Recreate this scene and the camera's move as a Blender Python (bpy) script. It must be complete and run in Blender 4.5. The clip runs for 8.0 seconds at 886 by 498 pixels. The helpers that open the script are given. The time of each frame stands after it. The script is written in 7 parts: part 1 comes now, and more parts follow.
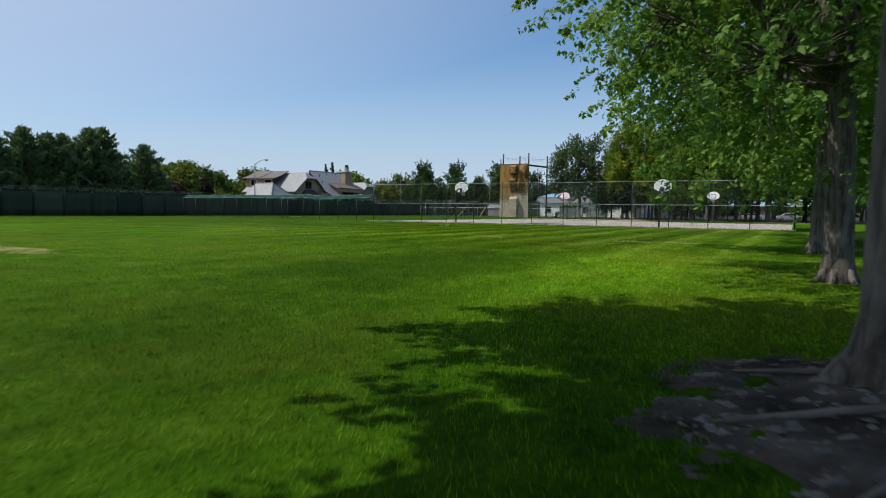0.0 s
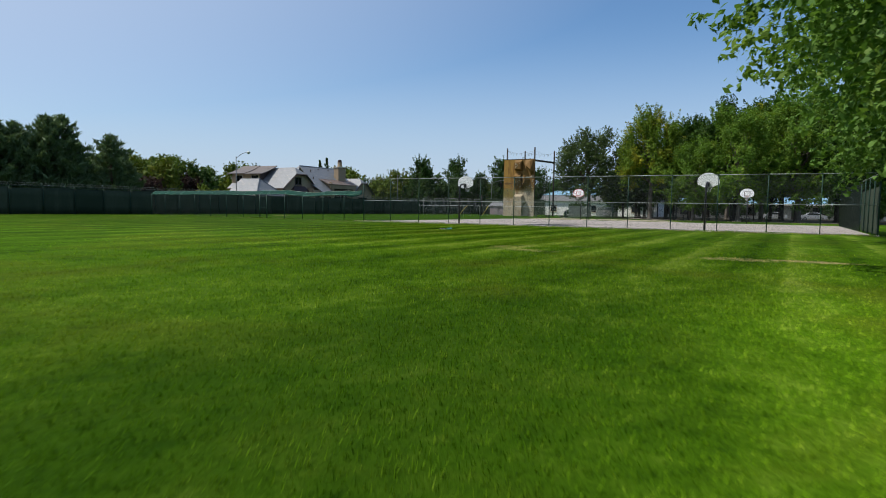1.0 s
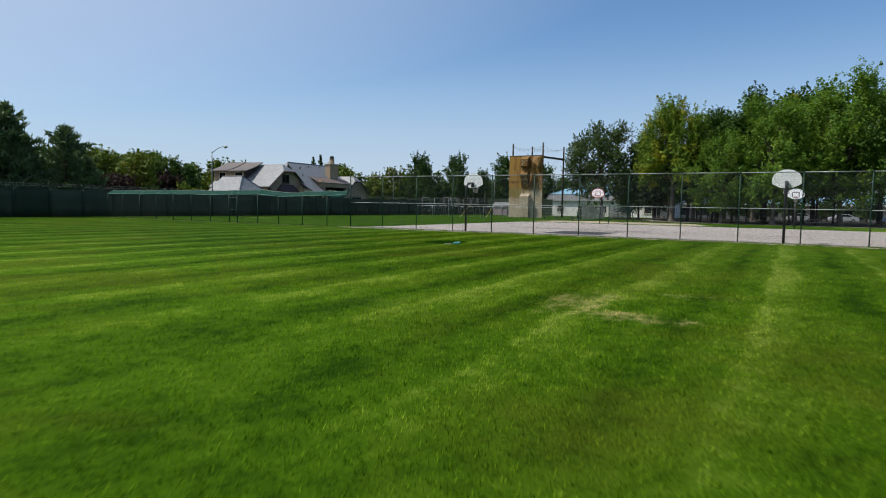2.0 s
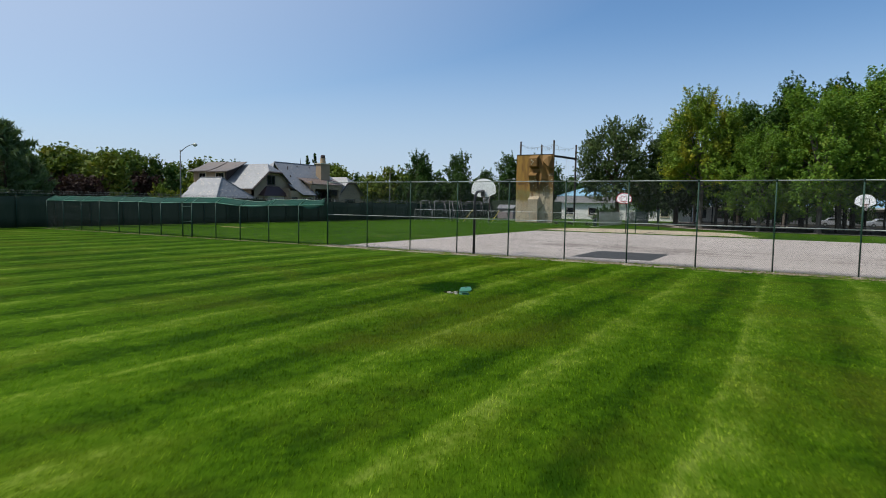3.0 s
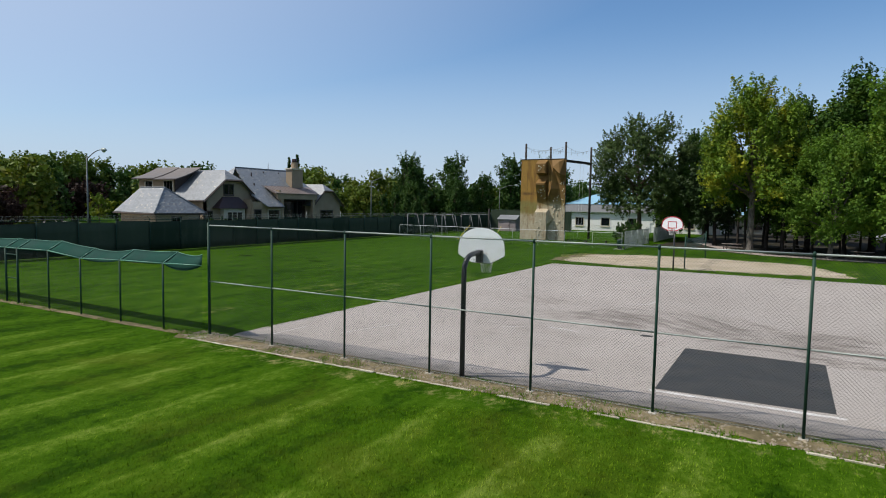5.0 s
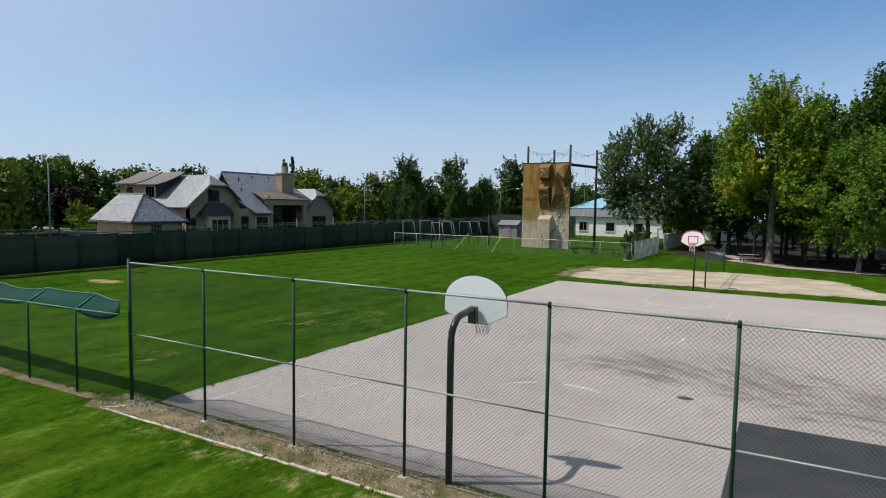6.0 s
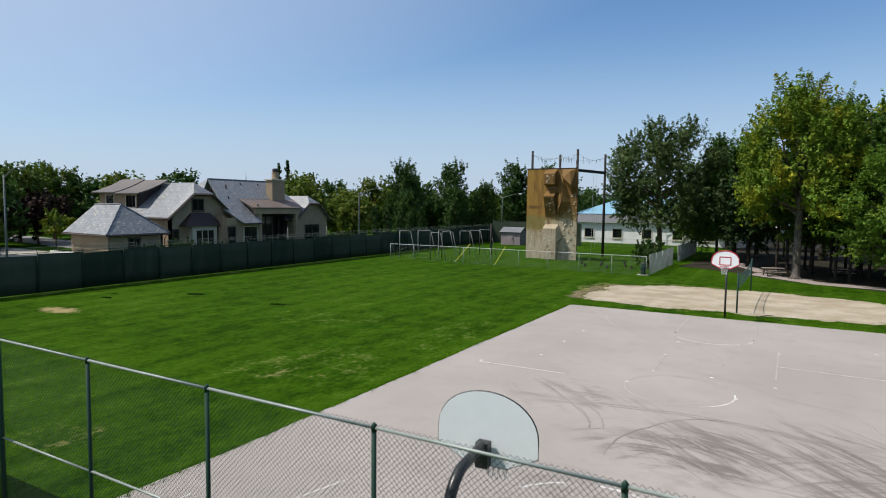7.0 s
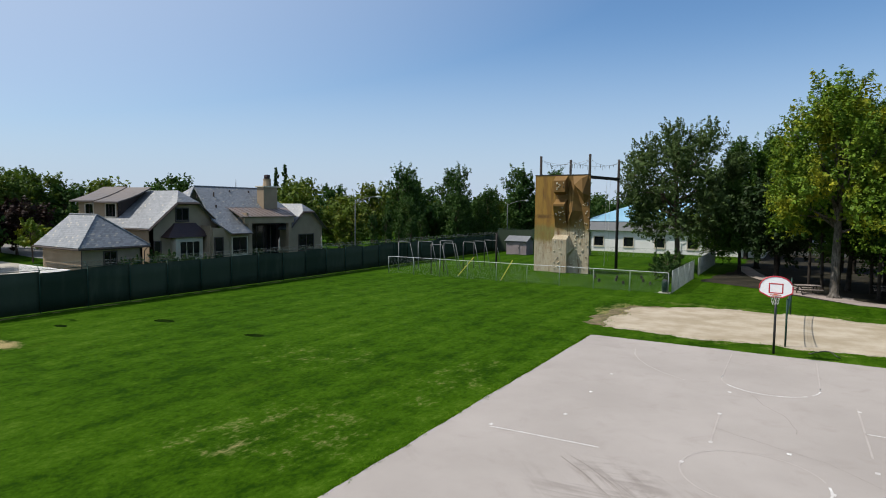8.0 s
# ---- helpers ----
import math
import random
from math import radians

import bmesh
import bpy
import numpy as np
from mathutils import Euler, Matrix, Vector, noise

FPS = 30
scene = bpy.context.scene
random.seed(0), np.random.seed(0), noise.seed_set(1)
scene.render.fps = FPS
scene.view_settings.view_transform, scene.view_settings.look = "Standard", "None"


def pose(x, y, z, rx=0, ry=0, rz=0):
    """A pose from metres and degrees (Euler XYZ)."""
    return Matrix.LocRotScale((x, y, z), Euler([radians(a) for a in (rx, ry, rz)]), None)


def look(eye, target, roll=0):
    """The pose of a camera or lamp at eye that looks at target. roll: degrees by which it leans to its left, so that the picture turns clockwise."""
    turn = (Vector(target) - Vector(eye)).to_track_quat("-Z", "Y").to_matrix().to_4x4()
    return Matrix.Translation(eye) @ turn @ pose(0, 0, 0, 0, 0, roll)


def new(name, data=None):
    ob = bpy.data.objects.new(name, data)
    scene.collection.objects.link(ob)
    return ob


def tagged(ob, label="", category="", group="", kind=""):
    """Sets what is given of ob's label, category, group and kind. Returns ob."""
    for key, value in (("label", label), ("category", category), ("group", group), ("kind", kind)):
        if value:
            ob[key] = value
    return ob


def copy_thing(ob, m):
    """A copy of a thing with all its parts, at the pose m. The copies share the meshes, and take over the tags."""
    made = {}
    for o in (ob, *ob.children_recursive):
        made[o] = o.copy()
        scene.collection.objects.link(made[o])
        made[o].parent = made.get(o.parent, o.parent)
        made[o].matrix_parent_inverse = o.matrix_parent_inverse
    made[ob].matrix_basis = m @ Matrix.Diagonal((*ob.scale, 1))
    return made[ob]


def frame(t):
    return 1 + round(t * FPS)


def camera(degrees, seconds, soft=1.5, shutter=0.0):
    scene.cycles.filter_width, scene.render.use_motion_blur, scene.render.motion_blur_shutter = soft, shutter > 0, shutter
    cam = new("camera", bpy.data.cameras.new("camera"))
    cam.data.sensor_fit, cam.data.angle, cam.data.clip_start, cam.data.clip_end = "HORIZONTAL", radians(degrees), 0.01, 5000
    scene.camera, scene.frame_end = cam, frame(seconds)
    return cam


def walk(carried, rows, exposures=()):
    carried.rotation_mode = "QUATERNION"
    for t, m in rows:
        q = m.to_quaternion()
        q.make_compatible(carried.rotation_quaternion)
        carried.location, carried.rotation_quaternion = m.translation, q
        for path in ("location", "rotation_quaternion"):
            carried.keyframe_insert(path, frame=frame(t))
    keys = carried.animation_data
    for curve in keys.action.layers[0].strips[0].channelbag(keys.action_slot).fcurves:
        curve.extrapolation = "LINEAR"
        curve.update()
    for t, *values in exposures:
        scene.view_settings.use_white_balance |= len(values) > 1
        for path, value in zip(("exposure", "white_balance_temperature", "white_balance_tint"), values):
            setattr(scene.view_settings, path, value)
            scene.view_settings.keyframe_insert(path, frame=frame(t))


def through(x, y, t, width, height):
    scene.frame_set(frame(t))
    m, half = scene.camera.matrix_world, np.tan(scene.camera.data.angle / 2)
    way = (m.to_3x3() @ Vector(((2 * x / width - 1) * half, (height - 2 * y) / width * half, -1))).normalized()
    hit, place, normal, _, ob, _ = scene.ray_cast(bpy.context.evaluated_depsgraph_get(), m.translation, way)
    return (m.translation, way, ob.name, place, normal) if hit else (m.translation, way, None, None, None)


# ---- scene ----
cam = camera(72.0, 8.0, soft=1.0, shutter=0.15)
PATH = [
    (0, (37.248, -50.313, 1.136), (36.250, -48.584, 1.010), 0.75),
    (0.5, (35.271, -46.910, 1.145), (34.275, -45.180, 1.014), 0.8),
    (1, (32.931, -43.257, 1.216), (31.938, -41.526, 1.083), 0.9),
    (2.5, (25.824, -31.611, 1.991), (24.837, -29.878, 1.849), 1.0),
    (3, (23.475, -27.507, 2.465), (22.486, -25.775, 2.321), 1.0),
    (3.5, (21.176, -23.246, 3.000), (20.187, -21.514, 2.853), 1.0),
    (4, (19.277, -19.177, 3.620), (18.287, -17.446, 3.469), 1.0),
    (4.5, (17.823, -16.109, 4.112), (16.838, -14.374, 3.963), 1.0),
    (6, (14.866, -9.645, 5.318), (13.879, -7.912, 5.169), 0.9),
    (6.5, (13.801, -7.615, 5.796), (12.814, -5.882, 5.647), 0.8),
    (7, (12.663, -5.597, 6.248), (11.675, -3.864, 6.101), 0.65),
    (7.5, (11.469, -3.476, 6.610), (10.479, -1.745, 6.467), 0.65),
    (8, (10.257, -1.249, 6.940), (9.261, 0.480, 6.802), 0.6),
]
walk(cam, [(t, look(eye, target, roll)) for t, eye, target, roll in PATH])

# ---- daylight: one sun, clear sky ----
SUN = Vector((-0.60, -0.36, 1.0)).normalized()
world = bpy.data.worlds.new("sky")
scene.world = world
world.use_nodes = True
wn = world.node_tree.nodes
sky = wn.new("ShaderNodeTexSky")
sky.sky_type, sky.sun_disc = "NISHITA", False
sky.sun_elevation = math.asin(SUN.z)
sky.sun_rotation = math.atan2(SUN.x, SUN.y)
sky.altitude, sky.air_density, sky.dust_density, sky.ozone_density = 200, 1.1, 0.5, 1.3
air = wn.new("ShaderNodeMix")
air.data_type, air.blend_type = "RGBA", "MULTIPLY"
air.inputs[0].default_value, air.inputs[7].default_value = 1.0, (0.73, 0.96, 1.17, 1)
world.node_tree.links.new(sky.outputs[0], air.inputs[6])
# pale haze that thickens towards the horizon and towards the sun
wl = world.node_tree.links
way = wn.new("ShaderNodeTexCoord").outputs["Generated"]
rise = wn.new("ShaderNodeSeparateXYZ")
wl.new(way, rise.inputs[0])
low_air = wn.new("ShaderNodeMapRange")
low_air.interpolation_type = "SMOOTHSTEP"
for key, value in (("From Min", -0.04), ("From Max", 0.30), ("To Min", 0.9), ("To Max", 0.0)):
    low_air.inputs[key].default_value = value
wl.new(rise.outputs[2], low_air.inputs["Value"])
sunward = wn.new("ShaderNodeVectorMath")
sunward.operation = "DOT_PRODUCT"
sunward.inputs[1].default_value = SUN
wl.new(way, sunward.inputs[0])
glare = wn.new("ShaderNodeMapRange")
for key, value in (("From Min", 0.1), ("From Max", 0.65), ("To Min", 0.0), ("To Max", 0.92)):
    glare.inputs[key].default_value = value
wl.new(sunward.outputs["Value"], glare.inputs["Value"])
thick = wn.new("ShaderNodeMath")
thick.operation = "MAXIMUM"
wl.new(low_air.outputs[0], thick.inputs[0])
wl.new(glare.outputs[0], thick.inputs[1])
haze = wn.new("ShaderNodeMix")
haze.data_type = "RGBA"
haze.inputs[7].default_value = (4.75, 5.65, 7.25, 1)
wl.new(thick.outputs[0], haze.inputs[0])
wl.new(air.outputs[2], haze.inputs[6])
wl.new(haze.outputs[2], wn["Background"].inputs[0])
wn["Background"].inputs[1].default_value = 0.108
lamp = bpy.data.lights.new("sun", "SUN")
lamp.energy, lamp.angle, lamp.color = 4.6, radians(0.53), (1.0, 0.95, 0.865)
sun = new("sun", lamp)
sun.matrix_world = look(SUN * 100, (0, 0, 0))
scene.view_settings.exposure = 0.0

# ---- building blocks ----
rnd = random.Random(7)


class Geo:
    """A mesh in the making: points and faces."""

    def __init__(self):
        self.v, self.f = [], []

    def add(self, pts, faces):
        n = len(self.v)
        self.v += [tuple(p) for p in pts]
        self.f += [tuple(n + i for i in f) for f in faces]
        return self

    def box(self, x0, x1, y0, y1, z0, z1):
        p = [(x, y, z) for z in (z0, z1) for y in (y0, y1) for x in (x0, x1)]
        return self.add(p, [(0, 2, 3, 1), (4, 5, 7, 6), (0, 1, 5, 4), (2, 6, 7, 3), (0, 4, 6, 2), (1, 3, 7, 5)])

    def hull6(self, bottom, top):
        """A block between two four-cornered rings, both counter-clockwise from above."""
        return self.add(list(bottom) + list(top), [(3, 2, 1, 0), (4, 5, 6, 7)] + [(i, (i + 1) % 4, 4 + (i + 1) % 4, 4 + i) for i in range(4)])

    def prism(self, poly, thick):
        """A flat polygon thickened along the vector thick."""
        n, t = len(poly), Vector(thick)
        a = [Vector(p) for p in poly]
        b = [p + t for p in a]
        return self.add(a + b, [tuple(range(n - 1, -1, -1)), tuple(range(n, 2 * n))] + [(i, (i + 1) % n, n + (i + 1) % n, n + i) for i in range(n)])

    def tube(self, pts, radii, sides=8, caps=True):
        pts = [Vector(p) for p in pts]
        if not hasattr(radii, "__len__"):
            radii = [radii] * len(pts)
        ring, n = [], len(pts)
        for i, p in enumerate(pts):
            d = (pts[min(i + 1, n - 1)] - pts[max(i - 1, 0)]).normalized()
            side = d.cross(Vector((0, 0, 1)) if abs(d.z) < 0.95 else Vector((1, 0, 0))).normalized()
            up = side.cross(d)
            for k in range(sides):
                a = 2 * math.pi * k / sides
                ring.append(p + (side * math.cos(a) + up * math.sin(a)) * radii[i])
        faces = [(i * sides + k, i * sides + (k + 1) % sides, (i + 1) * sides + (k + 1) % sides, (i + 1) * sides + k) for i in range(n - 1) for k in range(sides)]
        if caps:
            faces += [tuple(range(sides - 1, -1, -1)), tuple((n - 1) * sides + k for k in range(sides))]
        return self.add(ring, faces)

    def rod(self, a, b, r, sides=8):
        return self.tube([a, b], r, sides)

    def mesh(self, name, smooth=False):
        me = bpy.data.meshes.new(name)
        me.from_pydata(self.v, [], self.f)
        me.validate()
        if smooth:
            me.polygons.foreach_set("use_smooth", [True] * len(me.polygons))
        return me

    def ob(self, name, material, parent=None, label="", smooth=False, bevel=0.0):
        me = self.mesh(name, smooth)
        if bevel:
            bm = bmesh.new()
            bm.from_mesh(me)
            bmesh.ops.recalc_face_normals(bm, faces=bm.faces)
            bmesh.ops.bevel(bm, geom=[e for e in bm.edges if len(e.link_faces) == 2 and e.calc_face_angle(0) > 0.5], offset=bevel, segments=2, affect="EDGES", profile=0.6)
            bm.to_mesh(me)
            bm.free()
        return put(name, me, material, parent, label)


def put(name, me, material, parent=None, label=""):
    if material is not None and not me.materials:
        me.materials.append(material)
    ob = new(name, me)
    ob.parent = parent
    if label:
        ob["label"] = label
    return ob


def thing(name, label, category, at=(0, 0, 0), turn=0.0, group="", kind=""):
    e = new(name)
    e.empty_display_size = 0.3
    e.matrix_basis = pose(*at, 0, 0, turn)
    return tagged(e, label, category, group, kind)


def arc(c, r, a0, a1, n, plane="xz"):
    out = []
    for i in range(n + 1):
        a = radians(a0 + (a1 - a0) * i / n)
        u, w = r * math.cos(a), r * math.sin(a)
        out.append((c[0] + u, c[1], c[2] + w) if plane == "xz" else (c[0], c[1] + u, c[2] + w) if plane == "yz" else (c[0] + u, c[1] + w, c[2]))
    return out


# ---- materials ----
class Nodes:
    def __init__(self, name):
        self.m = bpy.data.materials.new(name)
        self.m.use_nodes = True
        self.t = self.m.node_tree
        self.n = self.t.nodes
        self.b = self.n["Principled BSDF"]

    def link(self, a, b):
        self.t.links.new(a, b)

    def node(self, kind, **kw):
        x = self.n.new(kind)
        for k, v in kw.items():
            if k in x.inputs:
                x.inputs[k].default_value = v
        return x

    def put_in(self, sock, v):
        if hasattr(v, "links"):
            self.link(v, sock)
        else:
            sock.default_value = v if not isinstance(v, tuple) or len(v) == 4 or sock.type == "VECTOR" else (*v, 1)

    def place(self):
        return self.n.new("ShaderNodeNewGeometry").outputs["Position"]

    def local(self):
        return self.n.new("ShaderNodeTexCoord").outputs["Object"]

    def scaled(self, vec, s):
        x = self.n.new("ShaderNodeMapping")
        x.inputs["Scale"].default_value = s if isinstance(s, tuple) else (s, s, s)
        self.link(vec, x.inputs["Vector"])
        return x.outputs[0]

    def noise(self, vec, scale, detail=4.0, rough=0.55, dist=0.0):
        x = self.node("ShaderNodeTexNoise", Scale=scale, Detail=detail, Roughness=rough, Distortion=dist)
        self.link(vec, x.inputs["Vector"])
        return x.outputs["Fac"]

    def ramp(self, fac, lo, hi, a=0.0, b=1.0):
        x = self.n.new("ShaderNodeMapRange")
        x.interpolation_type = "SMOOTHSTEP"
        self.link(fac, x.inputs["Value"])
        for k, v in (("From Min", lo), ("From Max", hi), ("To Min", a), ("To Max", b)):
            x.inputs[k].default_value = v
        return x.outputs[0]

    def math(self, op, a, b=0.0, clamp=False):
        x = self.n.new("ShaderNodeMath")
        x.operation, x.use_clamp = op, clamp
        self.put_in(x.inputs[0], a)
        self.put_in(x.inputs[1], b)
        return x.outputs[0]

    def mix(self, fac, a, b, how="MIX"):
        x = self.n.new("ShaderNodeMix")
        x.data_type, x.blend_type = "RGBA", how
        self.put_in(x.inputs[0], fac)
        self.put_in(x.inputs[6], a)
        self.put_in(x.inputs[7], b)
        return x.outputs[2]

    def bump(self, height, strength, distance=0.01):
        x = self.node("ShaderNodeBump", Strength=strength, Distance=distance)
        self.link(height, x.inputs["Height"])
        self.link(x.outputs[0], self.b.inputs["Normal"])

    def finish(self, colour=None, rough=None, metal=0.0, spec=0.5):
        if colour is not None:
            self.put_in(self.b.inputs["Base Color"], colour)
        if rough is not None:
            self.put_in(self.b.inputs["Roughness"], rough)
        self.b.inputs["Metallic"].default_value = metal
        self.b.inputs["Specular IOR Level"].default_value = spec
        return self.m


def surface(name, a, b, big=0.7, fine=30.0, rough=0.7, metal=0.0, bump=0.25, dark=0.75, spec=0.4):
    """A worn surface: two tones in broad patches, fine grain, slight relief."""
    k = Nodes(name)
    p = k.place()
    broad = k.ramp(k.noise(p, big, 5, 0.6), 0.3, 0.7)
    grain = k.noise(p, fine, 3, 0.6)
    c = k.mix(broad, a, b)
    c = k.mix(k.ramp(grain, 0.35, 0.75, 0.0, 0.35), c, tuple(x * dark for x in a))
    k.bump(grain, bump)
    return k.finish(c, k.ramp(broad, 0, 1, rough - 0.08, rough + 0.08), metal, spec)


def leafy(name, cols, through=0.35, rough=0.55, yellowing=0.0):
    """Leaves: tone differs from leaf to leaf and from clump to clump; some light passes."""
    k = Nodes(name)
    g = k.n.new("ShaderNodeNewGeometry")
    info = k.n.new("ShaderNodeObjectInfo")
    c = k.mix(g.outputs["Random Per Island"], cols[0], cols[1])
    patch = k.ramp(k.noise(g.outputs["Position"], 0.45, 3, 0.6), 0.5 - yellowing, 0.72 - yellowing)
    c = k.mix(k.math("MULTIPLY", patch, 0.75), c, cols[2])
    c = k.mix(k.math("MULTIPLY", info.outputs["Random"], 0.35), c, cols[3])
    k.finish(c, rough, 0, 0.12)
    tr = k.n.new("ShaderNodeBsdfTranslucent")
    k.link(k.mix(1.0, c, (1.0, 1.0, 0.55), "MULTIPLY"), tr.inputs[0])
    mx = k.n.new("ShaderNodeMixShader")
    mx.inputs[0].default_value = through
    k.link(k.b.outputs[0], mx.inputs[1])
    k.link(tr.outputs[0], mx.inputs[2])
    k.link(mx.outputs[0], k.n["Material Output"].inputs[0])
    return k.m


def lawn_tone(k, p, fine):
    """The lawn's colour: mowing bands along y in front of the fence, mottling, straw, dry spots and brightness by
    place.
    """
    s = k.n.new("ShaderNodeSeparateXYZ")
    k.link(p, s.inputs[0])
    x, y = s.outputs[0], s.outputs[1]
    wob = k.math("MULTIPLY", k.math("SUBTRACT", k.noise(p, 0.3, 3), 0.5), 0.7)
    ph = k.math("MULTIPLY", k.math("SUBTRACT", k.math("ADD", x, wob), 18.0), 2 * math.pi / 2.53)
    band = k.math("ADD", k.math("COSINE", ph), k.math("MULTIPLY", k.math("COSINE", k.math("MULTIPLY", ph, 3.0)), 0.45))
    edge = k.math("POWER", k.math("MAXIMUM", k.math("COSINE", k.math("ADD", ph, 0.7)), 0.0), 22.0)
    band = k.math("ADD", band, k.math("MULTIPLY", edge, 1.5))
    mow = k.math("MULTIPLY", band, k.math("MULTIPLY", k.ramp(y, -4.0, -0.6, 1.0, 0.3), k.math("MULTIPLY", k.ramp(y, -38.0, -24.0, 0.12, 1.0), k.ramp(k.noise(k.scaled(p, (1.0, 0.35, 1)), 0.8, 4, 0.7), 0.3, 0.7, 0.55, 1.45))))
    broad = k.noise(p, 0.10, 4, 0.6)
    mid = k.noise(k.scaled(p, (1.25, 0.8, 1)), 1.0, 6, 0.72)
    small = k.noise(k.scaled(p, (1.2, 0.8, 1)), 5.0, 4, 0.7)
    v = k.math("ADD", k.math("MULTIPLY", mow, 0.135), k.math("MULTIPLY", k.math("SUBTRACT", broad, 0.14), 0.63))
    v = k.math("ADD", v, k.math("MULTIPLY", k.math("SUBTRACT", mid, 0.13), 1.02))
    v = k.math("ADD", v, k.ramp(x, 15.0, 33.0, 0.0, 0.08))
    v = k.math("ADD", v, k.math("MULTIPLY", k.math("SUBTRACT", small, 0.14), 0.80))
    v = k.math("ADD", v, k.math("MULTIPLY", fine, 0.36))
    c = k.mix(k.ramp(v, 0.80, 1.16), (0.0115, 0.036, 0.0010), (0.0365, 0.086, 0.0024))
    c = k.mix(k.ramp(v, 1.10, 1.46), c, (0.077, 0.140, 0.010))
    c = k.mix(k.ramp(k.math("MULTIPLY", k.noise(p, 0.22, 5, 0.7, 0.6), k.ramp(y, -4.0, 0.0, 1.0, 0.8)), 0.45, 0.72, 0.0, 0.55), c, (0.062, 0.078, 0.007))
    c = k.mix(k.ramp(v, 1.30, 1.62, 0.0, 0.7), c, (0.142, 0.195, 0.034))
    c = k.mix(1.0, c, k.mix(k.ramp(k.math("ADD", x, k.math("MULTIPLY", k.math("SUBTRACT", broad, 0.5), 4.0)), 31.8, 34.2, 0.0, 1.0), k.mix(k.ramp(y, -4.0, 1.0), (1.12, 1.04, 1.0), (1.0, 1.0, 1.0)), (1.42, 1.33, 1.2)), "MULTIPLY")
    # low-angle sheen put into the mid-field colour; paler ellipse by the dry corner
    pale = k.math("MULTIPLY", k.ramp(x, 14.0, 31.0, 1.0, 0.0), k.ramp(y, -34.0, -14.0, 1.0, 0.0))
    c = k.mix(pale, c, k.mix(1.0, c, (1.48, 1.46, 1.15), "MULTIPLY"))
    bx, by = k.math("DIVIDE", k.math("SUBTRACT", x, 33.6), 2.3), k.math("DIVIDE", k.math("SUBTRACT", y, -37.8), 5.0)
    paler = k.math("ADD", k.math("ADD", k.math("POWER", bx, 2.0), k.math("POWER", by, 2.0)), k.math("MULTIPLY", k.math("SUBTRACT", mid, 0.5), 1.6))
    c = k.mix(k.ramp(paler, 0.3, 1.5, 1.0, 0.0), c, k.mix(1.0, c, (1.42, 1.42, 1.35), "MULTIPLY"))
    # brightness put into the colour by place: darker south-east corner, then a darker ellipse
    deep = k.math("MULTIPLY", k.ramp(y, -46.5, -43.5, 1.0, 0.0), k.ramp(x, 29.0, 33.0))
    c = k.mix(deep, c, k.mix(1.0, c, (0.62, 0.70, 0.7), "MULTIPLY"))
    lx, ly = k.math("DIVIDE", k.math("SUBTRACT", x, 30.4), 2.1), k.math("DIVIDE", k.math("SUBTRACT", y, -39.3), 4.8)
    dark_spot = k.math("ADD", k.math("ADD", k.math("POWER", lx, 2.0), k.math("POWER", ly, 2.0)), k.math("MULTIPLY", k.math("SUBTRACT", mid, 0.5), 2.0))
    c = k.mix(k.ramp(dark_spot, 0.2, 1.7, 0.52, 0.0), c, (0.014, 0.045, 0.001))
    c = k.mix(1.0, c, (0.90, 0.94, 0.98), "MULTIPLY")
    # lush wet turf beside the valve box
    wx, wy = k.math("DIVIDE", k.math("SUBTRACT", x, 14.6), 1.0), k.math("DIVIDE", k.math("SUBTRACT", y, -11.55), 1.15)
    wet = k.math("ADD", k.math("ADD", k.math("POWER", wx, 2.0), k.math("POWER", wy, 2.0)), k.math("MULTIPLY", k.math("SUBTRACT", mid, 0.5), 3.0))
    c = k.mix(k.ramp(wet, 0.5, 1.5, 1.0, 0.0), c, (0.006, 0.026, 0.001))
    dry = None
    for cx, cy, rx, ry, amt in DRY:
        d = k.math("ADD", k.math("POWER", k.math("DIVIDE", k.math("SUBTRACT", x, cx), rx), 2.0), k.math("POWER", k.math("DIVIDE", k.math("SUBTRACT", y, cy), ry), 2.0))
        e = k.math("MULTIPLY", k.ramp(d, 0.0, 2.2, 1.0, 0.0), amt)
        dry = e if dry is None else k.math("MAXIMUM", dry, e)
    worn = k.ramp(k.math("ADD", dry, k.math("MULTIPLY", k.math("SUBTRACT", k.math("ADD", k.math("MULTIPLY", mid, 0.6), k.math("MULTIPLY", small, 0.4)), 0.5), 2.2)), 0.45, 1.0)
    return k.mix(k.math("MULTIPLY", worn, k.ramp(dry, 0.02, 0.2)), c, (0.33, 0.26, 0.125))


def grass_material():
    k = Nodes("lawn")
    p = k.place()
    fine = k.noise(k.scaled(p, (1, 0.7, 0.2)), 30.0, 3, 0.75)
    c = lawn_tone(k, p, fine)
    c = k.mix(k.ramp(fine, 0.25, 0.6, 0.5, 0.0), c, (0.010, 0.030, 0.001))
    k.bump(fine, 0.7, 0.03)
    return k.finish(c, 0.95, 0, 0.02)


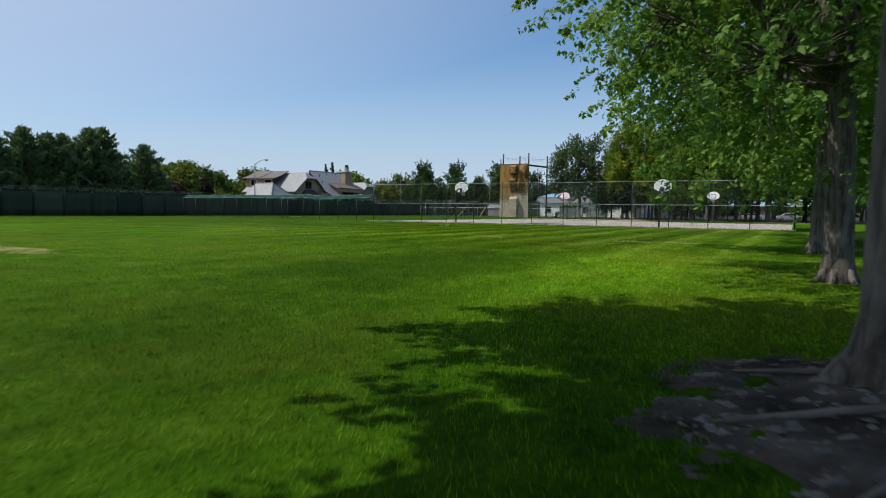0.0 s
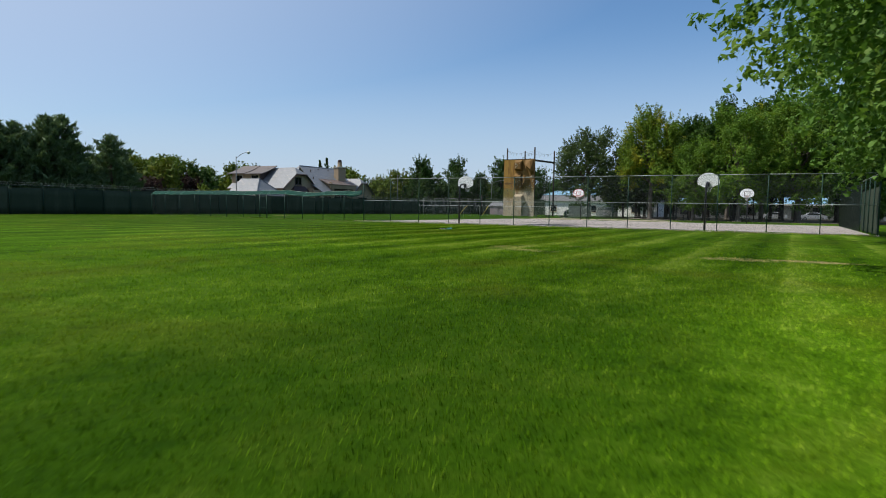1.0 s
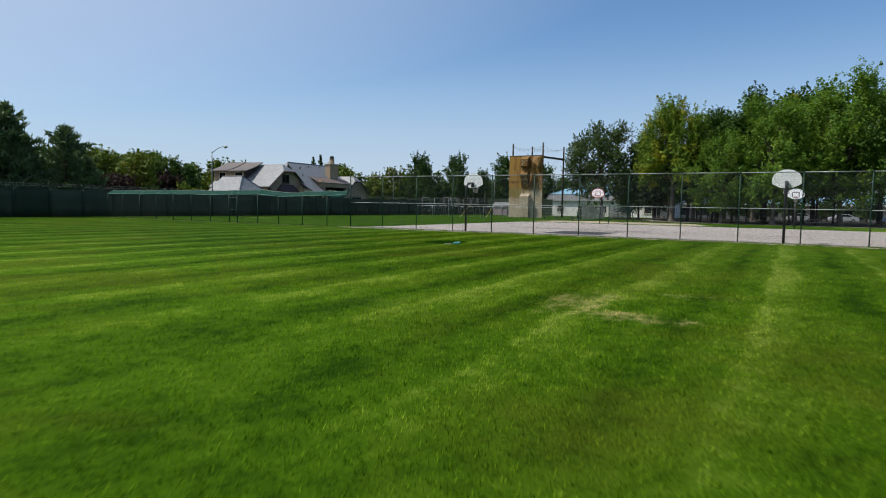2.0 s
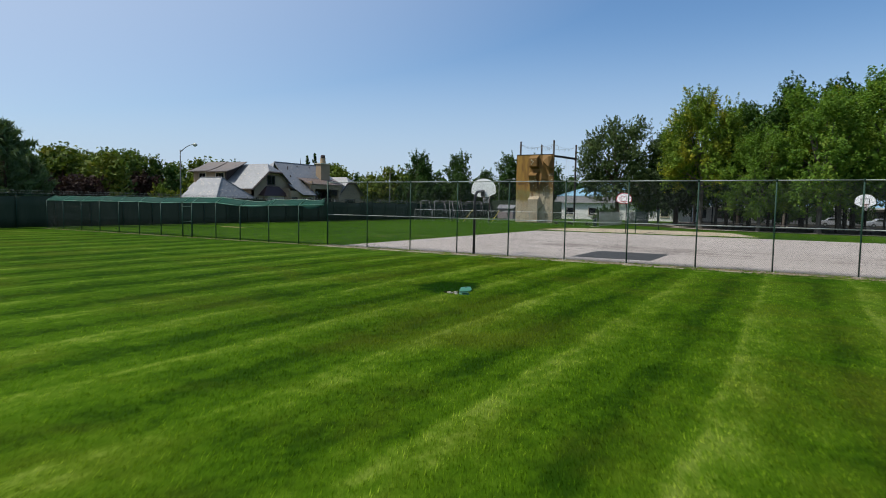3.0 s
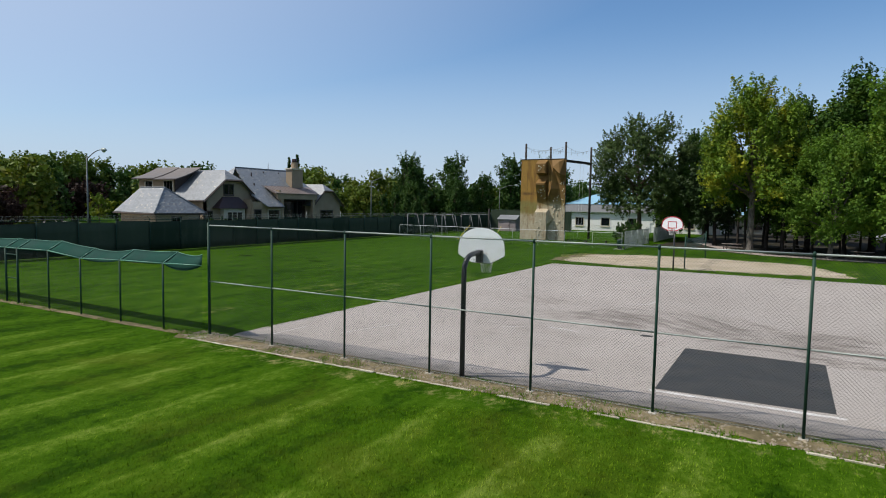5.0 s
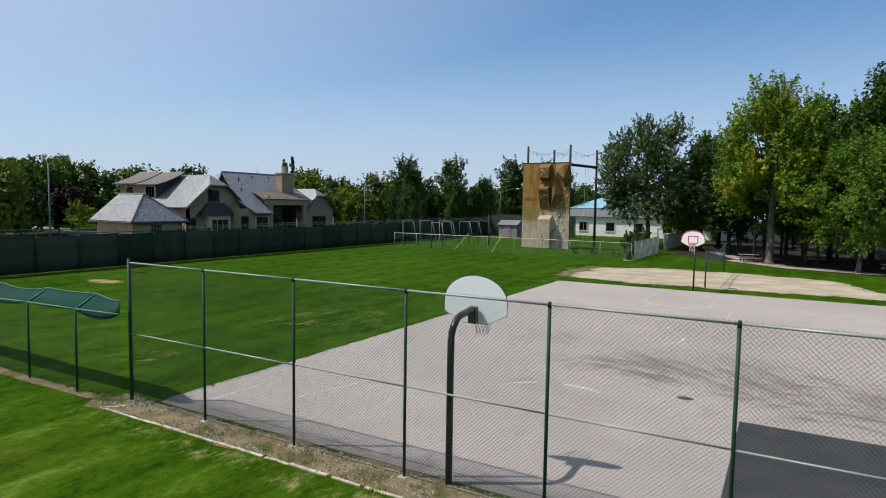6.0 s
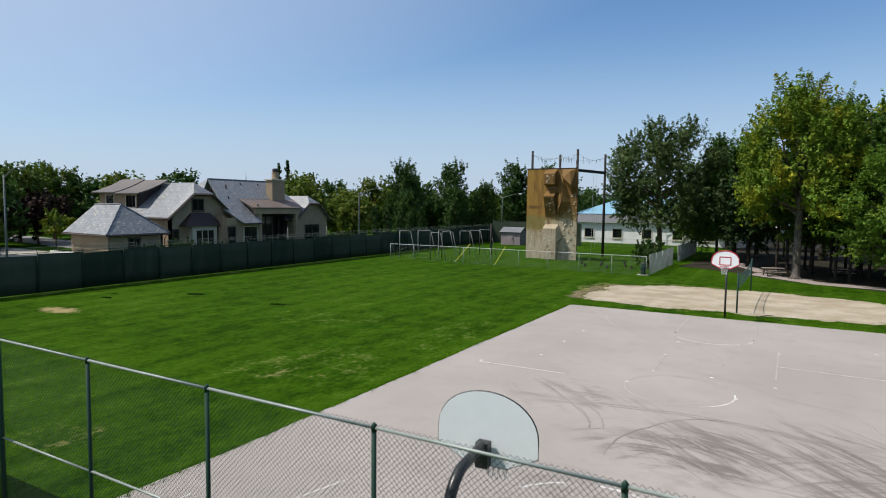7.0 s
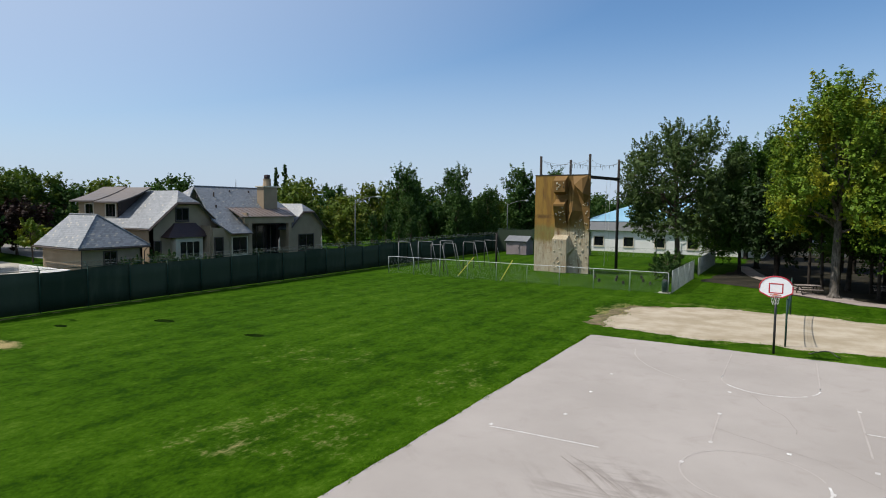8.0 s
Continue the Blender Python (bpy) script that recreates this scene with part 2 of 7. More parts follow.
def blade_material():
    """Single blades, in the tone of the lawn that they stand in."""
    k = Nodes("grass_blades")
    g = k.n.new("ShaderNodeNewGeometry")
    r = g.outputs["Random Per Island"]
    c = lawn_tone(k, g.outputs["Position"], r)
    c = k.mix(1.0, c, (2.62, 2.35, 1.9), "MULTIPLY")
    k.finish(c, 0.8, 0, 0.04)
    tr = k.n.new("ShaderNodeBsdfTranslucent")
    k.link(c, tr.inputs[0])
    mx = k.n.new("ShaderNodeMixShader")
    mx.inputs[0].default_value = 0.3
    k.link(k.b.outputs[0], mx.inputs[1])
    k.link(tr.outputs[0], mx.inputs[2])
    k.link(mx.outputs[0], k.n["Material Output"].inputs[0])
    return k.m


DRY = ((24.95, -25.1, 0.8, 1.5, 0.6), (26.0, -26.3, 1.6, 0.6, 0.58), (26.8, -23.4, 0.9, 0.5, 0.5), (31.6, -25.6, 1.6, 0.8, 0.6), (33.4, -25.2, 1.2, 0.5, 0.8), (-23.2, 13.4, 1.7, 0.9, 0.85),
       (20.0, -42.4, 2.6, 0.9, 0.7), (22.2, -27.4, 0.7, 0.7, 0.42), (-4.2, 11.0, 2.4, 2.2, 0.47), (-3.9, 3.2, 1.6, 1.1, 0.5), (-3.0, 12.5, 3.6, 3.4, 0.44), (-9.0, 20.0, 5.0, 3.0, 0.40), (-1.5, 20.0, 2.0, 5.0, 0.42), (-20.0, 30.0, 8.0, 6.0, 0.3), (-12.0, 42.0, 9.0, 3.0, 0.34), (8.0, -1.2, 12.0, 0.5, 0.5), (26.0, -1.2, 12.0, 0.5, 0.5), (-30.1, 25.0, 0.4, 55.0, 0.6), (0.2, 40.5, 1.9, 4.6, 0.62), (5.0, 46.2, 5.5, 1.0, 0.5), (14.0, 46.0, 5.0, 1.0, 0.45), (10.0, 33.3, 9.0, 0.45, 0.45), (20.6, 38.0, 1.2, 4.0, 0.5))
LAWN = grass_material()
BLADES = blade_material()


def court_material():
    k = Nodes("court_asphalt")
    p = k.place()
    broad = k.noise(p, 0.18, 5, 0.62)
    mid = k.noise(p, 0.9, 5, 0.65, 0.6)
    grit = k.noise(p, 55.0, 2, 0.7)
    c = k.mix(k.ramp(broad, 0.3, 0.7), (0.318, 0.284, 0.256), (0.375, 0.336, 0.305))
    c = k.mix(k.ramp(mid, 0.5, 0.8, 0.0, 0.55), c, (0.265, 0.229, 0.203))
    s = k.n.new("ShaderNodeSeparateXYZ")
    k.link(p, s.inputs[0])
    x, y = s.outputs[0], s.outputs[1]
    # smeared tyre rubber: streaks along a slant, gathered in a few places
    turned = k.n.new("ShaderNodeMapping")
    turned.inputs["Rotation"].default_value = (0, 0, radians(46))
    k.link(p, turned.inputs["Vector"])
    streak = k.noise(k.scaled(turned.outputs[0], (0.22, 2.6, 1)), 1.0, 5, 0.72, 0.5)

    def swirl(ax, ay):
        """Noise drawn out along circles round a point, as turning wheels leave it."""
        dx, dy = k.math("SUBTRACT", x, ax), k.math("SUBTRACT", y, ay)
        rr = k.math("SQRT", k.math("ADD", k.math("MULTIPLY", dx, dx), k.math("MULTIPLY", dy, dy)))
        v = k.n.new("ShaderNodeCombineXYZ")
        k.link(k.math("MULTIPLY", rr, 3.0), v.inputs[0])
        k.link(k.math("MULTIPLY", k.math("ARCTAN2", dy, dx), 1.3), v.inputs[1])
        return k.noise(v.outputs[0], 1.0, 5, 0.72, 0.35)

    left_arc, right_arc = swirl(10.2, 8.2), swirl(16.6, 6.6)
    smear = k.noise(k.scaled(p, (0.35, 1.1, 1)), 1.0, 5, 0.7, 1.0)
    for cx, cy, rx, ry, src, amt in ((6.4, 13.6, 1.9, 1.9, smear, 0.5), (6.3, 13.7, 2.2, 2.0, streak, 0.25), (10.9, 11.2, 2.0, 2.2, streak, 0.65), (13.8, 12.4, 2.2, 2.4, streak, 0.65), (10.4, 10.9, 2.9, 1.9, left_arc, 0.9), (10.6, 10.6, 2.4, 1.5, smear, 0.7), (14.2, 10.8, 1.6, 2.6, streak, 0.7), (15.9, 10.4, 3.8, 2.2, right_arc, 0.8), (16.5, 11.0, 3.6, 2.4, streak, 0.4), (19.5, 8.6, 3.6, 2.4, smear, 0.9), (16.9, 9.0, 3.4, 1.5, smear, 0.75), (7.6, 13.8, 2.4, 1.2, streak, 0.3), (17.0, 10.0, 8.0, 3.6, smear, 0.75), (27.0, 9.0, 7.0, 4.0, smear, 0.7), (8.8, 6.4, 2.6, 2.2, smear, 0.35)):
        d = k.math("ADD", k.math("POWER", k.math("DIVIDE", k.math("SUBTRACT", x, cx), rx), 2.0), k.math("POWER", k.math("DIVIDE", k.math("SUBTRACT", y, cy), ry), 2.0))
        m = k.math("MULTIPLY", k.ramp(d, 0.15, 1.4, 1.0, 0.0), k.ramp(src, 0.47, 0.66))
        c = k.mix(k.math("MULTIPLY", m, amt), c, (0.15, 0.126, 0.109))
    # darker grey-brown band along the court's fence side, with an uneven border
    edge = k.math("ADD", y, k.math("MULTIPLY", k.math("SUBTRACT", mid, 0.5), 2.2))
    c = k.mix(k.ramp(edge, 0.35, 1.25, 0.75, 0.0), c, (0.15, 0.135, 0.115))
    c = k.mix(k.ramp(grit, 0.35, 0.8, 0.0, 0.3), c, (0.23, 0.2, 0.185))
    k.bump(grit, 0.25)
    return k.finish(c, 0.88, 0, 0.2)


COURT = court_material()
PATCH = surface("sealed_asphalt", (0.029, 0.030, 0.030), (0.044, 0.043, 0.042), 1.2, 60, 0.8, dark=0.6)
FAINT = surface("faded_white_paint", (0.41, 0.365, 0.33), (0.36, 0.315, 0.285), 1.6, 9, 0.7, dark=0.8)
GREENRAIL = surface("green_rail_paint", (0.06, 0.18, 0.125), (0.085, 0.23, 0.16), 2.0, 40, 0.45)
# grove floor: the canopy's shade is put into this dark litter colour
GROVESOIL = surface("shade_dark_mould", (0.016, 0.016, 0.011), (0.048, 0.042, 0.030), 0.5, 9, 0.95, bump=0.9, dark=0.45, spec=0.1)
PAINT = surface("worn_white_paint", (0.68, 0.66, 0.63), (0.46, 0.42, 0.39), 2.0, 12, 0.6, dark=0.7)
SAND = surface("sand", (0.45, 0.385, 0.295), (0.30, 0.245, 0.165), 0.5, 14, 0.95, bump=0.5, dark=0.72, spec=0.1)
SOIL = surface("bare_soil", (0.085, 0.072, 0.036), (0.225, 0.18, 0.105), 1.5, 14, 0.95, bump=0.8, dark=0.5, spec=0.1)
STONES = surface("stones_and_bark", (0.02, 0.019, 0.018), (0.16, 0.148, 0.136), 3, 20, 0.9, bump=0.5)
# part of the shade under the trees is put into this soil colour
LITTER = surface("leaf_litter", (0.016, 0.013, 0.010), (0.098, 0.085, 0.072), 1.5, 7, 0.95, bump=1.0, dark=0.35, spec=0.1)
GRAVEL = surface("pale_gravel", (0.16, 0.13, 0.09), (0.34, 0.29, 0.21), 9, 40, 0.9, bump=0.5)
OLDEDGE = surface("dirty_concrete", (0.56, 0.51, 0.39), (0.32, 0.28, 0.20), 3.5, 18, 0.9, dark=0.6)
CONCRETE = surface("concrete", (0.45, 0.42, 0.36), (0.32, 0.29, 0.24), 1.0, 20, 0.85, dark=0.8)
WALKWAY = surface("path_concrete", (0.36, 0.30, 0.27), (0.26, 0.215, 0.19), 0.8, 20, 0.85, dark=0.8)
ROAD = surface("road_asphalt", (0.19, 0.183, 0.172), (0.25, 0.24, 0.225), 0.5, 40, 0.85)
GALV = surface("galvanised_steel", (0.31, 0.345, 0.32), (0.23, 0.26, 0.24), 2.0, 40, 0.55, 0.3, 0.08, 0.85)
GREENPOST = surface("green_coated_steel", (0.010, 0.039, 0.026), (0.015, 0.05, 0.033), 2.0, 40, 0.6, 0.0, 0.08, 0.8, 0.25)
WIRE = surface("green_fence_wire", (0.040, 0.050, 0.044), (0.028, 0.036, 0.032), 2.0, 40, 0.5, 0.3, 0.0)
BLACK = surface("black_painted_steel", (0.016, 0.016, 0.017), (0.026, 0.026, 0.026), 2.0, 40, 0.38, 0.0, 0.08, 0.7, 0.5)
WHITESTEEL = surface("white_steel", (0.74, 0.75, 0.75), (0.66, 0.67, 0.68), 1.2, 30, 0.45, 0.0, 0.05, 0.9)
BOARD = surface("backboard_paint", (0.92, 0.93, 0.92), (0.84, 0.87, 0.87), 1.4, 9, 0.4, 0.0, 0.05, 0.92)
RED = surface("red_paint", (0.50, 0.035, 0.05), (0.42, 0.03, 0.045), 2, 30, 0.5, dark=0.8)
ORANGE = surface("rim_orange", (0.55, 0.10, 0.03), (0.45, 0.08, 0.03), 2, 30, 0.5, dark=0.8)
NETCORD = surface("net_cord", (0.62, 0.62, 0.60), (0.5, 0.5, 0.48), 3, 40, 0.9)
YELLOW = surface("yellow_paint", (0.62, 0.50, 0.06), (0.55, 0.44, 0.06), 2, 30, 0.5)


def bark_material():
    """Grey bark with upright furrows and pale worn plates."""
    k = Nodes("grey_bark")
    p = k.place()
    furrow = k.noise(k.scaled(p, (7.0, 7.0, 1.1)), 1.6, 5, 0.7, 0.6)
    broad = k.noise(p, 1.2, 4, 0.65)
    c = k.mix(k.ramp(broad, 0.35, 0.7), (0.115, 0.10, 0.085), (0.20, 0.18, 0.155))
    c = k.mix(k.ramp(furrow, 0.36, 0.56, 0.85, 0.0), c, (0.045, 0.04, 0.034))
    k.bump(furrow, 1.0, 0.06)
    return k.finish(c, 0.95, 0, 0.1)


BARK = bark_material()
# the grove's shade is put into this bark colour
DARKBARK = surface("shade_dark_bark", (0.022, 0.019, 0.016), (0.05, 0.042, 0.035), 2.0, 11, 0.95, bump=1.0, dark=0.5, spec=0.1)
BARK2 = surface("brown_bark", (0.10, 0.075, 0.055), (0.16, 0.12, 0.09), 2.2, 11, 0.95, bump=1.0, dark=0.45, spec=0.1)

# ---- ground, court, sand, paths ----
def flat(poly, z, name, material, label="", category="", thick=0.0, parent=None):
    g = Geo()
    if thick:
        g.prism([(x, y, z - thick) for x, y in poly], (0, 0, thick))
    else:
        g.add([(x, y, z) for x, y in poly], [tuple(range(len(poly)))])
    ob = g.ob(name, material, parent)
    return tagged(ob, label, category, "", "structure") if label else ob


def wavy(pts, step=0.5, amp=0.3, seed=3):
    """A closed outline with an uneven edge."""
    out = []
    for i, a in enumerate(pts):
        b = pts[(i + 1) % len(pts)]
        n = max(1, int(math.dist(a, b) / step))
        for j in range(n):
            x, y = a[0] + (b[0] - a[0]) * j / n, a[1] + (b[1] - a[1]) * j / n
            v = noise.noise_vector((x * 0.6, y * 0.6, seed)) * amp + noise.noise_vector((x * 2.4, y * 2.4, seed)) * amp * 0.35
            out.append((x + v.x, y + v.y))
    return out


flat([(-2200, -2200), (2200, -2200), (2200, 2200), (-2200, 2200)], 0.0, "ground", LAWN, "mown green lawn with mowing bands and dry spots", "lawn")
def frayed(a, b, amp, seed):
    """Points from a to b along a crumbled edge."""
    n = int(math.dist(a, b) / 0.2)
    out = []
    for i in range(n):
        x, y = a[0] + (b[0] - a[0]) * i / n, a[1] + (b[1] - a[1]) * i / n
        v = noise.noise_vector((x * 0.5, y * 0.5, seed)) * amp + noise.noise_vector((x * 2.7, y * 2.7, seed)) * amp * 0.6
        out.append((x + v.x, y + v.y))
    return out


court = flat([(0.75, 0.32), (37.0, 0.32)] + [(37.0, 31.6)] + frayed((36.8, 31.6), (0.85, 31.6), 0.05, 5) + frayed((0.83, 31.5), (0.66, 0.5), 0.07, 6), 0.02, "pavement", COURT, "weathered pinkish grey asphalt ball court with tyre marks", "court", 0.12)
flat([(14.0, 1.85), (17.83, 2.05), (17.83, 6.95), (14.0, 6.92)], 0.024, "patch", PATCH, "", "", 0.0, court)["label"] = "dark sealed asphalt rectangle"


def stroke(pts, w, name="painted_line", z=0.025, m=None):
    """A painted band along a line of points on the court."""
    g, n = Geo(), len(pts)
    left, right = [], []
    for i, p in enumerate(pts):
        a, b = Vector(pts[max(i - 1, 0)]), Vector(pts[min(i + 1, n - 1)])
        d = (b - a).normalized()
        o = Vector((-d.y, d.x)) * w / 2
        left.append((p[0] + o.x, p[1] + o.y, z))
        right.append((p[0] - o.x, p[1] - o.y, z))
    for i in range(n - 1):
        g.add([right[i], right[i + 1], left[i + 1], left[i]], [(0, 1, 2, 3)])
    return g.ob(name, m or PAINT, court)


def ring(c, r, a0, a1, w=0.07, m=None):
    stroke([(c[0] + r * math.cos(radians(a)), c[1] + r * math.sin(radians(a))) for a in np.linspace(a0, a1, max(4, int(abs(a1 - a0) / 8)))], w, m=m)


for cx in (9.65, 28.1):
    # far lanes with their half circles and three-point arcs, near free-throw circles
    for sx in (-1, 1):
        stroke([(cx + sx * 1.74, 30.9), (cx + sx * 1.74, 26.1)], 0.05, m=FAINT)
        stroke([(cx + sx * 1.74, 26.3), (cx + sx * 1.74, 26.0)], 0.08)
    ring((cx, 26.05), 1.75, 180, 215, 0.055, FAINT)
    ring((cx, 26.05), 1.75, 215, 318, 0.065)
    ring((cx, 26.05), 1.75, 326, 352, 0.06)
    ring((cx, 30.0), 6.0, 186, 240, 0.05, FAINT)
    ring((cx - 0.2, 5.6), 2.0, 118, 150, 0.06)
    ring((cx - 0.2, 5.6), 2.0, 60, 98, 0.07)
stroke([(13.9, 1.66), (18.0, 1.78)], 0.16)
stroke([(18.6, 1.8), (30.0, 1.9)], 0.05)
stroke([(13.95, 6.98), (17.9, 7.02)], 0.05, m=FAINT)
stroke([(1.72, 1.1), (1.8, 2.7)], 0.055)
stroke([(3.5, 2.5), (4.2, 4.9)], 0.05)
stroke([(2.16, 15.9), (3.2, 15.95), (5.6, 16.0)], 0.06)
ring((9.58, 16.1), 1.76, 20, 300, 0.05, FAINT)
ring((9.58, 16.1), 1.76, 300, 372, 0.06)
stroke([(8.32, 21.06), (8.36, 18.16)], 0.05, m=FAINT)
stroke([(12.44, 24.2), (12.44, 19.2)], 0.055, m=FAINT)
stroke([(12.44, 21.4), (14.4, 21.3), (19.5, 21.2)], 0.055)
for x, y in ((7.84, 16.2), (11.36, 16.05), (10.4, 18.34), (3.84, 18.25), (3.84, 21.2), (3.87, 24.1), (12.44, 18.1), (8.36, 18.16), (8.32, 21.06), (8.38, 23.95), (16.1, 26.0), (12.47, 23.8), (2.12, 16.08)):
    flat([(x - 0.06, y - 0.07), (x + 0.05, y - 0.09), (x + 0.07, y + 0.06), (x - 0.05, y + 0.09)], 0.027, "painted_mark", PAINT, parent=court)

# cracks
CRACK = surface("crack", (0.235, 0.205, 0.185), (0.30, 0.262, 0.235), 2.5, 8, 0.9)
for pts in (((8.2, 19.6), (9.6, 18.9), (11.3, 18.2), (12.6, 16.9), (14.6, 16.2), (15.2, 14.4)), ((9.0, 24.3), (9.6, 22.9), (10.4, 21.6), (10.7, 20.0))):
    line = []
    for i in range(len(pts) - 1):
        for f in np.linspace(0, 1, 8)[:-1]:
            q = Vector(pts[i]).lerp(Vector(pts[i + 1]), f)
            w = noise.noise_vector((q.x * 2, q.y * 2, 1)) * 0.12
            line.append((q.x + w.x, q.y + w.y))
    stroke(line, 0.022, "crack", 0.0225, CRACK)
flat([(12.56 + 0.16 * math.cos(a) * 1.4, 8.13 + 0.16 * math.sin(a)) for a in np.linspace(0, 6.0, 14)], 0.0262, "oil_spot", PATCH, parent=court)

# rubber arcs left by turning tyres
RUBBER = surface("tyre_rubber_marks", (0.205, 0.176, 0.152), (0.31, 0.274, 0.243), 0.8, 9, 0.85, dark=0.7)
ra = random.Random(31)


def skid(x0, y0, x1, y1, bow, w, k):
    """One rubber streak that bows to its side and thins out at both ends."""
    a, b = Vector((x0, y0)), Vector((x1, y1))
    side_v = Vector((a.y - b.y, b.x - a.x)).normalized()
    line = [a.lerp(b, f) + side_v * (bow * 4 * f * (1 - f) + 0.012 * math.sin(19 * f + k)) for f in np.linspace(0, 1, 14)]
    stroke([tuple(p) for p in line], w, "tyre_mark", 0.0228 + 0.00008 * k, RUBBER)


# bundles: start, end, spread across, count
for (bx0, by0), (bx1, by1), spread, count, bow in (((9.5, 11.8), (12.1, 9.5), 0.72, 11, 0.15), ((12.2, 14.2), (15.1, 12.8), 0.5, 6, 0.1), ((13.2, 12.9), (14.5, 10.8), 0.9, 7, 0.12), ((15.6, 10.6), (19.6, 8.0), 1.3, 10, 0.4)):
    d = Vector((bx1 - bx0, by1 - by0))
    o = Vector((-d.y, d.x)).normalized()
    for i in range(count):
        f0 = ra.uniform(0, 0.6)
        f1 = min(1.0, f0 + ra.uniform(0.2, 0.5))
        q = o * ra.uniform(-spread, spread)
        skid(bx0 + d.x * f0 + q.x, by0 + d.y * f0 + q.y, bx0 + d.x * f1 + q.x, by0 + d.y * f1 + q.y, bow * (f1 - f0) ** 2, ra.choice((0.025, 0.04, 0.06, 0.09)), ra.randrange(40))

# long arcs round the scuffed ground
for k, (x0, y0, x1, y1, bow, w) in enumerate(((4.87, 14.83, 7.93, 11.44, 0.18, 0.04), (5.1, 15.0, 7.7, 12.5, 0.16, 0.025), (8.85, 9.36, 9.48, 12.02, 0.26, 0.05), (9.48, 12.02, 12.54, 13.36, 0.8, 0.028),
                                              (7.43, 13.19, 14.97, 12.55, 0.75, 0.018), (7.5, 13.0, 15.0, 12.36, 0.75, 0.018), (7.6, 12.7, 8.3, 11.3, 0.1, 0.05), (7.2, 12.6, 8.0, 11.0, 0.1, 0.04))):
    skid(x0, y0, x1, y1, bow, w, 41 + k)

# the sand pit behind the court
flat(wavy([(-0.9, 35.2), (1.6, 33.9), (3.2, 36.0), (2.8, 43.8), (0.6, 43.4), (-0.5, 39.6)], 0.2, 0.6, 17), 0.0095, "soil", SOIL, "bare brown soil at the ragged end of the sand pit", "soil")
sand_edge = wavy([(0.4, 34.0), (6.0, 33.6), (14.0, 34.1), (20.4, 34.5), (19.6, 40.5), (17.2, 44.0), (12.0, 45.2), (4.5, 45.0), (0.9, 42.6)], 0.2, 0.75)
sand = flat(sand_edge, 0.012, "sand", SAND, "pale dry sand pit with grassy edges", "sand pit")
tagged(flat(wavy([(-0.6, -0.80), (9.0, -0.74), (14.0, -0.56), (37.0, -0.62), (37.3, 0.30), (0.7, 0.30), (-1.2, -0.1)], 0.16, 0.20, 9), 0.009, "soil", SOIL), "strip of bare dry soil under the tall fence", "soil", "", "structure")
flat(wavy([(-30.2, -0.62), (-1.0, -0.55), (-1.0, -0.2), (-30.2, -0.22)], 0.4, 0.1, 4), 0.007, "soil", SOIL, "thin strip of bare soil under the low fence", "soil")
# bare, bumpy soil under the shade trees: it dips below the turf at an uneven edge
def soil_height(x, y):
    d = 1.0 - math.hypot((x - 39.25) / 2.75, (y + 46.2) / 2.0)
    rough = 0.05 * noise.noise((x * 0.9, y * 0.9, 4)) + 0.045 * noise.noise((x * 2.6, y * 2.6, 7)) + 0.03 * abs(noise.noise((x * 6.1, y * 6.1, 9))) + 0.02 * noise.noise((x * 13.0, y * 13.0, 2))
    return max(-0.06, min(0.09, 0.22 * d) + rough)


g, nx, ny, x0, y0, st = Geo(), 110, 90, 35.8, -49.0, 0.06
pv = [(x0 + i * st, y0 + j * st, soil_height(x0 + i * st, y0 + j * st)) for j in range(ny + 1) for i in range(nx + 1)]
g.add(pv, [(j * (nx + 1) + i, j * (nx + 1) + i + 1, (j + 1) * (nx + 1) + i + 1, (j + 1) * (nx + 1) + i) for j in range(ny) for i in range(nx)])
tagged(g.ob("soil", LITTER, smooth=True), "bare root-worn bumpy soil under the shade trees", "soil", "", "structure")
rs = random.Random(8)
g = Geo()
for k in range(2600):
    a, q = rs.uniform(0, 6.28), rs.uniform(0, 1) ** 0.55
    x, y, s = 39.2 + 2.7 * q * math.cos(a), -46.2 + 1.95 * q * math.sin(a), rs.choice((0.010, 0.014, 0.02, 0.03, 0.045, 0.07))
    z = soil_height(x, y)
    if z < 0.004:
        continue
    w, u = rs.uniform(0, 6.28), rs.uniform(0.35, 1.0)
    c, n = math.cos(w), math.sin(w)
    q5 = [(1.0, 0.2), (0.3, 0.9), (-0.8, 0.6), (-0.9, -0.5), (0.2, -0.9)]
    g.add([(x + s * (p * c - r * u * n), y + s * (p * n + r * u * c), z - 0.004) for p, r in q5] + [(x + s * rs.uniform(-0.3, 0.3), y, z + s * rs.uniform(0.15, 0.5))], [(m, (m + 1) % 5, 5) for m in range(5)])
tagged(g.ob("litter", STONES), "grey stones, bark and clods on bare soil", "litter", "", "stuff")
flat(wavy([(4.5, 75.0), (2.5, 62.0), (8.0, 59.0), (12.0, 54.2), (20.0, 50.4), (60.0, 48.6), (60.0, 130.0), (6.0, 130.0)], 1.0, 0.6, 8), 0.011, "soil", GROVESOIL, "leaf litter under the grove, darkened for shade", "soil")
flat(wavy([(5.0, 76.0), (6.3, 70.0), (8.2, 65.0), (10.0, 60.2), (11.2, 60.8), (9.6, 65.6), (7.8, 71.0), (6.6, 77.0), (5.6, 82.0), (4.4, 82.0)], 0.6, 0.1, 12), 0.022, "pavement", WALKWAY, "curving concrete footpath under the trees", "footpath")
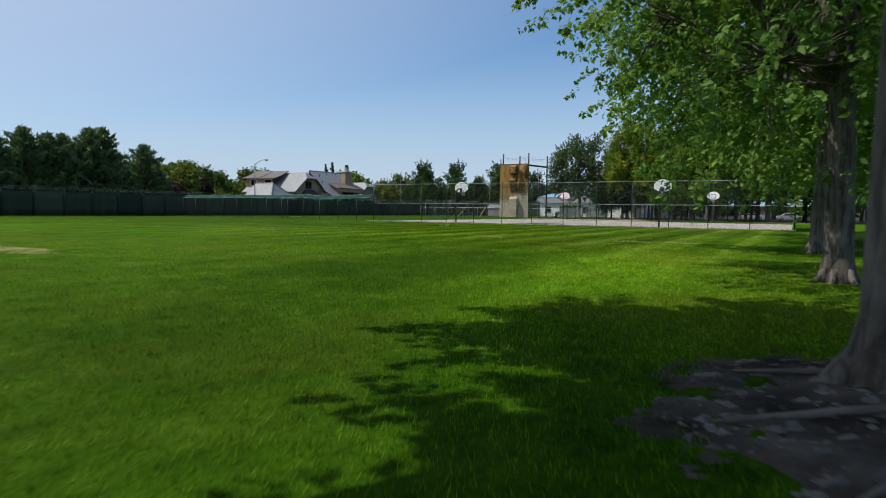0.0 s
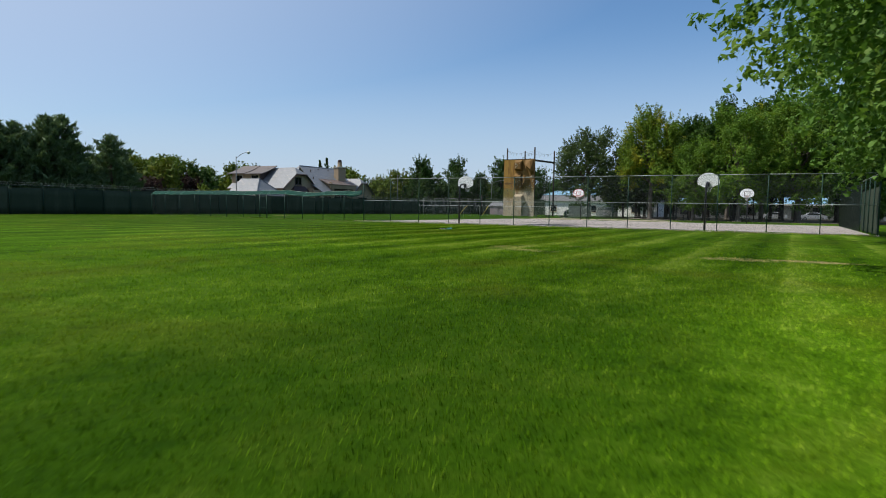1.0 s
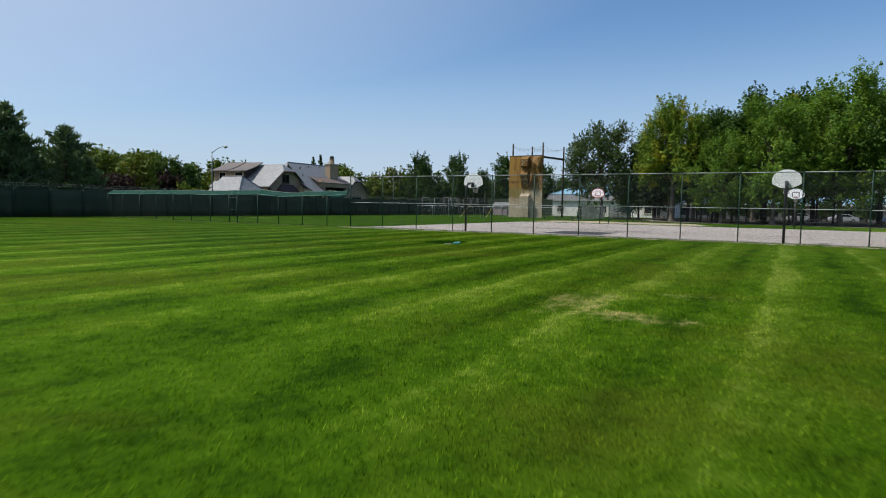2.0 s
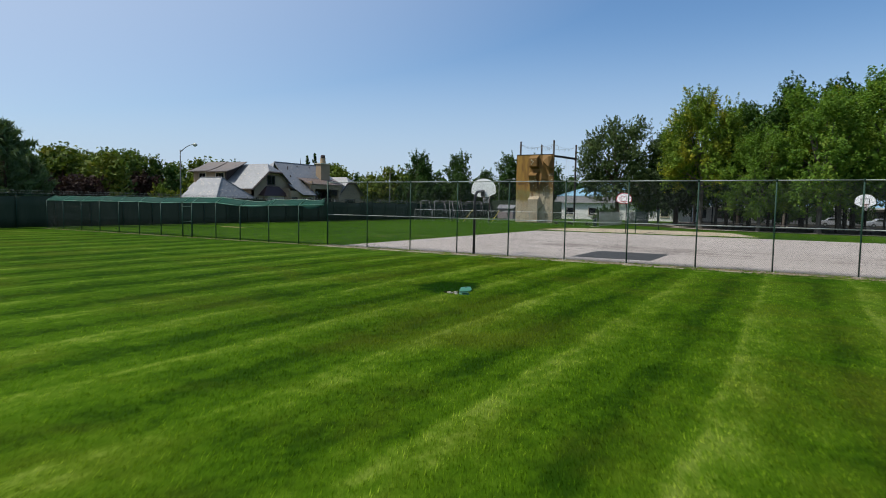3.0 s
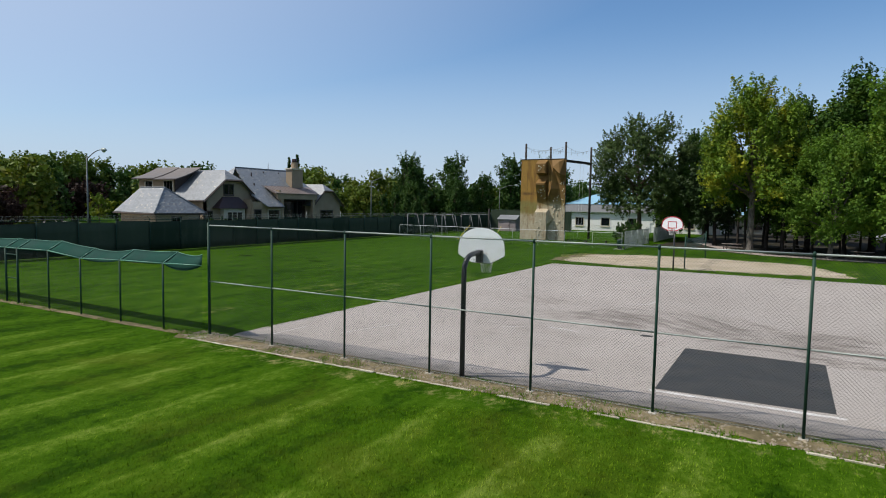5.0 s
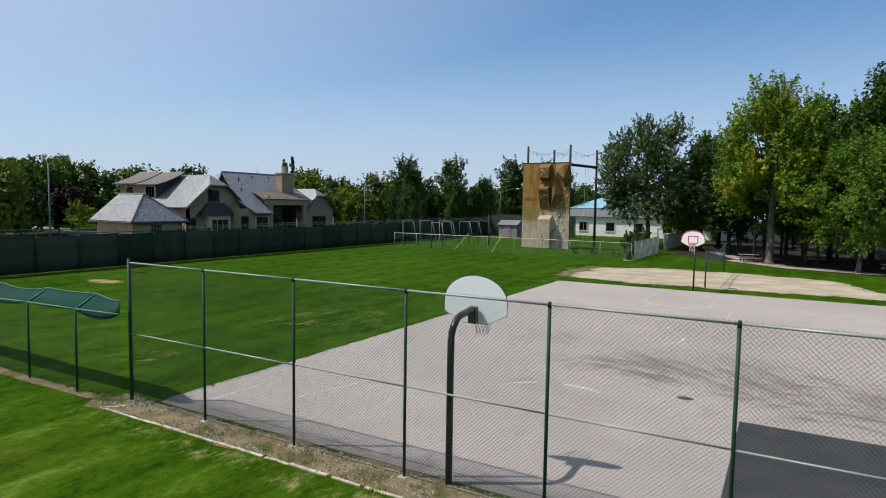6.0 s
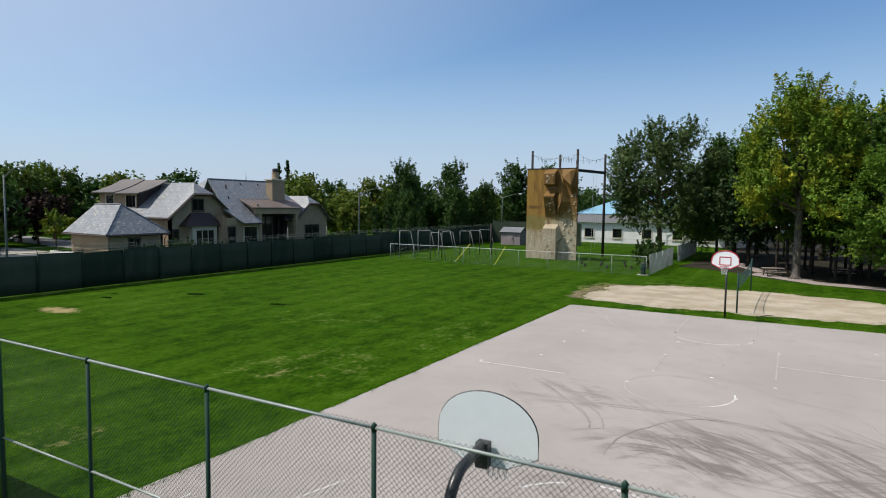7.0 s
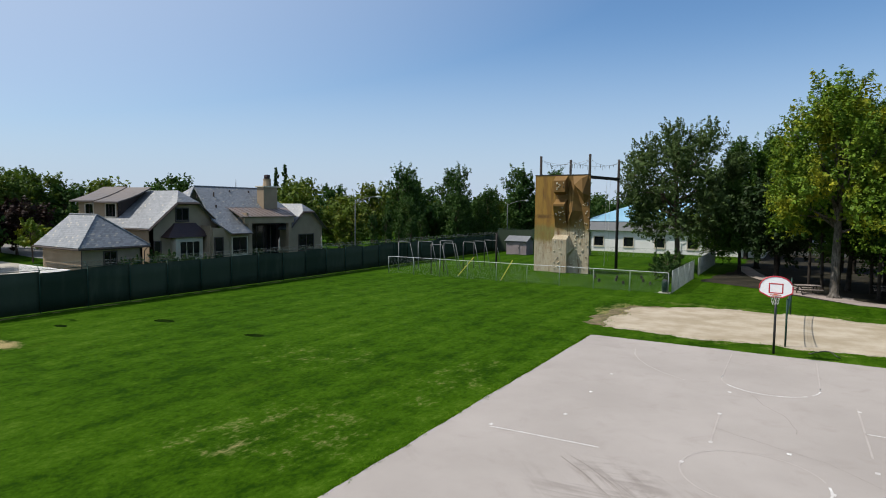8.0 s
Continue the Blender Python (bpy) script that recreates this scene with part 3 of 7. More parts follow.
flat(wavy([(9.4, 57.6), (14.5, 52.6), (24.0, 50.3), (40.0, 49.0), (40.0, 50.6), (24.0, 52.0), (15.2, 54.8), (10.2, 60.0)], 0.8, 0.15, 13), 0.024, "pavement", WALKWAY, "concrete footpath at the edge of the grove", "footpath")
for x, y, r in ((13.2, 56.2, 1.15), (20.0, 52.4, 0.9)):
    flat(wavy([(x + r * 1.2 * math.cos(a), y + r * math.sin(a)) for a in np.linspace(0, 5.8, 11)], 0.2, 0.15, x), 0.027, "pavement", WALKWAY, "pale trodden pad round a grove tree's trunk", "pad")
# small worn hollows in the field, drawn flat with their shade in the colour
DARKTURF = surface("dark_hollow_turf", (0.005, 0.013, 0.002), (0.014, 0.026, 0.005), 3.0, 20, 1.0, bump=0.8, spec=0.0)
for x, y, r in ((-14.5, 21.6, 0.42), (-22.0, 21.6, 0.5), (-25.4, 17.5, 0.35)):
    flat(wavy([(x + 1.5 * r * math.cos(a), y + r * 0.8 * math.sin(a)) for a in np.linspace(0, 5.6, 9)], 0.15, 0.16, x), 0.005, "soil", DARKTURF, "small worn hollow in the lawn, its shade in the colour", "soil")
ROOT = surface("worn_root_wood", (0.055, 0.05, 0.042), (0.15, 0.136, 0.118), 2.0, 16, 0.9, bump=0.6)
for pts, r0 in (((38.6, -45.75), (38.0, -46.3), (37.5, -46.4), (36.9, -46.75)), 0.06), (((38.5, -45.9), (38.2, -46.7), (37.75, -47.1), (37.5, -47.5)), 0.05), (((38.3, -45.3), (37.5, -45.5), (36.9, -45.55)), 0.045):
    g = Geo()
    line = [(x, y, soil_height(x, y) + 0.012) for x, y in pts]
    g.tube(line, [r0 * (1 - 0.75 * i / (len(line) - 1)) for i in range(len(line))], 7)
    tagged(g.ob("tree_root", ROOT, smooth=True), "worn pale tree root in bare soil", "root", "tree roots")
# gravel and clods on the soil strip
rs = random.Random(17)
g = Geo()
for k in range(6500):
    x, y, s = 34 * rs.random() ** 1.5 - 0.6, rs.uniform(-0.72, 0.26), rs.choice((0.010, 0.014, 0.02, 0.028, 0.04, 0.055))
    if noise.noise((x * 1.1, y * 1.6, 5)) < -0.15:
        continue
    w, u = rs.uniform(0, 6.28), rs.uniform(0.5, 1.0)
    c, n = math.cos(w), math.sin(w)
    g.add([(x + s * (p * c - r * u * n), y + s * (p * n + r * u * c), 0.006) for p, r in ((1.0, 0.2), (0.3, 0.9), (-0.8, 0.6), (-0.9, -0.5), (0.2, -0.9))] + [(x, y, 0.010 + s * rs.uniform(0.3, 0.9))], [(m, (m + 1) % 5, 5) for m in range(5)])
tagged(g.ob("gravel", GRAVEL), "loose pale gravel and clods under the tall fence", "gravel", "", "stuff")
# concrete mow strip in front of the tall fence
rk = random.Random(4)
for x0, x1 in ((-0.1, 2.9), (2.93, 5.6), (5.63, 8.1), (8.2, 10.2), (10.9, 12.2), (13.2, 16.6), (17.2, 19.8), (21.0, 22.2), (27.1, 28.4), (31.0, 32.6)):
    g, x = Geo(), x0
    while x < x1 - 0.15:
        e = min(x1, x + rk.uniform(0.25, 0.9))
        w, h = rk.uniform(-0.012, 0.012), rk.uniform(0.012, 0.03)
        t = rk.uniform(0.055, 0.08)
        g.hull6([(x, -0.78 + w, -0.05), (e, -0.78 - w, -0.05), (e, -0.78 - w + t, -0.05), (x, -0.78 + w + t, -0.05)], [(x, -0.78 + w, h), (e, -0.78 - w, h), (e, -0.78 - w + t, h + 0.003), (x, -0.78 + w + t, h)])
        x = e + rk.choice((0.01, 0.01, 0.02, 0.12))
    tagged(g.ob("kerb", OLDEDGE), "worn dirty concrete edging strip beside the lawn", "kerb", "edging strips", "structure")

tagged(Geo().hull6([(-0.16, -0.78, -0.05), (-0.09, -0.78, -0.05), (0.34, -0.40, -0.05), (0.27, -0.36, -0.05)], [(-0.16, -0.78, 0.03), (-0.09, -0.78, 0.03), (0.34, -0.40, 0.03), (0.27, -0.36, 0.03)]).ob("kerb", OLDEDGE), "short concrete return at the corner of the edging", "kerb", "edging strips", "structure")

# irrigation box lid in the lawn
LIDGREEN = surface("faded_green_plastic", (0.016, 0.125, 0.075), (0.05, 0.19, 0.125), 3, 30, 0.6, dark=0.8)
HOLE = surface("wet_black_soil", (0.006, 0.007, 0.005), (0.016, 0.016, 0.011), 3, 20, 1.0, bump=0.8, spec=0.0)


def valve_box(label, at, turn, rx, ry, tilt):
    """A sunk plastic box: rounded rim, lid a little askew, moulded grip."""
    t = thing("valve_box", label, "valve box", at, turn, "valve boxes")

    def rounded(k, z):
        return [(k * rx * math.copysign(abs(math.cos(a)) ** 0.5, math.cos(a)), k * ry * math.copysign(abs(math.sin(a)) ** 0.5, math.sin(a)), z) for a in np.linspace(0, 2 * math.pi, 25)[:-1]]

    Geo().prism(rounded(1.0, -0.06), (0, 0, 0.085)).ob("rim", LIDGREEN, t, bevel=0.006)
    lid = Geo().prism(rounded(0.92, 0.0), (0, 0, 0.018)).ob("lid", LIDGREEN, t, bevel=0.005)
    lid.location, lid.rotation_euler = (0.02, 0.03, 0.035), tilt
    Geo().box(-0.03, 0.03, ry * 0.55, ry * 0.72, 0.018, 0.026).ob("grip", BLACK, lid)
    return t


valve_box("faded green plastic irrigation box with lid askew", (15.36, -11.95, 0), 24, 0.17, 0.27, (0.10, -0.10, 0.12))
valve_box("small round green irrigation cover in wet soil", (15.66, -12.6, 0), 50, 0.13, 0.14, (-0.08, 0.12, 0.0))
flat(wavy([(15.2 + 0.34 * math.cos(a), -12.45 + 0.24 * math.sin(a)) for a in np.linspace(0, 5.6, 9)], 0.1, 0.08, 2), 0.006, "soil", HOLE, "wet dug-out soil beside the irrigation box", "soil")
rs = random.Random(12)
for i in range(7):
    x, y, r = 15.42 + rs.uniform(-0.16, 0.16), -12.66 + rs.uniform(-0.09, 0.09), rs.uniform(0.035, 0.08)
    pts = [(x + r * rs.uniform(0.8, 1.3) * math.cos(a), y + r * rs.uniform(0.6, 1.0) * math.sin(a), 0.0) for a in np.linspace(0, 5.2, 6)]
    tagged(Geo().prism(pts, (rs.uniform(-0.02, 0.02), rs.uniform(-0.02, 0.02), r * rs.uniform(0.5, 0.9))).ob("stone", CONCRETE, bevel=0.008), "pale broken stone beside the irrigation box", "stone", "stones by the box")


# ---- chain-link ----
def weave(w, h, mesh=0.052, r=0.0021, z0=0.04):
    """One bay of diamond wire, in the xz plane, from x = 0 to w."""
    g = Geo()
    step = mesh * math.sqrt(2)
    for s in (1, -1):
        for i in range(int((w + h) / step) + 1):
            c = i * step
            if s > 0:
                x0, za = (0.0, c) if c <= h else (c - h, h)
                x1, zb = (c, 0.0) if c <= w else (w, c - w)
            else:
                x0, za = (0.0, h - c) if c <= h else (c - h, 0.0)
                x1, zb = (c, h) if c <= w else (w, h - (c - w))
            if abs(x1 - x0) < 0.01:
                continue
            o = 0.002 * s
            g.tube([(x0, o, z0 + za), (x1, o, z0 + zb)], r, 3, False)
    return g


S, TALL, MIDZ = 2.86, 3.66, 1.80
bay_mesh = weave(S, 51 * 0.052 * math.sqrt(2), r=0.0026, z0=-0.055).mesh("mesh_panel")
fence = thing("tall_fence", "tall chain-link fence with green posts along the court", "fence", kind="structure")
for i in range(14):
    Geo().rod((i * S, 0, -0.2), (i * S, 0, TALL + (0.10 if i == 0 else -0.02)), 0.045 if i in (0, 13) else 0.031, 10).ob("post", GREENPOST, fence, smooth=True)
    Geo().tube([(i * S, 0, TALL - 0.05), (i * S, 0, TALL + 0.03), (i * S, 0, TALL + 0.06)], [0.035, 0.034, 0.010], 10).ob("post_cap", GREENPOST, fence, smooth=True)
    Geo().hull6([(i * S - 0.12, -0.11, -0.1), (i * S + 0.11, -0.13, -0.1), (i * S + 0.13, 0.10, -0.1), (i * S - 0.10, 0.12, -0.1)],
                [(i * S - 0.09, -0.09, 0.025), (i * S + 0.08, -0.10, 0.025), (i * S + 0.10, 0.08, 0.025), (i * S - 0.08, 0.09, 0.025)]).ob("footing", CONCRETE, fence, bevel=0.01)
for i in range(13):
    put("mesh_panel", bay_mesh, WIRE, fence).location = (i * S, 0.04, 0)
    Geo().rod((i * S, 0, TALL), (i * S + S, 0, TALL), 0.021, 8).ob("top_rail", GALV, fence, smooth=True)
    Geo().rod((i * S, 0, MIDZ + 0.01 * math.sin(i)), (i * S + S, 0, MIDZ), 0.019, 8).ob("mid_rail", GALV, fence, smooth=True)
    Geo().rod((i * S, 0.04, 0.06), (i * S + S, 0.04, 0.05), 0.004, 4).ob("bottom_wire", GALV, fence)

# side of the court: same fence with a dark screen
def screen_material():
    """Dark woven windscreen: each panel faded a little differently, with dusty runs."""
    k = Nodes("dark_green_screen")
    p = k.place()
    info = k.n.new("ShaderNodeObjectInfo")
    c = k.mix(info.outputs["Random"], (0.026, 0.042, 0.027), (0.056, 0.074, 0.050))
    c = k.mix(k.ramp(k.noise(k.scaled(p, (1.0, 1.0, 0.3)), 0.9, 5, 0.7), 0.45, 0.75, 0.0, 0.6), c, (0.075, 0.088, 0.062))
    weft = k.noise(p, 60, 3, 0.6)
    c = k.mix(k.ramp(weft, 0.35, 0.75, 0.0, 0.3), c, (0.014, 0.022, 0.014))
    k.bump(weft, 0.1)
    return k.finish(c, 0.92, 0, 0.05)


SCREEN = screen_material()
NETGREEN = surface("teal_shade_net", (0.007, 0.040, 0.030), (0.010, 0.055, 0.040), 0.6, 60, 0.9, bump=0.1, dark=0.7, spec=0.15)
side = thing("side_fence", "tall green fence with dark screen beside the court", "fence", (37.18, 0, 0), 90, kind="structure")
for i in range(13):
    Geo().rod((i * S, 0, -0.2), (i * S, 0, TALL), 0.034, 8).ob("post", GREENPOST, side, smooth=True)
    if i < 12:
        Geo().rod((i * S, 0, TALL), (i * S + S, 0, TALL), 0.021, 6).ob("top_rail", GALV, side, smooth=True)
        if i < 4:
            Geo().box(i * S + 0.05, i * S + S - 0.05, -0.06, -0.05, 0.1, 2.9).ob("screen", SCREEN, side)
        else:
            put("mesh_panel", bay_mesh, WIRE, side).location = (i * S, 0.04, 0)


# ---- low fence with leaning arms and a net ----
arm_fence = thing("arm_fence", "green chain-link fence with leaning arms and sagging teal net", "fence", (0, -0.32, 0), kind="structure")
xs = [-1.95, -4.4, -6.9, -9.15, -11.5, -12.45, -14.75, -17.2, -19.6, -22.0, -24.4, -26.9, -29.3]
LOW, dip = 2.30, (0.0, -0.04, -0.12, 0.06, 0.03, 0.03, -0.03, 0.02, 0.0, 0.02, -0.02, 0.0, 0.0)
edge_x = [0.0] + xs
for i, x in enumerate(xs):
    top = LOW + dip[i]
    thick = 0.045 if i in (4, 5) else 0.032
    Geo().rod((x, 0, -0.2), (x, 0, top + 0.03), thick, 8).ob("post", GREENPOST, arm_fence, smooth=True)
    Geo().tube([(x, 0, top), (x + 0.02, 0.28, top + 0.17), (x + 0.03, 0.58, top + 0.36)], [0.024, 0.022, 0.018], 6).ob("arm", GREENRAIL, arm_fence, smooth=True)
for i in range(len(xs)):
    x0, x1 = edge_x[i + 1], edge_x[i]
    z0, z1 = LOW + dip[i], LOW + (dip[i - 1] if i else 0.05)
    Geo().rod((x0, 0, z0), (x1, 0, z1), 0.024, 8).ob("top_rail", GREENRAIL, arm_fence, smooth=True)
    sag = 0.10 if i in (0, 2) else 0.03
    g, n = Geo(), 8
    for j in range(n + 1):
        f = j / n
        x, z = x0 + (x1 - x0) * f, z0 + (z1 - z0) * f
        droop = sag * 4 * f * (1 - f)
        k = 1 - 0.93 * f ** 2 if i == 0 else 1.0
        g.v += [(x, 0.02, z - 0.02 - (1.9 if i == 0 else 0.9) * droop), (x, 0.02 + 0.28 * k, z + 0.15 - droop), (x + 0.03 * k, 0.02 + 0.56 * k, z + 0.35 - droop)]
    g.f = [q for j in range(n) for q in ((3 * j, 3 * j + 3, 3 * j + 4, 3 * j + 1), (3 * j + 1, 3 * j + 4, 3 * j + 5, 3 * j + 2))]
    net = g.ob("net", NETGREEN, arm_fence, "teal shade net", True)
    net.modifiers.new("cloth", "SOLIDIFY").thickness = 0.006
    Geo().tube([(x0 + (x1 - x0) * f + 0.03 * (1 - f if i == 0 else 1), 0.02 + 0.56 * (1 - 0.93 * f ** 2 if i == 0 else 1), z0 + (z1 - z0) * f + 0.36 - sag * 4 * f * (1 - f)) for f in np.linspace(0, 1, 9)], 0.015, 5).ob("arm_wire", GREENRAIL, arm_fence)
    w = x1 - x0
    weave(w, min(z0, z1) - 0.06, 0.06).ob("mesh_panel", WIRE, arm_fence).location = (x0, 0.03, 0)
Geo().rod((-12.45, 0, 2.05), (-11.5, 0, 2.05), 0.025, 8).ob("gate_rail", GREENPOST, arm_fence)
Geo().rod((-12.45, 0, 1.05), (-11.5, 0, 1.05), 0.02, 8).ob("gate_rail", GREENPOST, arm_fence)

# ---- long screened fence west of the field ----
screened = thing("screened_fence", "long chain-link fence covered with dark green windscreen", "fence", (-30.5, 0, 0), kind="structure")
arm_mesh = weave(3.0, 0.5, 0.07, 0.003, 0.0).mesh("net")
for i in range(46):
    y = -44.0 + i * 3.0
    Geo().rod((0, y, -0.2), (0, y, 2.75), 0.035, 8).ob("post", GREENPOST, screened, smooth=True)
    Geo().tube([(0, y, 2.72), (-0.20, y, 2.95), (-0.38, y, 3.08)], [0.02, 0.018, 0.014], 6).ob("arm", GREENPOST, screened, smooth=True)
    if i < 45:
        Geo().rod((0, y, 2.72), (0, y + 3, 2.72), 0.02, 6).ob("top_rail", GREENPOST, screened)
        g, m = Geo(), 10
        for j in range(m + 1):
            f = j / m
            bulge = 0.03 * math.sin(f * math.pi) * rnd.uniform(0.5, 1.3)
            for z in (0.05, 0.9, 1.8, 2.60 + 0.03 * math.sin(i * 1.7 + 3 * f) + 0.05 * math.sin(i * 2.9)):
                g.v.append((-0.045 - bulge, y + 3.0 * f, z))
        g.f = [(4 * j + c, 4 * j + 4 + c, 4 * j + 5 + c, 4 * j + 1 + c) for j in range(m) for c in range(3)]
        s = g.ob("windscreen", SCREEN, screened, "dark green fabric", True)
        s.modifiers.new("cloth", "SOLIDIFY").thickness = 0.006
        arm_net = put("net", arm_mesh, WIRE, screened, "open wire net on leaning arms")
        arm_net.matrix_basis = Matrix.Translation((0, y, 2.70)) @ Matrix.Rotation(radians(-43), 4, "Y") @ Matrix.Rotation(radians(90), 4, "Z")
        for reach in (0.2, 0.5):
            Geo().rod((-0.68 * reach, y, 2.70 + 0.73 * reach), (-0.68 * reach, y + 3, 2.70 + 0.73 * reach), 0.006, 4).ob("arm_wire", GALV, screened)

# ---- wire fence behind the field ----
back = thing("wire_fence", "waist-high pale chain-link fence with white top rail", "fence", (-26.4, 51.0, 0), kind="structure")
B = 3.1
bm_mesh = weave(B, 1.65, 0.10, 0.002).mesh("mesh_panel")
for i in range(10):
    Geo().rod((i * B, 0, -0.1), (i * B, 0, 1.74), 0.028, 8).ob("post", GALV, back, smooth=True)
    if i < 9:
        put("mesh_panel", bm_mesh, GALV, back).location = (i * B, 0, 0)
        Geo().rod((i * B, 0, 1.74), (i * B + B, 0, 1.74), 0.019, 6).ob("top_rail", WHITESTEEL, back)
gatef = thing("wire_fence", "weathered galvanised chain-link fence panels by the grove", "fence", (1.75, 51.2, 0), 90, kind="structure")
for i in range(11):
    Geo().rod((i * B, 0, -0.1), (i * B, 0, 1.95), 0.03, 8).ob("post", GALV, gatef, smooth=True)
    if i < 10 and i != 4:
        put("mesh_panel", bm_mesh, GALV, gatef).location = (i * B, 0, 0.1)
        Geo().rod((i * B, 0, 1.9), (i * B + B, 0, 1.9), 0.025, 6).ob("top_rail", GALV, gatef)
        for q in range(14):
            Geo().box(i * B + 0.12 + q * 0.21, i * B + 0.18 + q * 0.21, -0.012, 0.012, 0.08, 1.88).ob("slat", GALV, gatef)


school_fence = thing("wire_fence", "low galvanised chain-link fence before the white building", "fence", (-19.0, 88.5, 0), kind="structure")
for i in range(7):
    Geo().rod((i * B, 0, -0.1), (i * B, 0, 1.3), 0.025, 8).ob("post", GALV, school_fence, smooth=True)
    if i < 6:
        Geo().rod((i * B, 0, 1.27), (i * B + B, 0, 1.27), 0.02, 6).ob("top_rail", GALV, school_fence)
        weave(B, 1.15, 0.16, 0.0025).ob("mesh_panel", GALV, school_fence).location = (i * B, 0, 0)


# ---- basketball hoops ----
def fan_outline(w, h, n=18):
    """Fan-shaped backboard outline about the middle of its lower edge."""
    pts = [(-w * 0.20, 0.0), (w * 0.20, 0.0), (w * 0.5, 0.22 * h), (w * 0.5, 0.42 * h)]
    for i in range(1, n):
        a = math.pi * i / n
        pts.append((w * 0.5 * math.cos(a), 0.42 * h + 0.58 * h * math.sin(a) ** 0.9))
    pts.append((-w * 0.5, 0.42 * h))
    pts.append((-w * 0.5, 0.22 * h))
    return pts


def hoop(label, at, turn, bent=True, red=False, square=None):
    """Stands at the pole's foot; the rim looks along local +y."""
    t = thing("basketball_hoop", label, "basketball hoop", at, turn, "basketball hoops")
    reach = 1.10
    if bent:
        Geo().tube([(0, 0, -0.2), (0, 0, 2.45), *[(0, 0.46 - 0.46 * math.cos(radians(a)), 2.72 + 0.46 * math.sin(radians(a))) for a in range(10, 91, 12)], (0, reach - 0.16, 3.22)], 0.068, 14).ob("pole", BLACK, t, smooth=True)
        Geo().box(-0.085, 0.085, reach - 0.17, reach - 0.03, 2.93, 3.26).ob("bracket", BLACK, t, bevel=0.01)
    else:
        Geo().rod((0, 0, -0.2), (0, 0, 3.0), 0.055, 12).ob("pole", BLACK, t, smooth=True)
        Geo().tube([(0, 0, 2.7), (0, reach - 0.04, 3.02)], 0.032, 8).ob("brace", BLACK, t, smooth=True)
        Geo().tube([(0, 0, 3.0), (0, reach - 0.04, 3.35)], 0.032, 8).ob("brace", BLACK, t, smooth=True)
    w, h, z0 = 1.37, 0.96, 2.91
    o = fan_outline(w, h)
    b = Geo().prism([(x, reach, z0 + z) for x, z in o], (0, 0.025, 0)).ob("backboard", BOARD, t, "white fan-shaped board")
    rim_line = [(x * 1.0, reach + 0.0125, z0 + z) for x, z in o]
    Geo().tube(rim_line + rim_line[:1], 0.034 if red else 0.012, 6, False).ob("edge", RED if red else BLACK, b, "red painted edge" if red else "dark metal edge", True)
    if square:
        for x0, x1, za, zb in ((-0.30, 0.30, 0.59, 0.64), (-0.30, 0.30, 0.17, 0.21), (-0.30, -0.25, 0.21, 0.59), (0.25, 0.30, 0.21, 0.59)):
            Geo().box(x0, x1, reach + 0.0255, reach + 0.031, z0 + za, z0 + zb).ob("target_line", square, b)
    rc = (0, reach + 0.40, 3.05)
    rim = Geo().tube(arc(rc, 0.228, 0, 360, 28, "xy"), 0.010, 6, False).ob("rim", ORANGE, t, "orange steel rim", True)
    Geo().box(-0.08, 0.08, reach + 0.025, reach + 0.18, 3.035, 3.055).ob("rim_plate", ORANGE, rim)
    g = Geo()
    for s in (1, -1):
        for k in range(12):
            pts = []
            for j in range(7):
                f = j / 6
                a = 2 * math.pi * k / 12 + s * f * 0.75
                r = 0.228 - 0.105 * f ** 0.7
                pts.append((rc[0] + r * math.cos(a), rc[1] + r * math.sin(a), rc[2] - 0.44 * f))
            g.tube(pts, 0.0045, 3, False)
    g.ob("net", NETCORD, t, "frayed white net")
    return t


hoop("fan backboard hoop on black bent pole behind the fence", (9.46, 0.2, 0), 3)
hoop("fan backboard hoop on black bent pole by the fence", (27.85, 0.15, 0), 0)
hoop("red-edged fan backboard hoop on black pole by the sand", (9.63, 32.05, 0), 180, False, True, RED)
hoop("white fan backboard hoop with dark square on black pole", (28.4, 32.1, 0), 180, False, False, BLACK)

# ---- volleyball posts and ropes on the sand ----
for (x, y), lab in (((10.1, 34.05), "dark green volleyball post beside the sand"), ((10.25, 45.3), "dark green volleyball post behind the sand")):
    t = thing("volleyball_post", lab, "post", (x, y, 0), 0, "volleyball posts")
    Geo().rod((0, 0, -0.2), (0, 0, 2.45), 0.05, 10).ob("pole", GREENPOST, t, smooth=True)
    Geo().tube([(0, 0, 2.45), (0, 0, 2.48)], [0.056, 0.05], 10).ob("cap", BLACK, t)
    for z in (1.0, 2.3):
        Geo().tube([(0, 0.06, z), (0.05, 0.10, z), (0, 0.14, z)], 0.008, 5).ob("hook", GALV, t)
vnet = thing("volleyball_net", "dark green volleyball net strung slack between two posts", "net")
VCORD = surface("net_twine", (0.03, 0.075, 0.07), (0.045, 0.10, 0.09), 3, 40, 0.9)


def net_line(z, sag):
    """A slack line from post to post."""
    a, b = Vector((10.1, 34.1, z)), Vector((10.25, 45.25, z))
    return [a.lerp(b, f) - Vector((0, 0, sag * 4 * f * (1 - f))) for f in np.linspace(0, 1, 13)]


Geo().tube(net_line(2.34, 0.28), 0.026, 6).ob("top_tape", VCORD, vnet)
Geo().tube(net_line(1.5, 0.12), 0.024, 6).ob("bottom_tape", VCORD, vnet)
g = Geo()
for r_ in range(1, 9):
    hi, lo = net_line(2.34, 0.28), net_line(1.5, 0.12)
    g.tube([p.lerp(q, r_ / 9) for p, q in zip(hi, lo)], 0.003, 3, False)
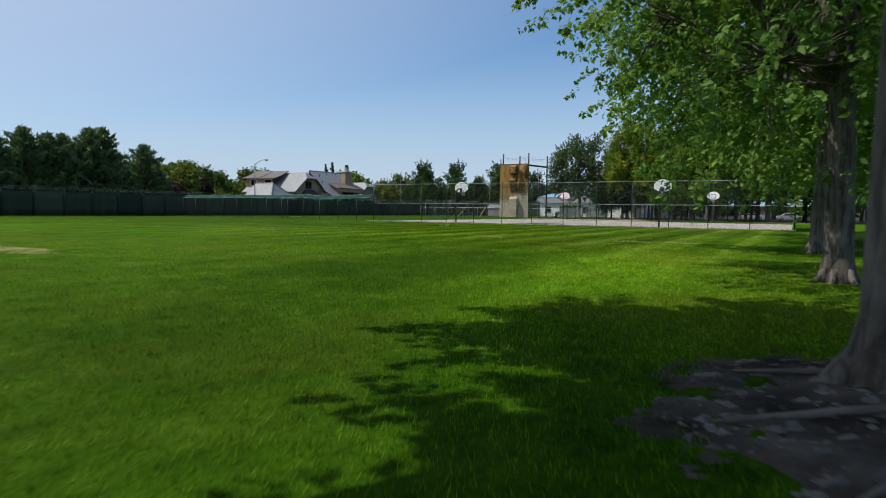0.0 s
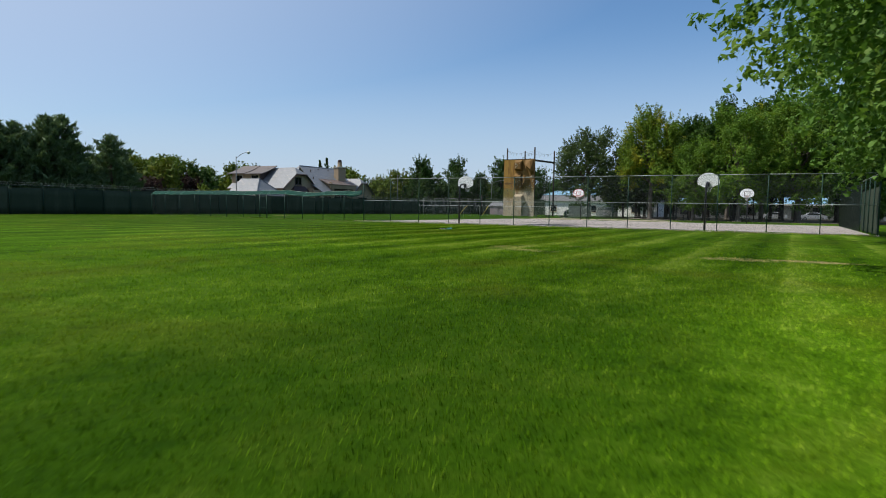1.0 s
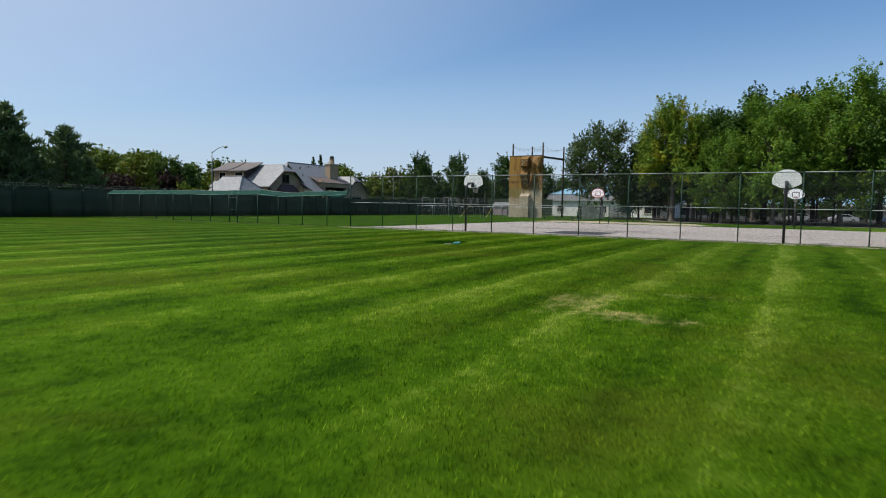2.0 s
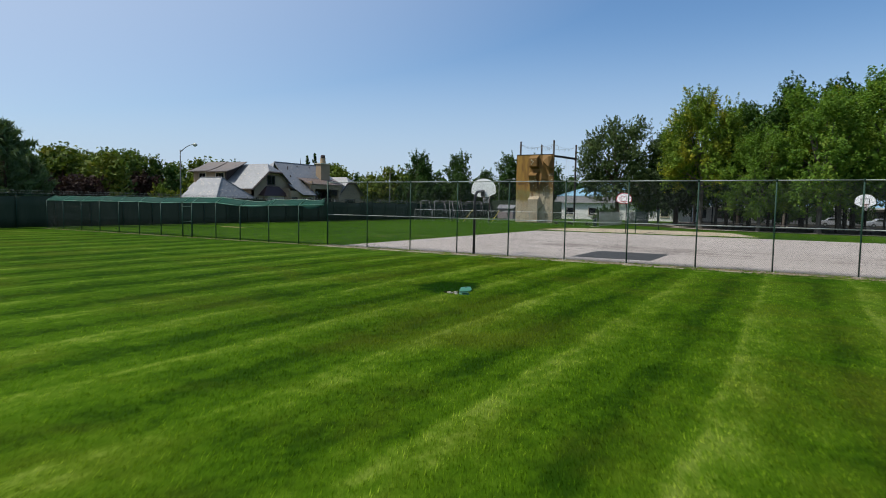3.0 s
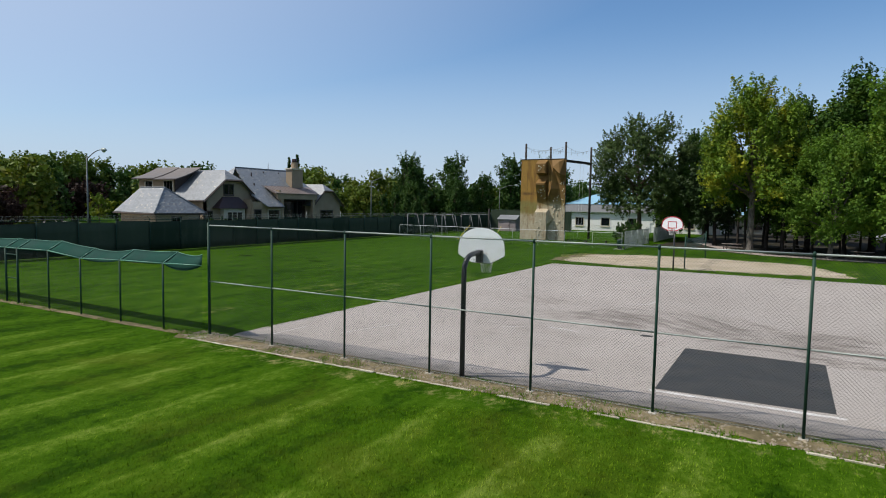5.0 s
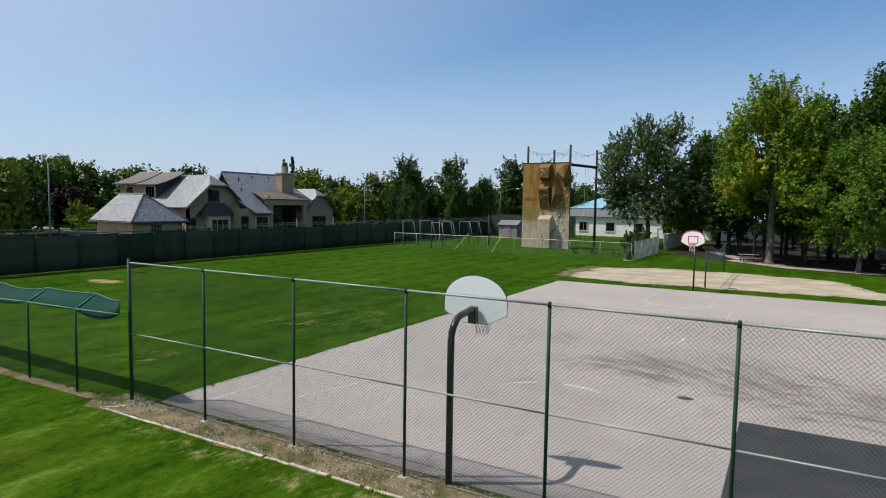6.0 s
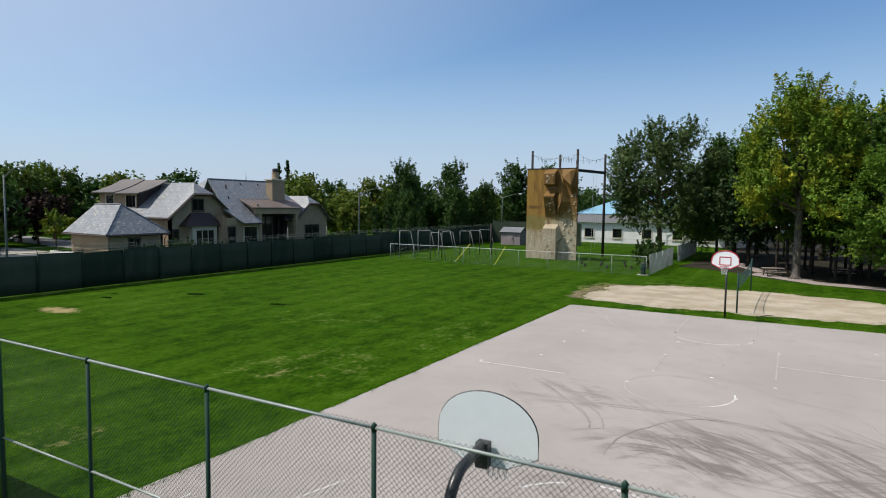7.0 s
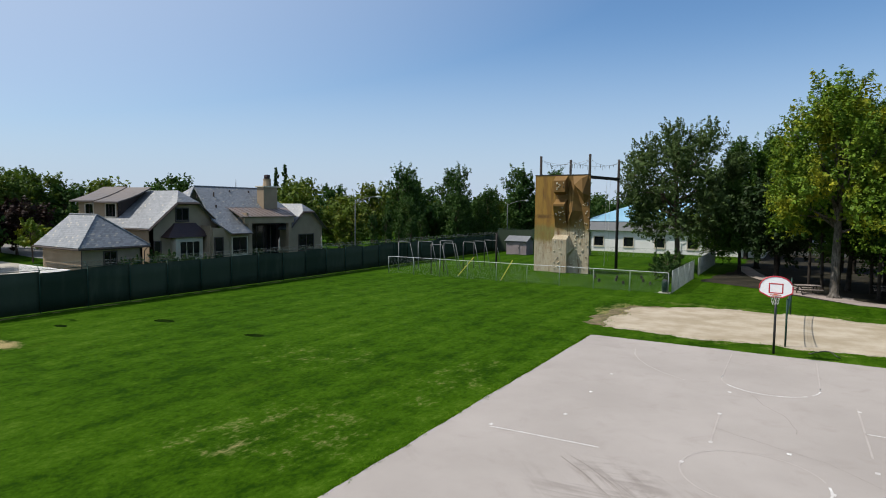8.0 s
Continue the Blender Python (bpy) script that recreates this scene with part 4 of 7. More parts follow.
hi, lo = net_line(2.34, 0.28), net_line(1.5, 0.12)
for i in range(12):
    for f in np.linspace(0, 1, 8)[:-1]:
        g.rod(hi[i].lerp(hi[i + 1], f), lo[i].lerp(lo[i + 1], f), 0.003, 3)
g.ob("mesh", VCORD, vnet)
t = thing("hose", "dark hose loop lying in the grass by the hoop", "hose", (10.9, 32.9, 0))
Geo().tube([(0.2, -0.1, 0.03), (0.5, 0.05, 0.10), (0.8, 0.1, 0.2), (1.1, 0.0, 0.22), (1.35, -0.2, 0.08), (1.5, -0.3, 0.03)], 0.024, 6).ob("coil", BLACK, t, smooth=True)


# ---- climbing wall ----
def wall_material():
    k = Nodes("weathered_plywood")
    p = k.place()
    s = k.n.new("ShaderNodeSeparateXYZ")
    k.link(p, s.inputs[0])
    grain = k.noise(k.scaled(p, (9.0, 9.0, 0.6)), 1.5, 5, 0.65)
    broad = k.noise(p, 0.55, 5, 0.65)
    z = k.math("ADD", s.outputs[2], k.math("MULTIPLY", k.math("SUBTRACT", broad, 0.5), 1.6))
    # bleached sheets below, ochre sheets above; higher up on the featured side
    z = k.math("SUBTRACT", z, k.ramp(s.outputs[0], -12.34, -12.28, 0.0, 1.0))
    c = k.mix(k.ramp(z, 2.9, 4.2), (0.44, 0.385, 0.275), (0.28, 0.21, 0.07))
    c = k.mix(k.ramp(z, 4.3, 5.2), c, (0.33, 0.19, 0.036))
    c = k.mix(k.math("MULTIPLY", k.ramp(z, 3.0, 3.8), k.math("MULTIPLY", k.ramp(s.outputs[0], -12.34, -12.28, 1.0, 0.25), k.ramp(z, 4.6, 5.3, 1.0, 0.0))), c, (0.215, 0.195, 0.06))
    c = k.mix(k.ramp(grain, 0.38, 0.68, 0.0, 0.5), c, (0.22, 0.11, 0.028))
    arcs = k.n.new("ShaderNodeTexWave")
    arcs.inputs["Scale"].default_value, arcs.inputs["Distortion"].default_value = 0.16, 11.0
    arcs.inputs["Detail"].default_value, arcs.inputs["Detail Scale"].default_value = 3.0, 0.8
    k.link(k.scaled(p, (1.0, 1.0, 0.8)), arcs.inputs["Vector"])
    c = k.mix(k.math("MULTIPLY", k.ramp(arcs.outputs["Fac"], 0.55, 0.95, 0.0, 0.45), k.ramp(z, 4.2, 5.5)), c, (0.13, 0.055, 0.016))
    c = k.mix(k.ramp(broad, 0.5, 0.72, 0.0, 0.5), c, (0.24, 0.115, 0.026))
    c = k.mix(k.math("MULTIPLY", k.ramp(z, 1.2, 2.4, 1.0, 0.0), 0.4), c, (0.45, 0.40, 0.30))
    # rain-darkened seams and runs
    seam = k.math("MULTIPLY", k.ramp(k.math("ABSOLUTE", k.math("SUBTRACT", s.outputs[2], 6.0)), 0.04, 0.32, 1.0, 0.0), k.ramp(k.noise(p, 1.1, 4, 0.7), 0.35, 0.6))
    c = k.mix(k.math("MULTIPLY", seam, 0.75), c, (0.075, 0.038, 0.016))
    runs = k.noise(k.scaled(p, (1.6, 1.6, 0.12)), 1.3, 4, 0.7, 0.4)
    c = k.mix(k.ramp(runs, 0.52, 0.68, 0.0, 0.75), c, (0.14, 0.068, 0.02))
    # the panels with the climbing features are a darker brown
    feature_tone = k.math("MULTIPLY", k.ramp(s.outputs[0], -12.32, -12.26), k.ramp(z, 3.3, 4.4))
    c = k.mix(k.math("MULTIPLY", feature_tone, k.ramp(k.noise(p, 0.8, 4, 0.6), 0.25, 0.6, 0.5, 0.95)), c, (0.165, 0.088, 0.024))
    grime = k.noise(p, 2.4, 5, 0.75)
    c = k.mix(k.ramp(grime, 0.52, 0.75, 0.0, 0.6), c, (0.13, 0.10, 0.06))
    k.bump(grain, 0.3)
    return k.finish(c, 0.75, 0, 0.3)


PLY = wall_material()
TIMBER = surface("dark_creosoted_timber", (0.022, 0.018, 0.016), (0.04, 0.033, 0.028), 1.5, 14, 0.85, bump=0.6)
STEELCABLE = surface("steel_cable", (0.25, 0.26, 0.27), (0.2, 0.2, 0.2), 2, 20, 0.5, 0.5, 0.0)
tower = thing("climbing_wall", "tall weathered ochre plywood climbing wall with holds", "climbing wall", (-14.6, 62.1, 0))
WW, WH = 6.12, 10.42
# the backing is made of sheets, each one a piece
sheet = {}
cols, rows = 5, 5
for c in range(cols):
    for r in range(rows):
        w, h = WW / cols, WH / rows
        if (w, h) not in sheet:
            sheet[(w, h)] = Geo().box(0.004, w - 0.004, 0, 0.05, 0.004, h - 0.004).mesh("plywood_sheet")
        o = put("plywood_sheet", sheet[(w, h)], PLY, tower)
        o.location = (c * w, 0.004 * ((c * 3 + r * 5) % 3), r * h)
for x in (0.1, 2.0, 4.0, 6.0):
    Geo().box(x - 0.07, x + 0.07, 0.07, 0.25, 0, WH).ob("stud", TIMBER, tower)
for z in (0.3, 2.6, 5.2, 7.8, 10.2):
    Geo().box(0, WW, 0.25, 0.40, z - 0.08, z + 0.08).ob("beam", TIMBER, tower)
Geo().box(-0.03, WW + 0.03, -0.02, 0.12, WH, WH + 0.10).ob("cap_board", TIMBER, tower)


def wedge(name, x0, x1, z0, z1, z2, d):
    """An overhanging volume: upright front from z1 to z2, sloping back to the wall at z0 below, a sloped roof above."""
    g = Geo()
    prof = [(0, z0), (-d, z1), (-d, z2), (0, z2 + d * 0.55)]
    g.add([(x0, y, z) for y, z in prof] + [(x1, y, z) for y, z in prof], [(0, 1, 2, 3), (7, 6, 5, 4), (1, 0, 4, 5), (2, 1, 5, 6), (3, 2, 6, 7)])
    return g.ob(name, PLY, tower, bevel=0.008)


wedge("volume", 2.35, 3.95, 0.0, 0.05, 3.60, 0.85)
wedge("volume", 2.40, 3.65, 4.85, 7.15, 7.35, 0.95)
wedge("volume", 2.40, 3.70, 8.35, 8.65, 9.85, 0.95)
# slanting prow across the upper right side
g = Geo()
g.add([(4.25, 0, 10.35), (5.9, 0, 10.4), (6.1, 0, 8.3), (5.55, 0, 7.4), (4.6, -0.75, 9.4), (5.6, -0.95, 8.55), (5.35, -0.5, 10.1)],
      [(0, 4, 6), (0, 6, 1), (1, 6, 5, 2), (4, 5, 6), (2, 5, 3), (3, 5, 4, 0)])
g.ob("volume", PLY, tower)
# triangular fin and column in the middle
g = Geo()
g.add([(4.05, 0, 9.9), (4.45, 0, 9.9), (4.45, 0, 4.9), (4.05, 0, 4.9), (4.05, -0.35, 9.2), (4.05, -0.65, 5.6), (5.35, 0, 6.6), (4.45, -0.75, 6.7)],
      [(0, 4, 5, 3), (0, 1, 7, 4), (4, 7, 5), (1, 6, 7), (6, 2, 7), (7, 2, 3, 5)])
g.ob("volume", PLY, tower)
Geo().add([(3.955, 0, 4.05), (3.955, 0, 1.7), (4.55, 0, 2.7), (3.955, -0.82, 3.6), (3.955, -0.82, 2.0)], [(0, 3, 4, 1), (0, 2, 3), (3, 2, 4), (4, 2, 1)]).ob("volume", PLY, tower)
HOLDS = [surface("hold_" + n, c, tuple(x * 0.8 for x in c), 4, 20, 0.7) for n, c in (("tan", (0.50, 0.42, 0.28)), ("grey", (0.30, 0.27, 0.22)), ("dark", (0.06, 0.05, 0.045)), ("cream", (0.62, 0.55, 0.40)))]


def hold_mesh(seed):
    bm = bmesh.new()
    bmesh.ops.create_icosphere(bm, subdivisions=1, radius=1.0)
    r = random.Random(seed)
    for v in bm.verts:
        v.co = Vector((v.co.x * 0.088, v.co.y * 0.07, v.co.z * 0.074)) * r.uniform(0.75, 1.2)
    me = bpy.data.meshes.new("hold")
    bm.to_mesh(me)
    bm.free()
    return me


holds = []
for i, m in enumerate(HOLDS):
    me = hold_mesh(i)
    me.materials.append(m)
    holds.append(me)
k = 0
for i in range(150):
    x, z = rnd.uniform(4.15, 6.0), rnd.uniform(0.5, 10.0)
    y = -0.02
    if i % 4 == 0:
        x, z = rnd.uniform(2.5, 3.6), rnd.choice((rnd.uniform(0.4, 3.5), rnd.uniform(0.4, 3.5), rnd.uniform(5.3, 7.0), rnd.uniform(8.9, 9.6)))
        y = -0.87 if z < 4.1 else -0.97 * (z - 4.85) / 2.3 if z < 7.2 else -0.97
    elif (4.0 < x < 5.4 and 4.9 < z < 9.9) or (x > 4.3 and z > 7.6):
        if rnd.random() < 0.4:
            continue
    o = put("hold", holds[rnd.choice((0, 0, 1, 3, 3, 3, 0, 2))], None, tower)
    o.location, o.rotation_euler = (x, y, z), (0, rnd.uniform(0, 6.28), 0)
# poles, beams and cables of the high ropes course joined to the wall
POLES = ((0.4, 0.55, 12.6), (2.95, 3.0, 12.3), (5.85, 0.55, 12.65), (7.25, 7.1, 12.5))
for x, y, h in POLES:
    Geo().tube([(x, y, -0.3), (x, y, h * 0.5), (x, y, h)], [0.17, 0.155, 0.13], 10).ob("pole", TIMBER, tower, "dark timber pole", True)
Geo().hull6([(5.75, 0.4, 10.1), (5.95, 0.4, 10.1), (7.35, 7.1, 10.1), (7.15, 7.1, 10.1)], [(5.75, 0.4, 10.42), (5.95, 0.4, 10.42), (7.35, 7.1, 10.42), (7.15, 7.1, 10.42)]).ob("beam", TIMBER, tower)
for a, b in ((0, 2), (0, 1), (1, 2), (2, 3), (1, 3)):
    pa, pb = Vector((*POLES[a][:2], 12.15)), Vector((*POLES[b][:2], 12.1))
    pts = [pa.lerp(pb, f) - Vector((0, 0, 0.5 * 4 * f * (1 - f))) for f in np.linspace(0, 1, 9)]
    Geo().tube(pts, 0.014, 4, False).ob("cable", STEELCABLE, tower)
    for f in (0.2, 0.35, 0.5, 0.65, 0.8):
        p = pa.lerp(pb, f) - Vector((0, 0, 2 * f * (1 - f)))
        Geo().rod(p, p - Vector((0, 0, rnd.uniform(0.2, 0.5))), 0.022, 4).ob("hanging_rope", STEELCABLE, tower)
Geo().rod((6.9, 3.5, 10.0), (6.85, 3.4, 0.6), 0.015, 4).ob("hanging_rope", NETCORD, tower)
Geo().rod((7.0, 4.5, 10.0), (6.98, 4.4, 1.2), 0.012, 4).ob("hanging_rope", NETCORD, tower)
for x, y, x2, y2 in ((-4.4, -9.5, -3.2, -3.0), (0.9, -10.8, 1.6, -6.0)):
    gw = thing("guy_wire", "yellow guarded guy wire staked in the grass", "guy wire", (-14.6 + x, 62.1 + y, 0), 0, "guy wires")
    Geo().rod((0, 0, 0), (x2 - x, 1.2, 1.9), 0.035, 6).ob("sleeve", YELLOW, gw)
    Geo().rod((0, 0, -0.1), (0, 0, 0.12), 0.05, 6).ob("stake", GALV, gw)

# ---- trees ----
def leaf_mesh(name, centres, normals, size, rg, ratio=0.55, fold=0.25, along=None):
    """Many small folded leaves as one mesh."""
    n = len(centres)
    rand = rg.normal(size=(n, 3)) * (1.0 if along is None else 0.35)
    nrm = normals / np.linalg.norm(normals, axis=1, keepdims=True)
    u = np.cross(nrm, rand) if along is None else along + rand
    u /= np.linalg.norm(u, axis=1, keepdims=True) + 1e-9
    w = np.cross(nrm, u)
    w /= np.linalg.norm(w, axis=1, keepdims=True) + 1e-9
    s = size * rg.uniform(0.6, 1.35, size=(n, 1))
    a = centres - u * s * 0.5
    b = centres + w * s * ratio * 0.5 + nrm * s * fold * 0.3
    c = centres + u * s * 0.5 - nrm * s * fold * 0.3
    d = centres - w * s * ratio * 0.5 + nrm * s * fold * 0.3
    v = np.stack([a, b, c, d], axis=1).reshape(-1, 3)
    me = bpy.data.meshes.new(name)
    me.vertices.add(4 * n)
    me.vertices.foreach_set("co", v.astype(np.float32).ravel())
    me.loops.add(4 * n)
    me.loops.foreach_set("vertex_index", np.arange(4 * n, dtype=np.int32))
    me.polygons.add(n)
    me.polygons.foreach_set("loop_start", np.arange(0, 4 * n, 4, dtype=np.int32))
    me.update(calc_edges=True)
    me.validate()
    return me


def core_points(lobes, per, rg):
    """Centres and facings of oversized inner leaves, added to block light inside each lobe."""
    cen, nor = [], []
    for lb, lr in lobes:
        e = rg.normal(size=(per, 3))
        e /= np.linalg.norm(e, axis=1, keepdims=True)
        cen.append(np.array(lb) + e * lr * 0.74 * rg.uniform(0.1, 1.0, size=(per, 1)) ** 0.5)
        nor.append(e + rg.normal(size=(per, 3)) * 0.5)
    top, reach = max(lb.z for lb, lr in lobes), max(math.hypot(lb.x, lb.y) for lb, lr in lobes)
    low = min(lb.z for lb, lr in lobes)
    n = per * 5
    z, a = rg.uniform(0, 1, n), rg.uniform(0, 6.28, n)
    q = reach * 0.62 * np.sqrt(rg.uniform(0, 1, n)) * (1 - 0.5 * z)
    cen.append(np.stack([q * np.cos(a), q * np.sin(a), low + (top - low) * z * 0.9], 1))
    nor.append(rg.normal(size=(n, 3)))
    return np.concatenate(cen), np.concatenate(nor)


def broadleaf(label, height, radius, base, trunk_r, shoots, leaves, size, leafmat, bark, seed, droop=0.0, upright=0.0, shoot_l=(0.7, 1.7), hang=0.0, lobes_n=17, twigs=True, core=0, core_size=0.6, taper=0.25, spread=(0.45, 0.74), lobe_r=(0.26, 0.42), kind=("tree", "broadleaf trees")):
    """A tapered trunk, forking limbs and a crown of leafy shoots with an uneven outline; stands at its foot."""
    rg = np.random.default_rng(seed)
    r = random.Random(seed)
    t = thing("tree", label, kind[0], (0, 0, 0), 0, kind[1])
    mid, half = (height + base) / 2, (height - base) / 2
    # limbs end in lobes of differing size, which break the outline
    lobes = []
    for i in range(lobes_n):
        a = 2 * math.pi * i * 0.381966 + r.uniform(-0.4, 0.4)
        h = -0.86 + 1.74 * (i + r.uniform(0.2, 0.8)) / lobes_n
        q = math.sqrt(max(0.03, 1 - (h * 0.95) ** 2)) * (1 - taper * upright * max(0, h))
        d = radius * r.uniform(*spread) * q
        lobes.append((Vector((d * math.cos(a), d * math.sin(a), mid + half * h * 0.86)), radius * r.uniform(*lobe_r) * (1 - 0.3 * taper * max(0, h))))
    pts = []
    while len(pts) < shoots:
        lb, lr = lobes[r.randrange(len(lobes))]
        d = Vector((r.gauss(0, 1), r.gauss(0, 1), r.gauss(0, 1))).normalized()
        rad = lr * r.uniform(0.1, 1.0) ** 0.42
        p = lb + Vector((d.x * rad, d.y * rad, d.z * rad * (1.0 + 0.4 * upright)))
        p.z -= droop * max(0, math.hypot(p.x, p.y) / radius - 0.45) * 3.0
        if base - hang < p.z < height - 0.3:
            pts.append((p, d))
    g = Geo()
    lean = Vector((r.uniform(-0.3, 0.3), r.uniform(-0.3, 0.3), 0))
    fork = base + (height - base) * 0.18
    trunk = [Vector((0, 0, -0.2)), Vector((0, 0, 0.12)), Vector((0, 0, 0.5)) + lean * 0.05, Vector((0, 0, fork * 0.6)) + lean * 0.4, Vector((0, 0, fork)) + lean, Vector((0, 0, mid)) + lean * 1.8, Vector((0, 0, height * 0.86)) + lean * 2]
    g.tube(trunk, [trunk_r * 1.45, trunk_r * 1.22, trunk_r * 1.02, trunk_r * 0.9, trunk_r * 0.78, trunk_r * 0.42, trunk_r * 0.08], 14)
    for i in range(6):
        a = 2 * math.pi * i / 6 + r.uniform(-0.3, 0.3)
        g.tube([(trunk_r * 0.75 * math.cos(a), trunk_r * 0.75 * math.sin(a), 0.28), (trunk_r * 1.4 * math.cos(a), trunk_r * 1.4 * math.sin(a), 0.04), (trunk_r * 2.0 * math.cos(a), trunk_r * 2.0 * math.sin(a), -0.08)], [trunk_r * 0.36, trunk_r * 0.24, trunk_r * 0.1], 6)
    for lb, lr in lobes:
        s = trunk[3].lerp(trunk[5], r.uniform(0.25, 0.9))
        if s.z > lb.z - 0.4:
            s = trunk[3].lerp(trunk[4], r.uniform(0.4, 1))
        m1 = s.lerp(lb, 0.45) + Vector((0, 0, -0.05 * radius + 0.4))
        g.tube([s, m1, lb, lb + Vector((lb.x * 0.25, lb.y * 0.25, lr * 0.6))], [trunk_r * 0.36, trunk_r * 0.24, trunk_r * 0.12, trunk_r * 0.03], 6)
        for p, d in sorted(pts, key=lambda q: (q[0] - lb).length)[3 : 3 + max(5, shoots // 50) if twigs else 3]:
            g.tube([lb.lerp(m1, r.uniform(0, 0.5)), lb.lerp(p, 0.5) + Vector((0, 0, -0.1)), p], [trunk_r * 0.09, trunk_r * 0.055, trunk_r * 0.02], 4, False)
    g.ob("trunk", bark, t, smooth=True)
    per = leaves / shoots
    cen, nor = [], []
    centre = Vector((0, 0, mid - half * 0.3))
    for p, d in pts:
        out = (p - centre).normalized()
        ax = (out * 0.55 + d * 0.5 + Vector((0, 0, 0.5 + 0.35 * upright - 0.9 * droop)) + Vector((r.gauss(0, 1), r.gauss(0, 1), r.gauss(0, 1))) * 0.3).normalized()
        ln = r.uniform(*shoot_l)
        k = max(3, int(per * ln / np.mean(shoot_l) * r.uniform(0.7, 1.3)))
        s = rg.uniform(0, 1, size=(k, 1)) ** 0.85
        e = rg.normal(size=(k, 3))
        e /= np.linalg.norm(e, axis=1, keepdims=True)
        q = np.array(p) + np.array(ax) * (s - 0.35) * ln + e * (0.36 * ln * (1.05 - 0.8 * s)) * rg.uniform(0.3, 1.0, size=(k, 1))
        cen.append(q)
        nor.append(e * 0.7 + np.array(out) * 0.4 + np.array((0, 0, 0.6)) + rg.normal(size=(k, 3)) * 0.4)
    sizes = np.full((sum(len(c) for c in cen), 1), size)
    if core:
        cc, cn = core_points(lobes, core, rg)
        cen.append(cc)
        nor.append(cn)
        sizes = np.concatenate([sizes, np.full((len(cc), 1), core_size)])
    me = leaf_mesh("crown", np.concatenate(cen), np.concatenate(nor), sizes, rg)
    put("crown", me, leafmat, t)
    return t


def conifer(label, height, radius, leaves, size, leafmat, seed):
    """A pine: trunk, whorls of boughs and needle tufts that point along them, with a ragged outline."""
    rg = np.random.default_rng(seed)
    r = random.Random(seed)
    t = thing("pine_tree", label, "tree", (0, 0, 0), 0, "pines")
    g = Geo()
    g.tube([(0, 0, -0.2), (0, 0, height * 0.4), (0, 0, height * 0.97)], [0.26, 0.17, 0.03], 8)
    cen, nor, alo = [], [], []
    nb = 120
    for i in range(nb):
        f = 0.04 + 0.95 * (i + r.random()) / nb
        a = i * 2.39996 + r.uniform(-0.35, 0.35)
        ln = radius * (1 - f ** 2.3) ** 0.8 * r.choice((0.55, 0.8, 0.95, 1.1, 1.25))
        z0 = height * f
        rise = 0.12 + 0.5 * f + r.uniform(-0.1, 0.15)
        tip = Vector((ln * math.cos(a), ln * math.sin(a), z0 + ln * rise))
        if tip.z > height:
            tip.z = height
        base = Vector((0, 0, z0))
        g.tube([base, base.lerp(tip, 0.5) + Vector((0, 0, -0.06 * ln)), tip], [0.05, 0.03, 0.01], 4, False)
        k = max(8, int(leaves / nb * (ln / radius) * 1.8))
        s = rg.uniform(0.2, 1.06, size=k) ** 0.8
        p = np.array(base)[None] + (np.array(tip) - np.array(base))[None] * s[:, None]
        p += rg.normal(size=(k, 3)) * np.array((0.20, 0.20, 0.17)) * (0.6 + 0.5 * (1 - f))
        cen.append(p)
        nor.append(rg.normal(size=(k, 3)))
        alo.append(np.tile(np.array((math.cos(a) * 0.7, math.sin(a) * 0.7, 0.75)), (k, 1)) + rg.normal(size=(k, 3)) * 0.45)
    g.ob("trunk", BARK2, t, smooth=True)
    put("crown", leaf_mesh("crown", np.concatenate(cen), np.concatenate(nor), size, rg, 0.2, 0.1, np.concatenate(alo)), leafmat, t)
    return t


L_MAPLE = leafy("maple_leaves", ((0.085, 0.19, 0.04), (0.165, 0.29, 0.06), (0.24, 0.33, 0.05), (0.12, 0.215, 0.042)), 0.4)
L_SHADE = leafy("shade_tree_leaves", ((0.11, 0.225, 0.045), (0.20, 0.33, 0.065), (0.28, 0.37, 0.055), (0.15, 0.25, 0.048)), 0.5)
# light put into leaf colours: brighter on sunlit edge trees, darker inside the grove
L_EDGE = leafy("sunlit_edge_leaves", ((0.075, 0.165, 0.022), (0.145, 0.25, 0.032), (0.22, 0.29, 0.034), (0.11, 0.19, 0.026)), 0.36)
L_GROVE = leafy("shaded_grove_leaves", ((0.026, 0.07, 0.010), (0.056, 0.116, 0.014), (0.095, 0.142, 0.014), (0.038, 0.082, 0.011)), 0.16)
L_DARK = leafy("deep_shade_leaves", ((0.012, 0.028, 0.008), (0.026, 0.05, 0.012), (0.036, 0.055, 0.011), (0.018, 0.034, 0.009)), 0.08)
L_YELLOW = leafy("turning_leaves", ((0.062, 0.135, 0.014), (0.15, 0.24, 0.02), (0.42, 0.37, 0.024), (0.15, 0.20, 0.016)), 0.18, yellowing=0.03)
L_FAR = leafy("distant_leaves", ((0.07, 0.115, 0.016), (0.115, 0.165, 0.02), (0.22, 0.20, 0.028), (0.09, 0.12, 0.018)), 0.25)
L_OLIVE = leafy("grey_green_leaves", ((0.055, 0.092, 0.028), (0.10, 0.145, 0.046), (0.085, 0.135, 0.03), (0.06, 0.095, 0.028)), 0.2)
L_GREEN = leafy("poplar_leaves", ((0.034, 0.08, 0.018), (0.062, 0.12, 0.026), (0.08, 0.125, 0.02), (0.042, 0.09, 0.02)), 0.25)
L_NEEDLE = leafy("pine_needles", ((0.08, 0.135, 0.065), (0.14, 0.205, 0.09), (0.135, 0.19, 0.07), (0.10, 0.15, 0.07)), 0.2)
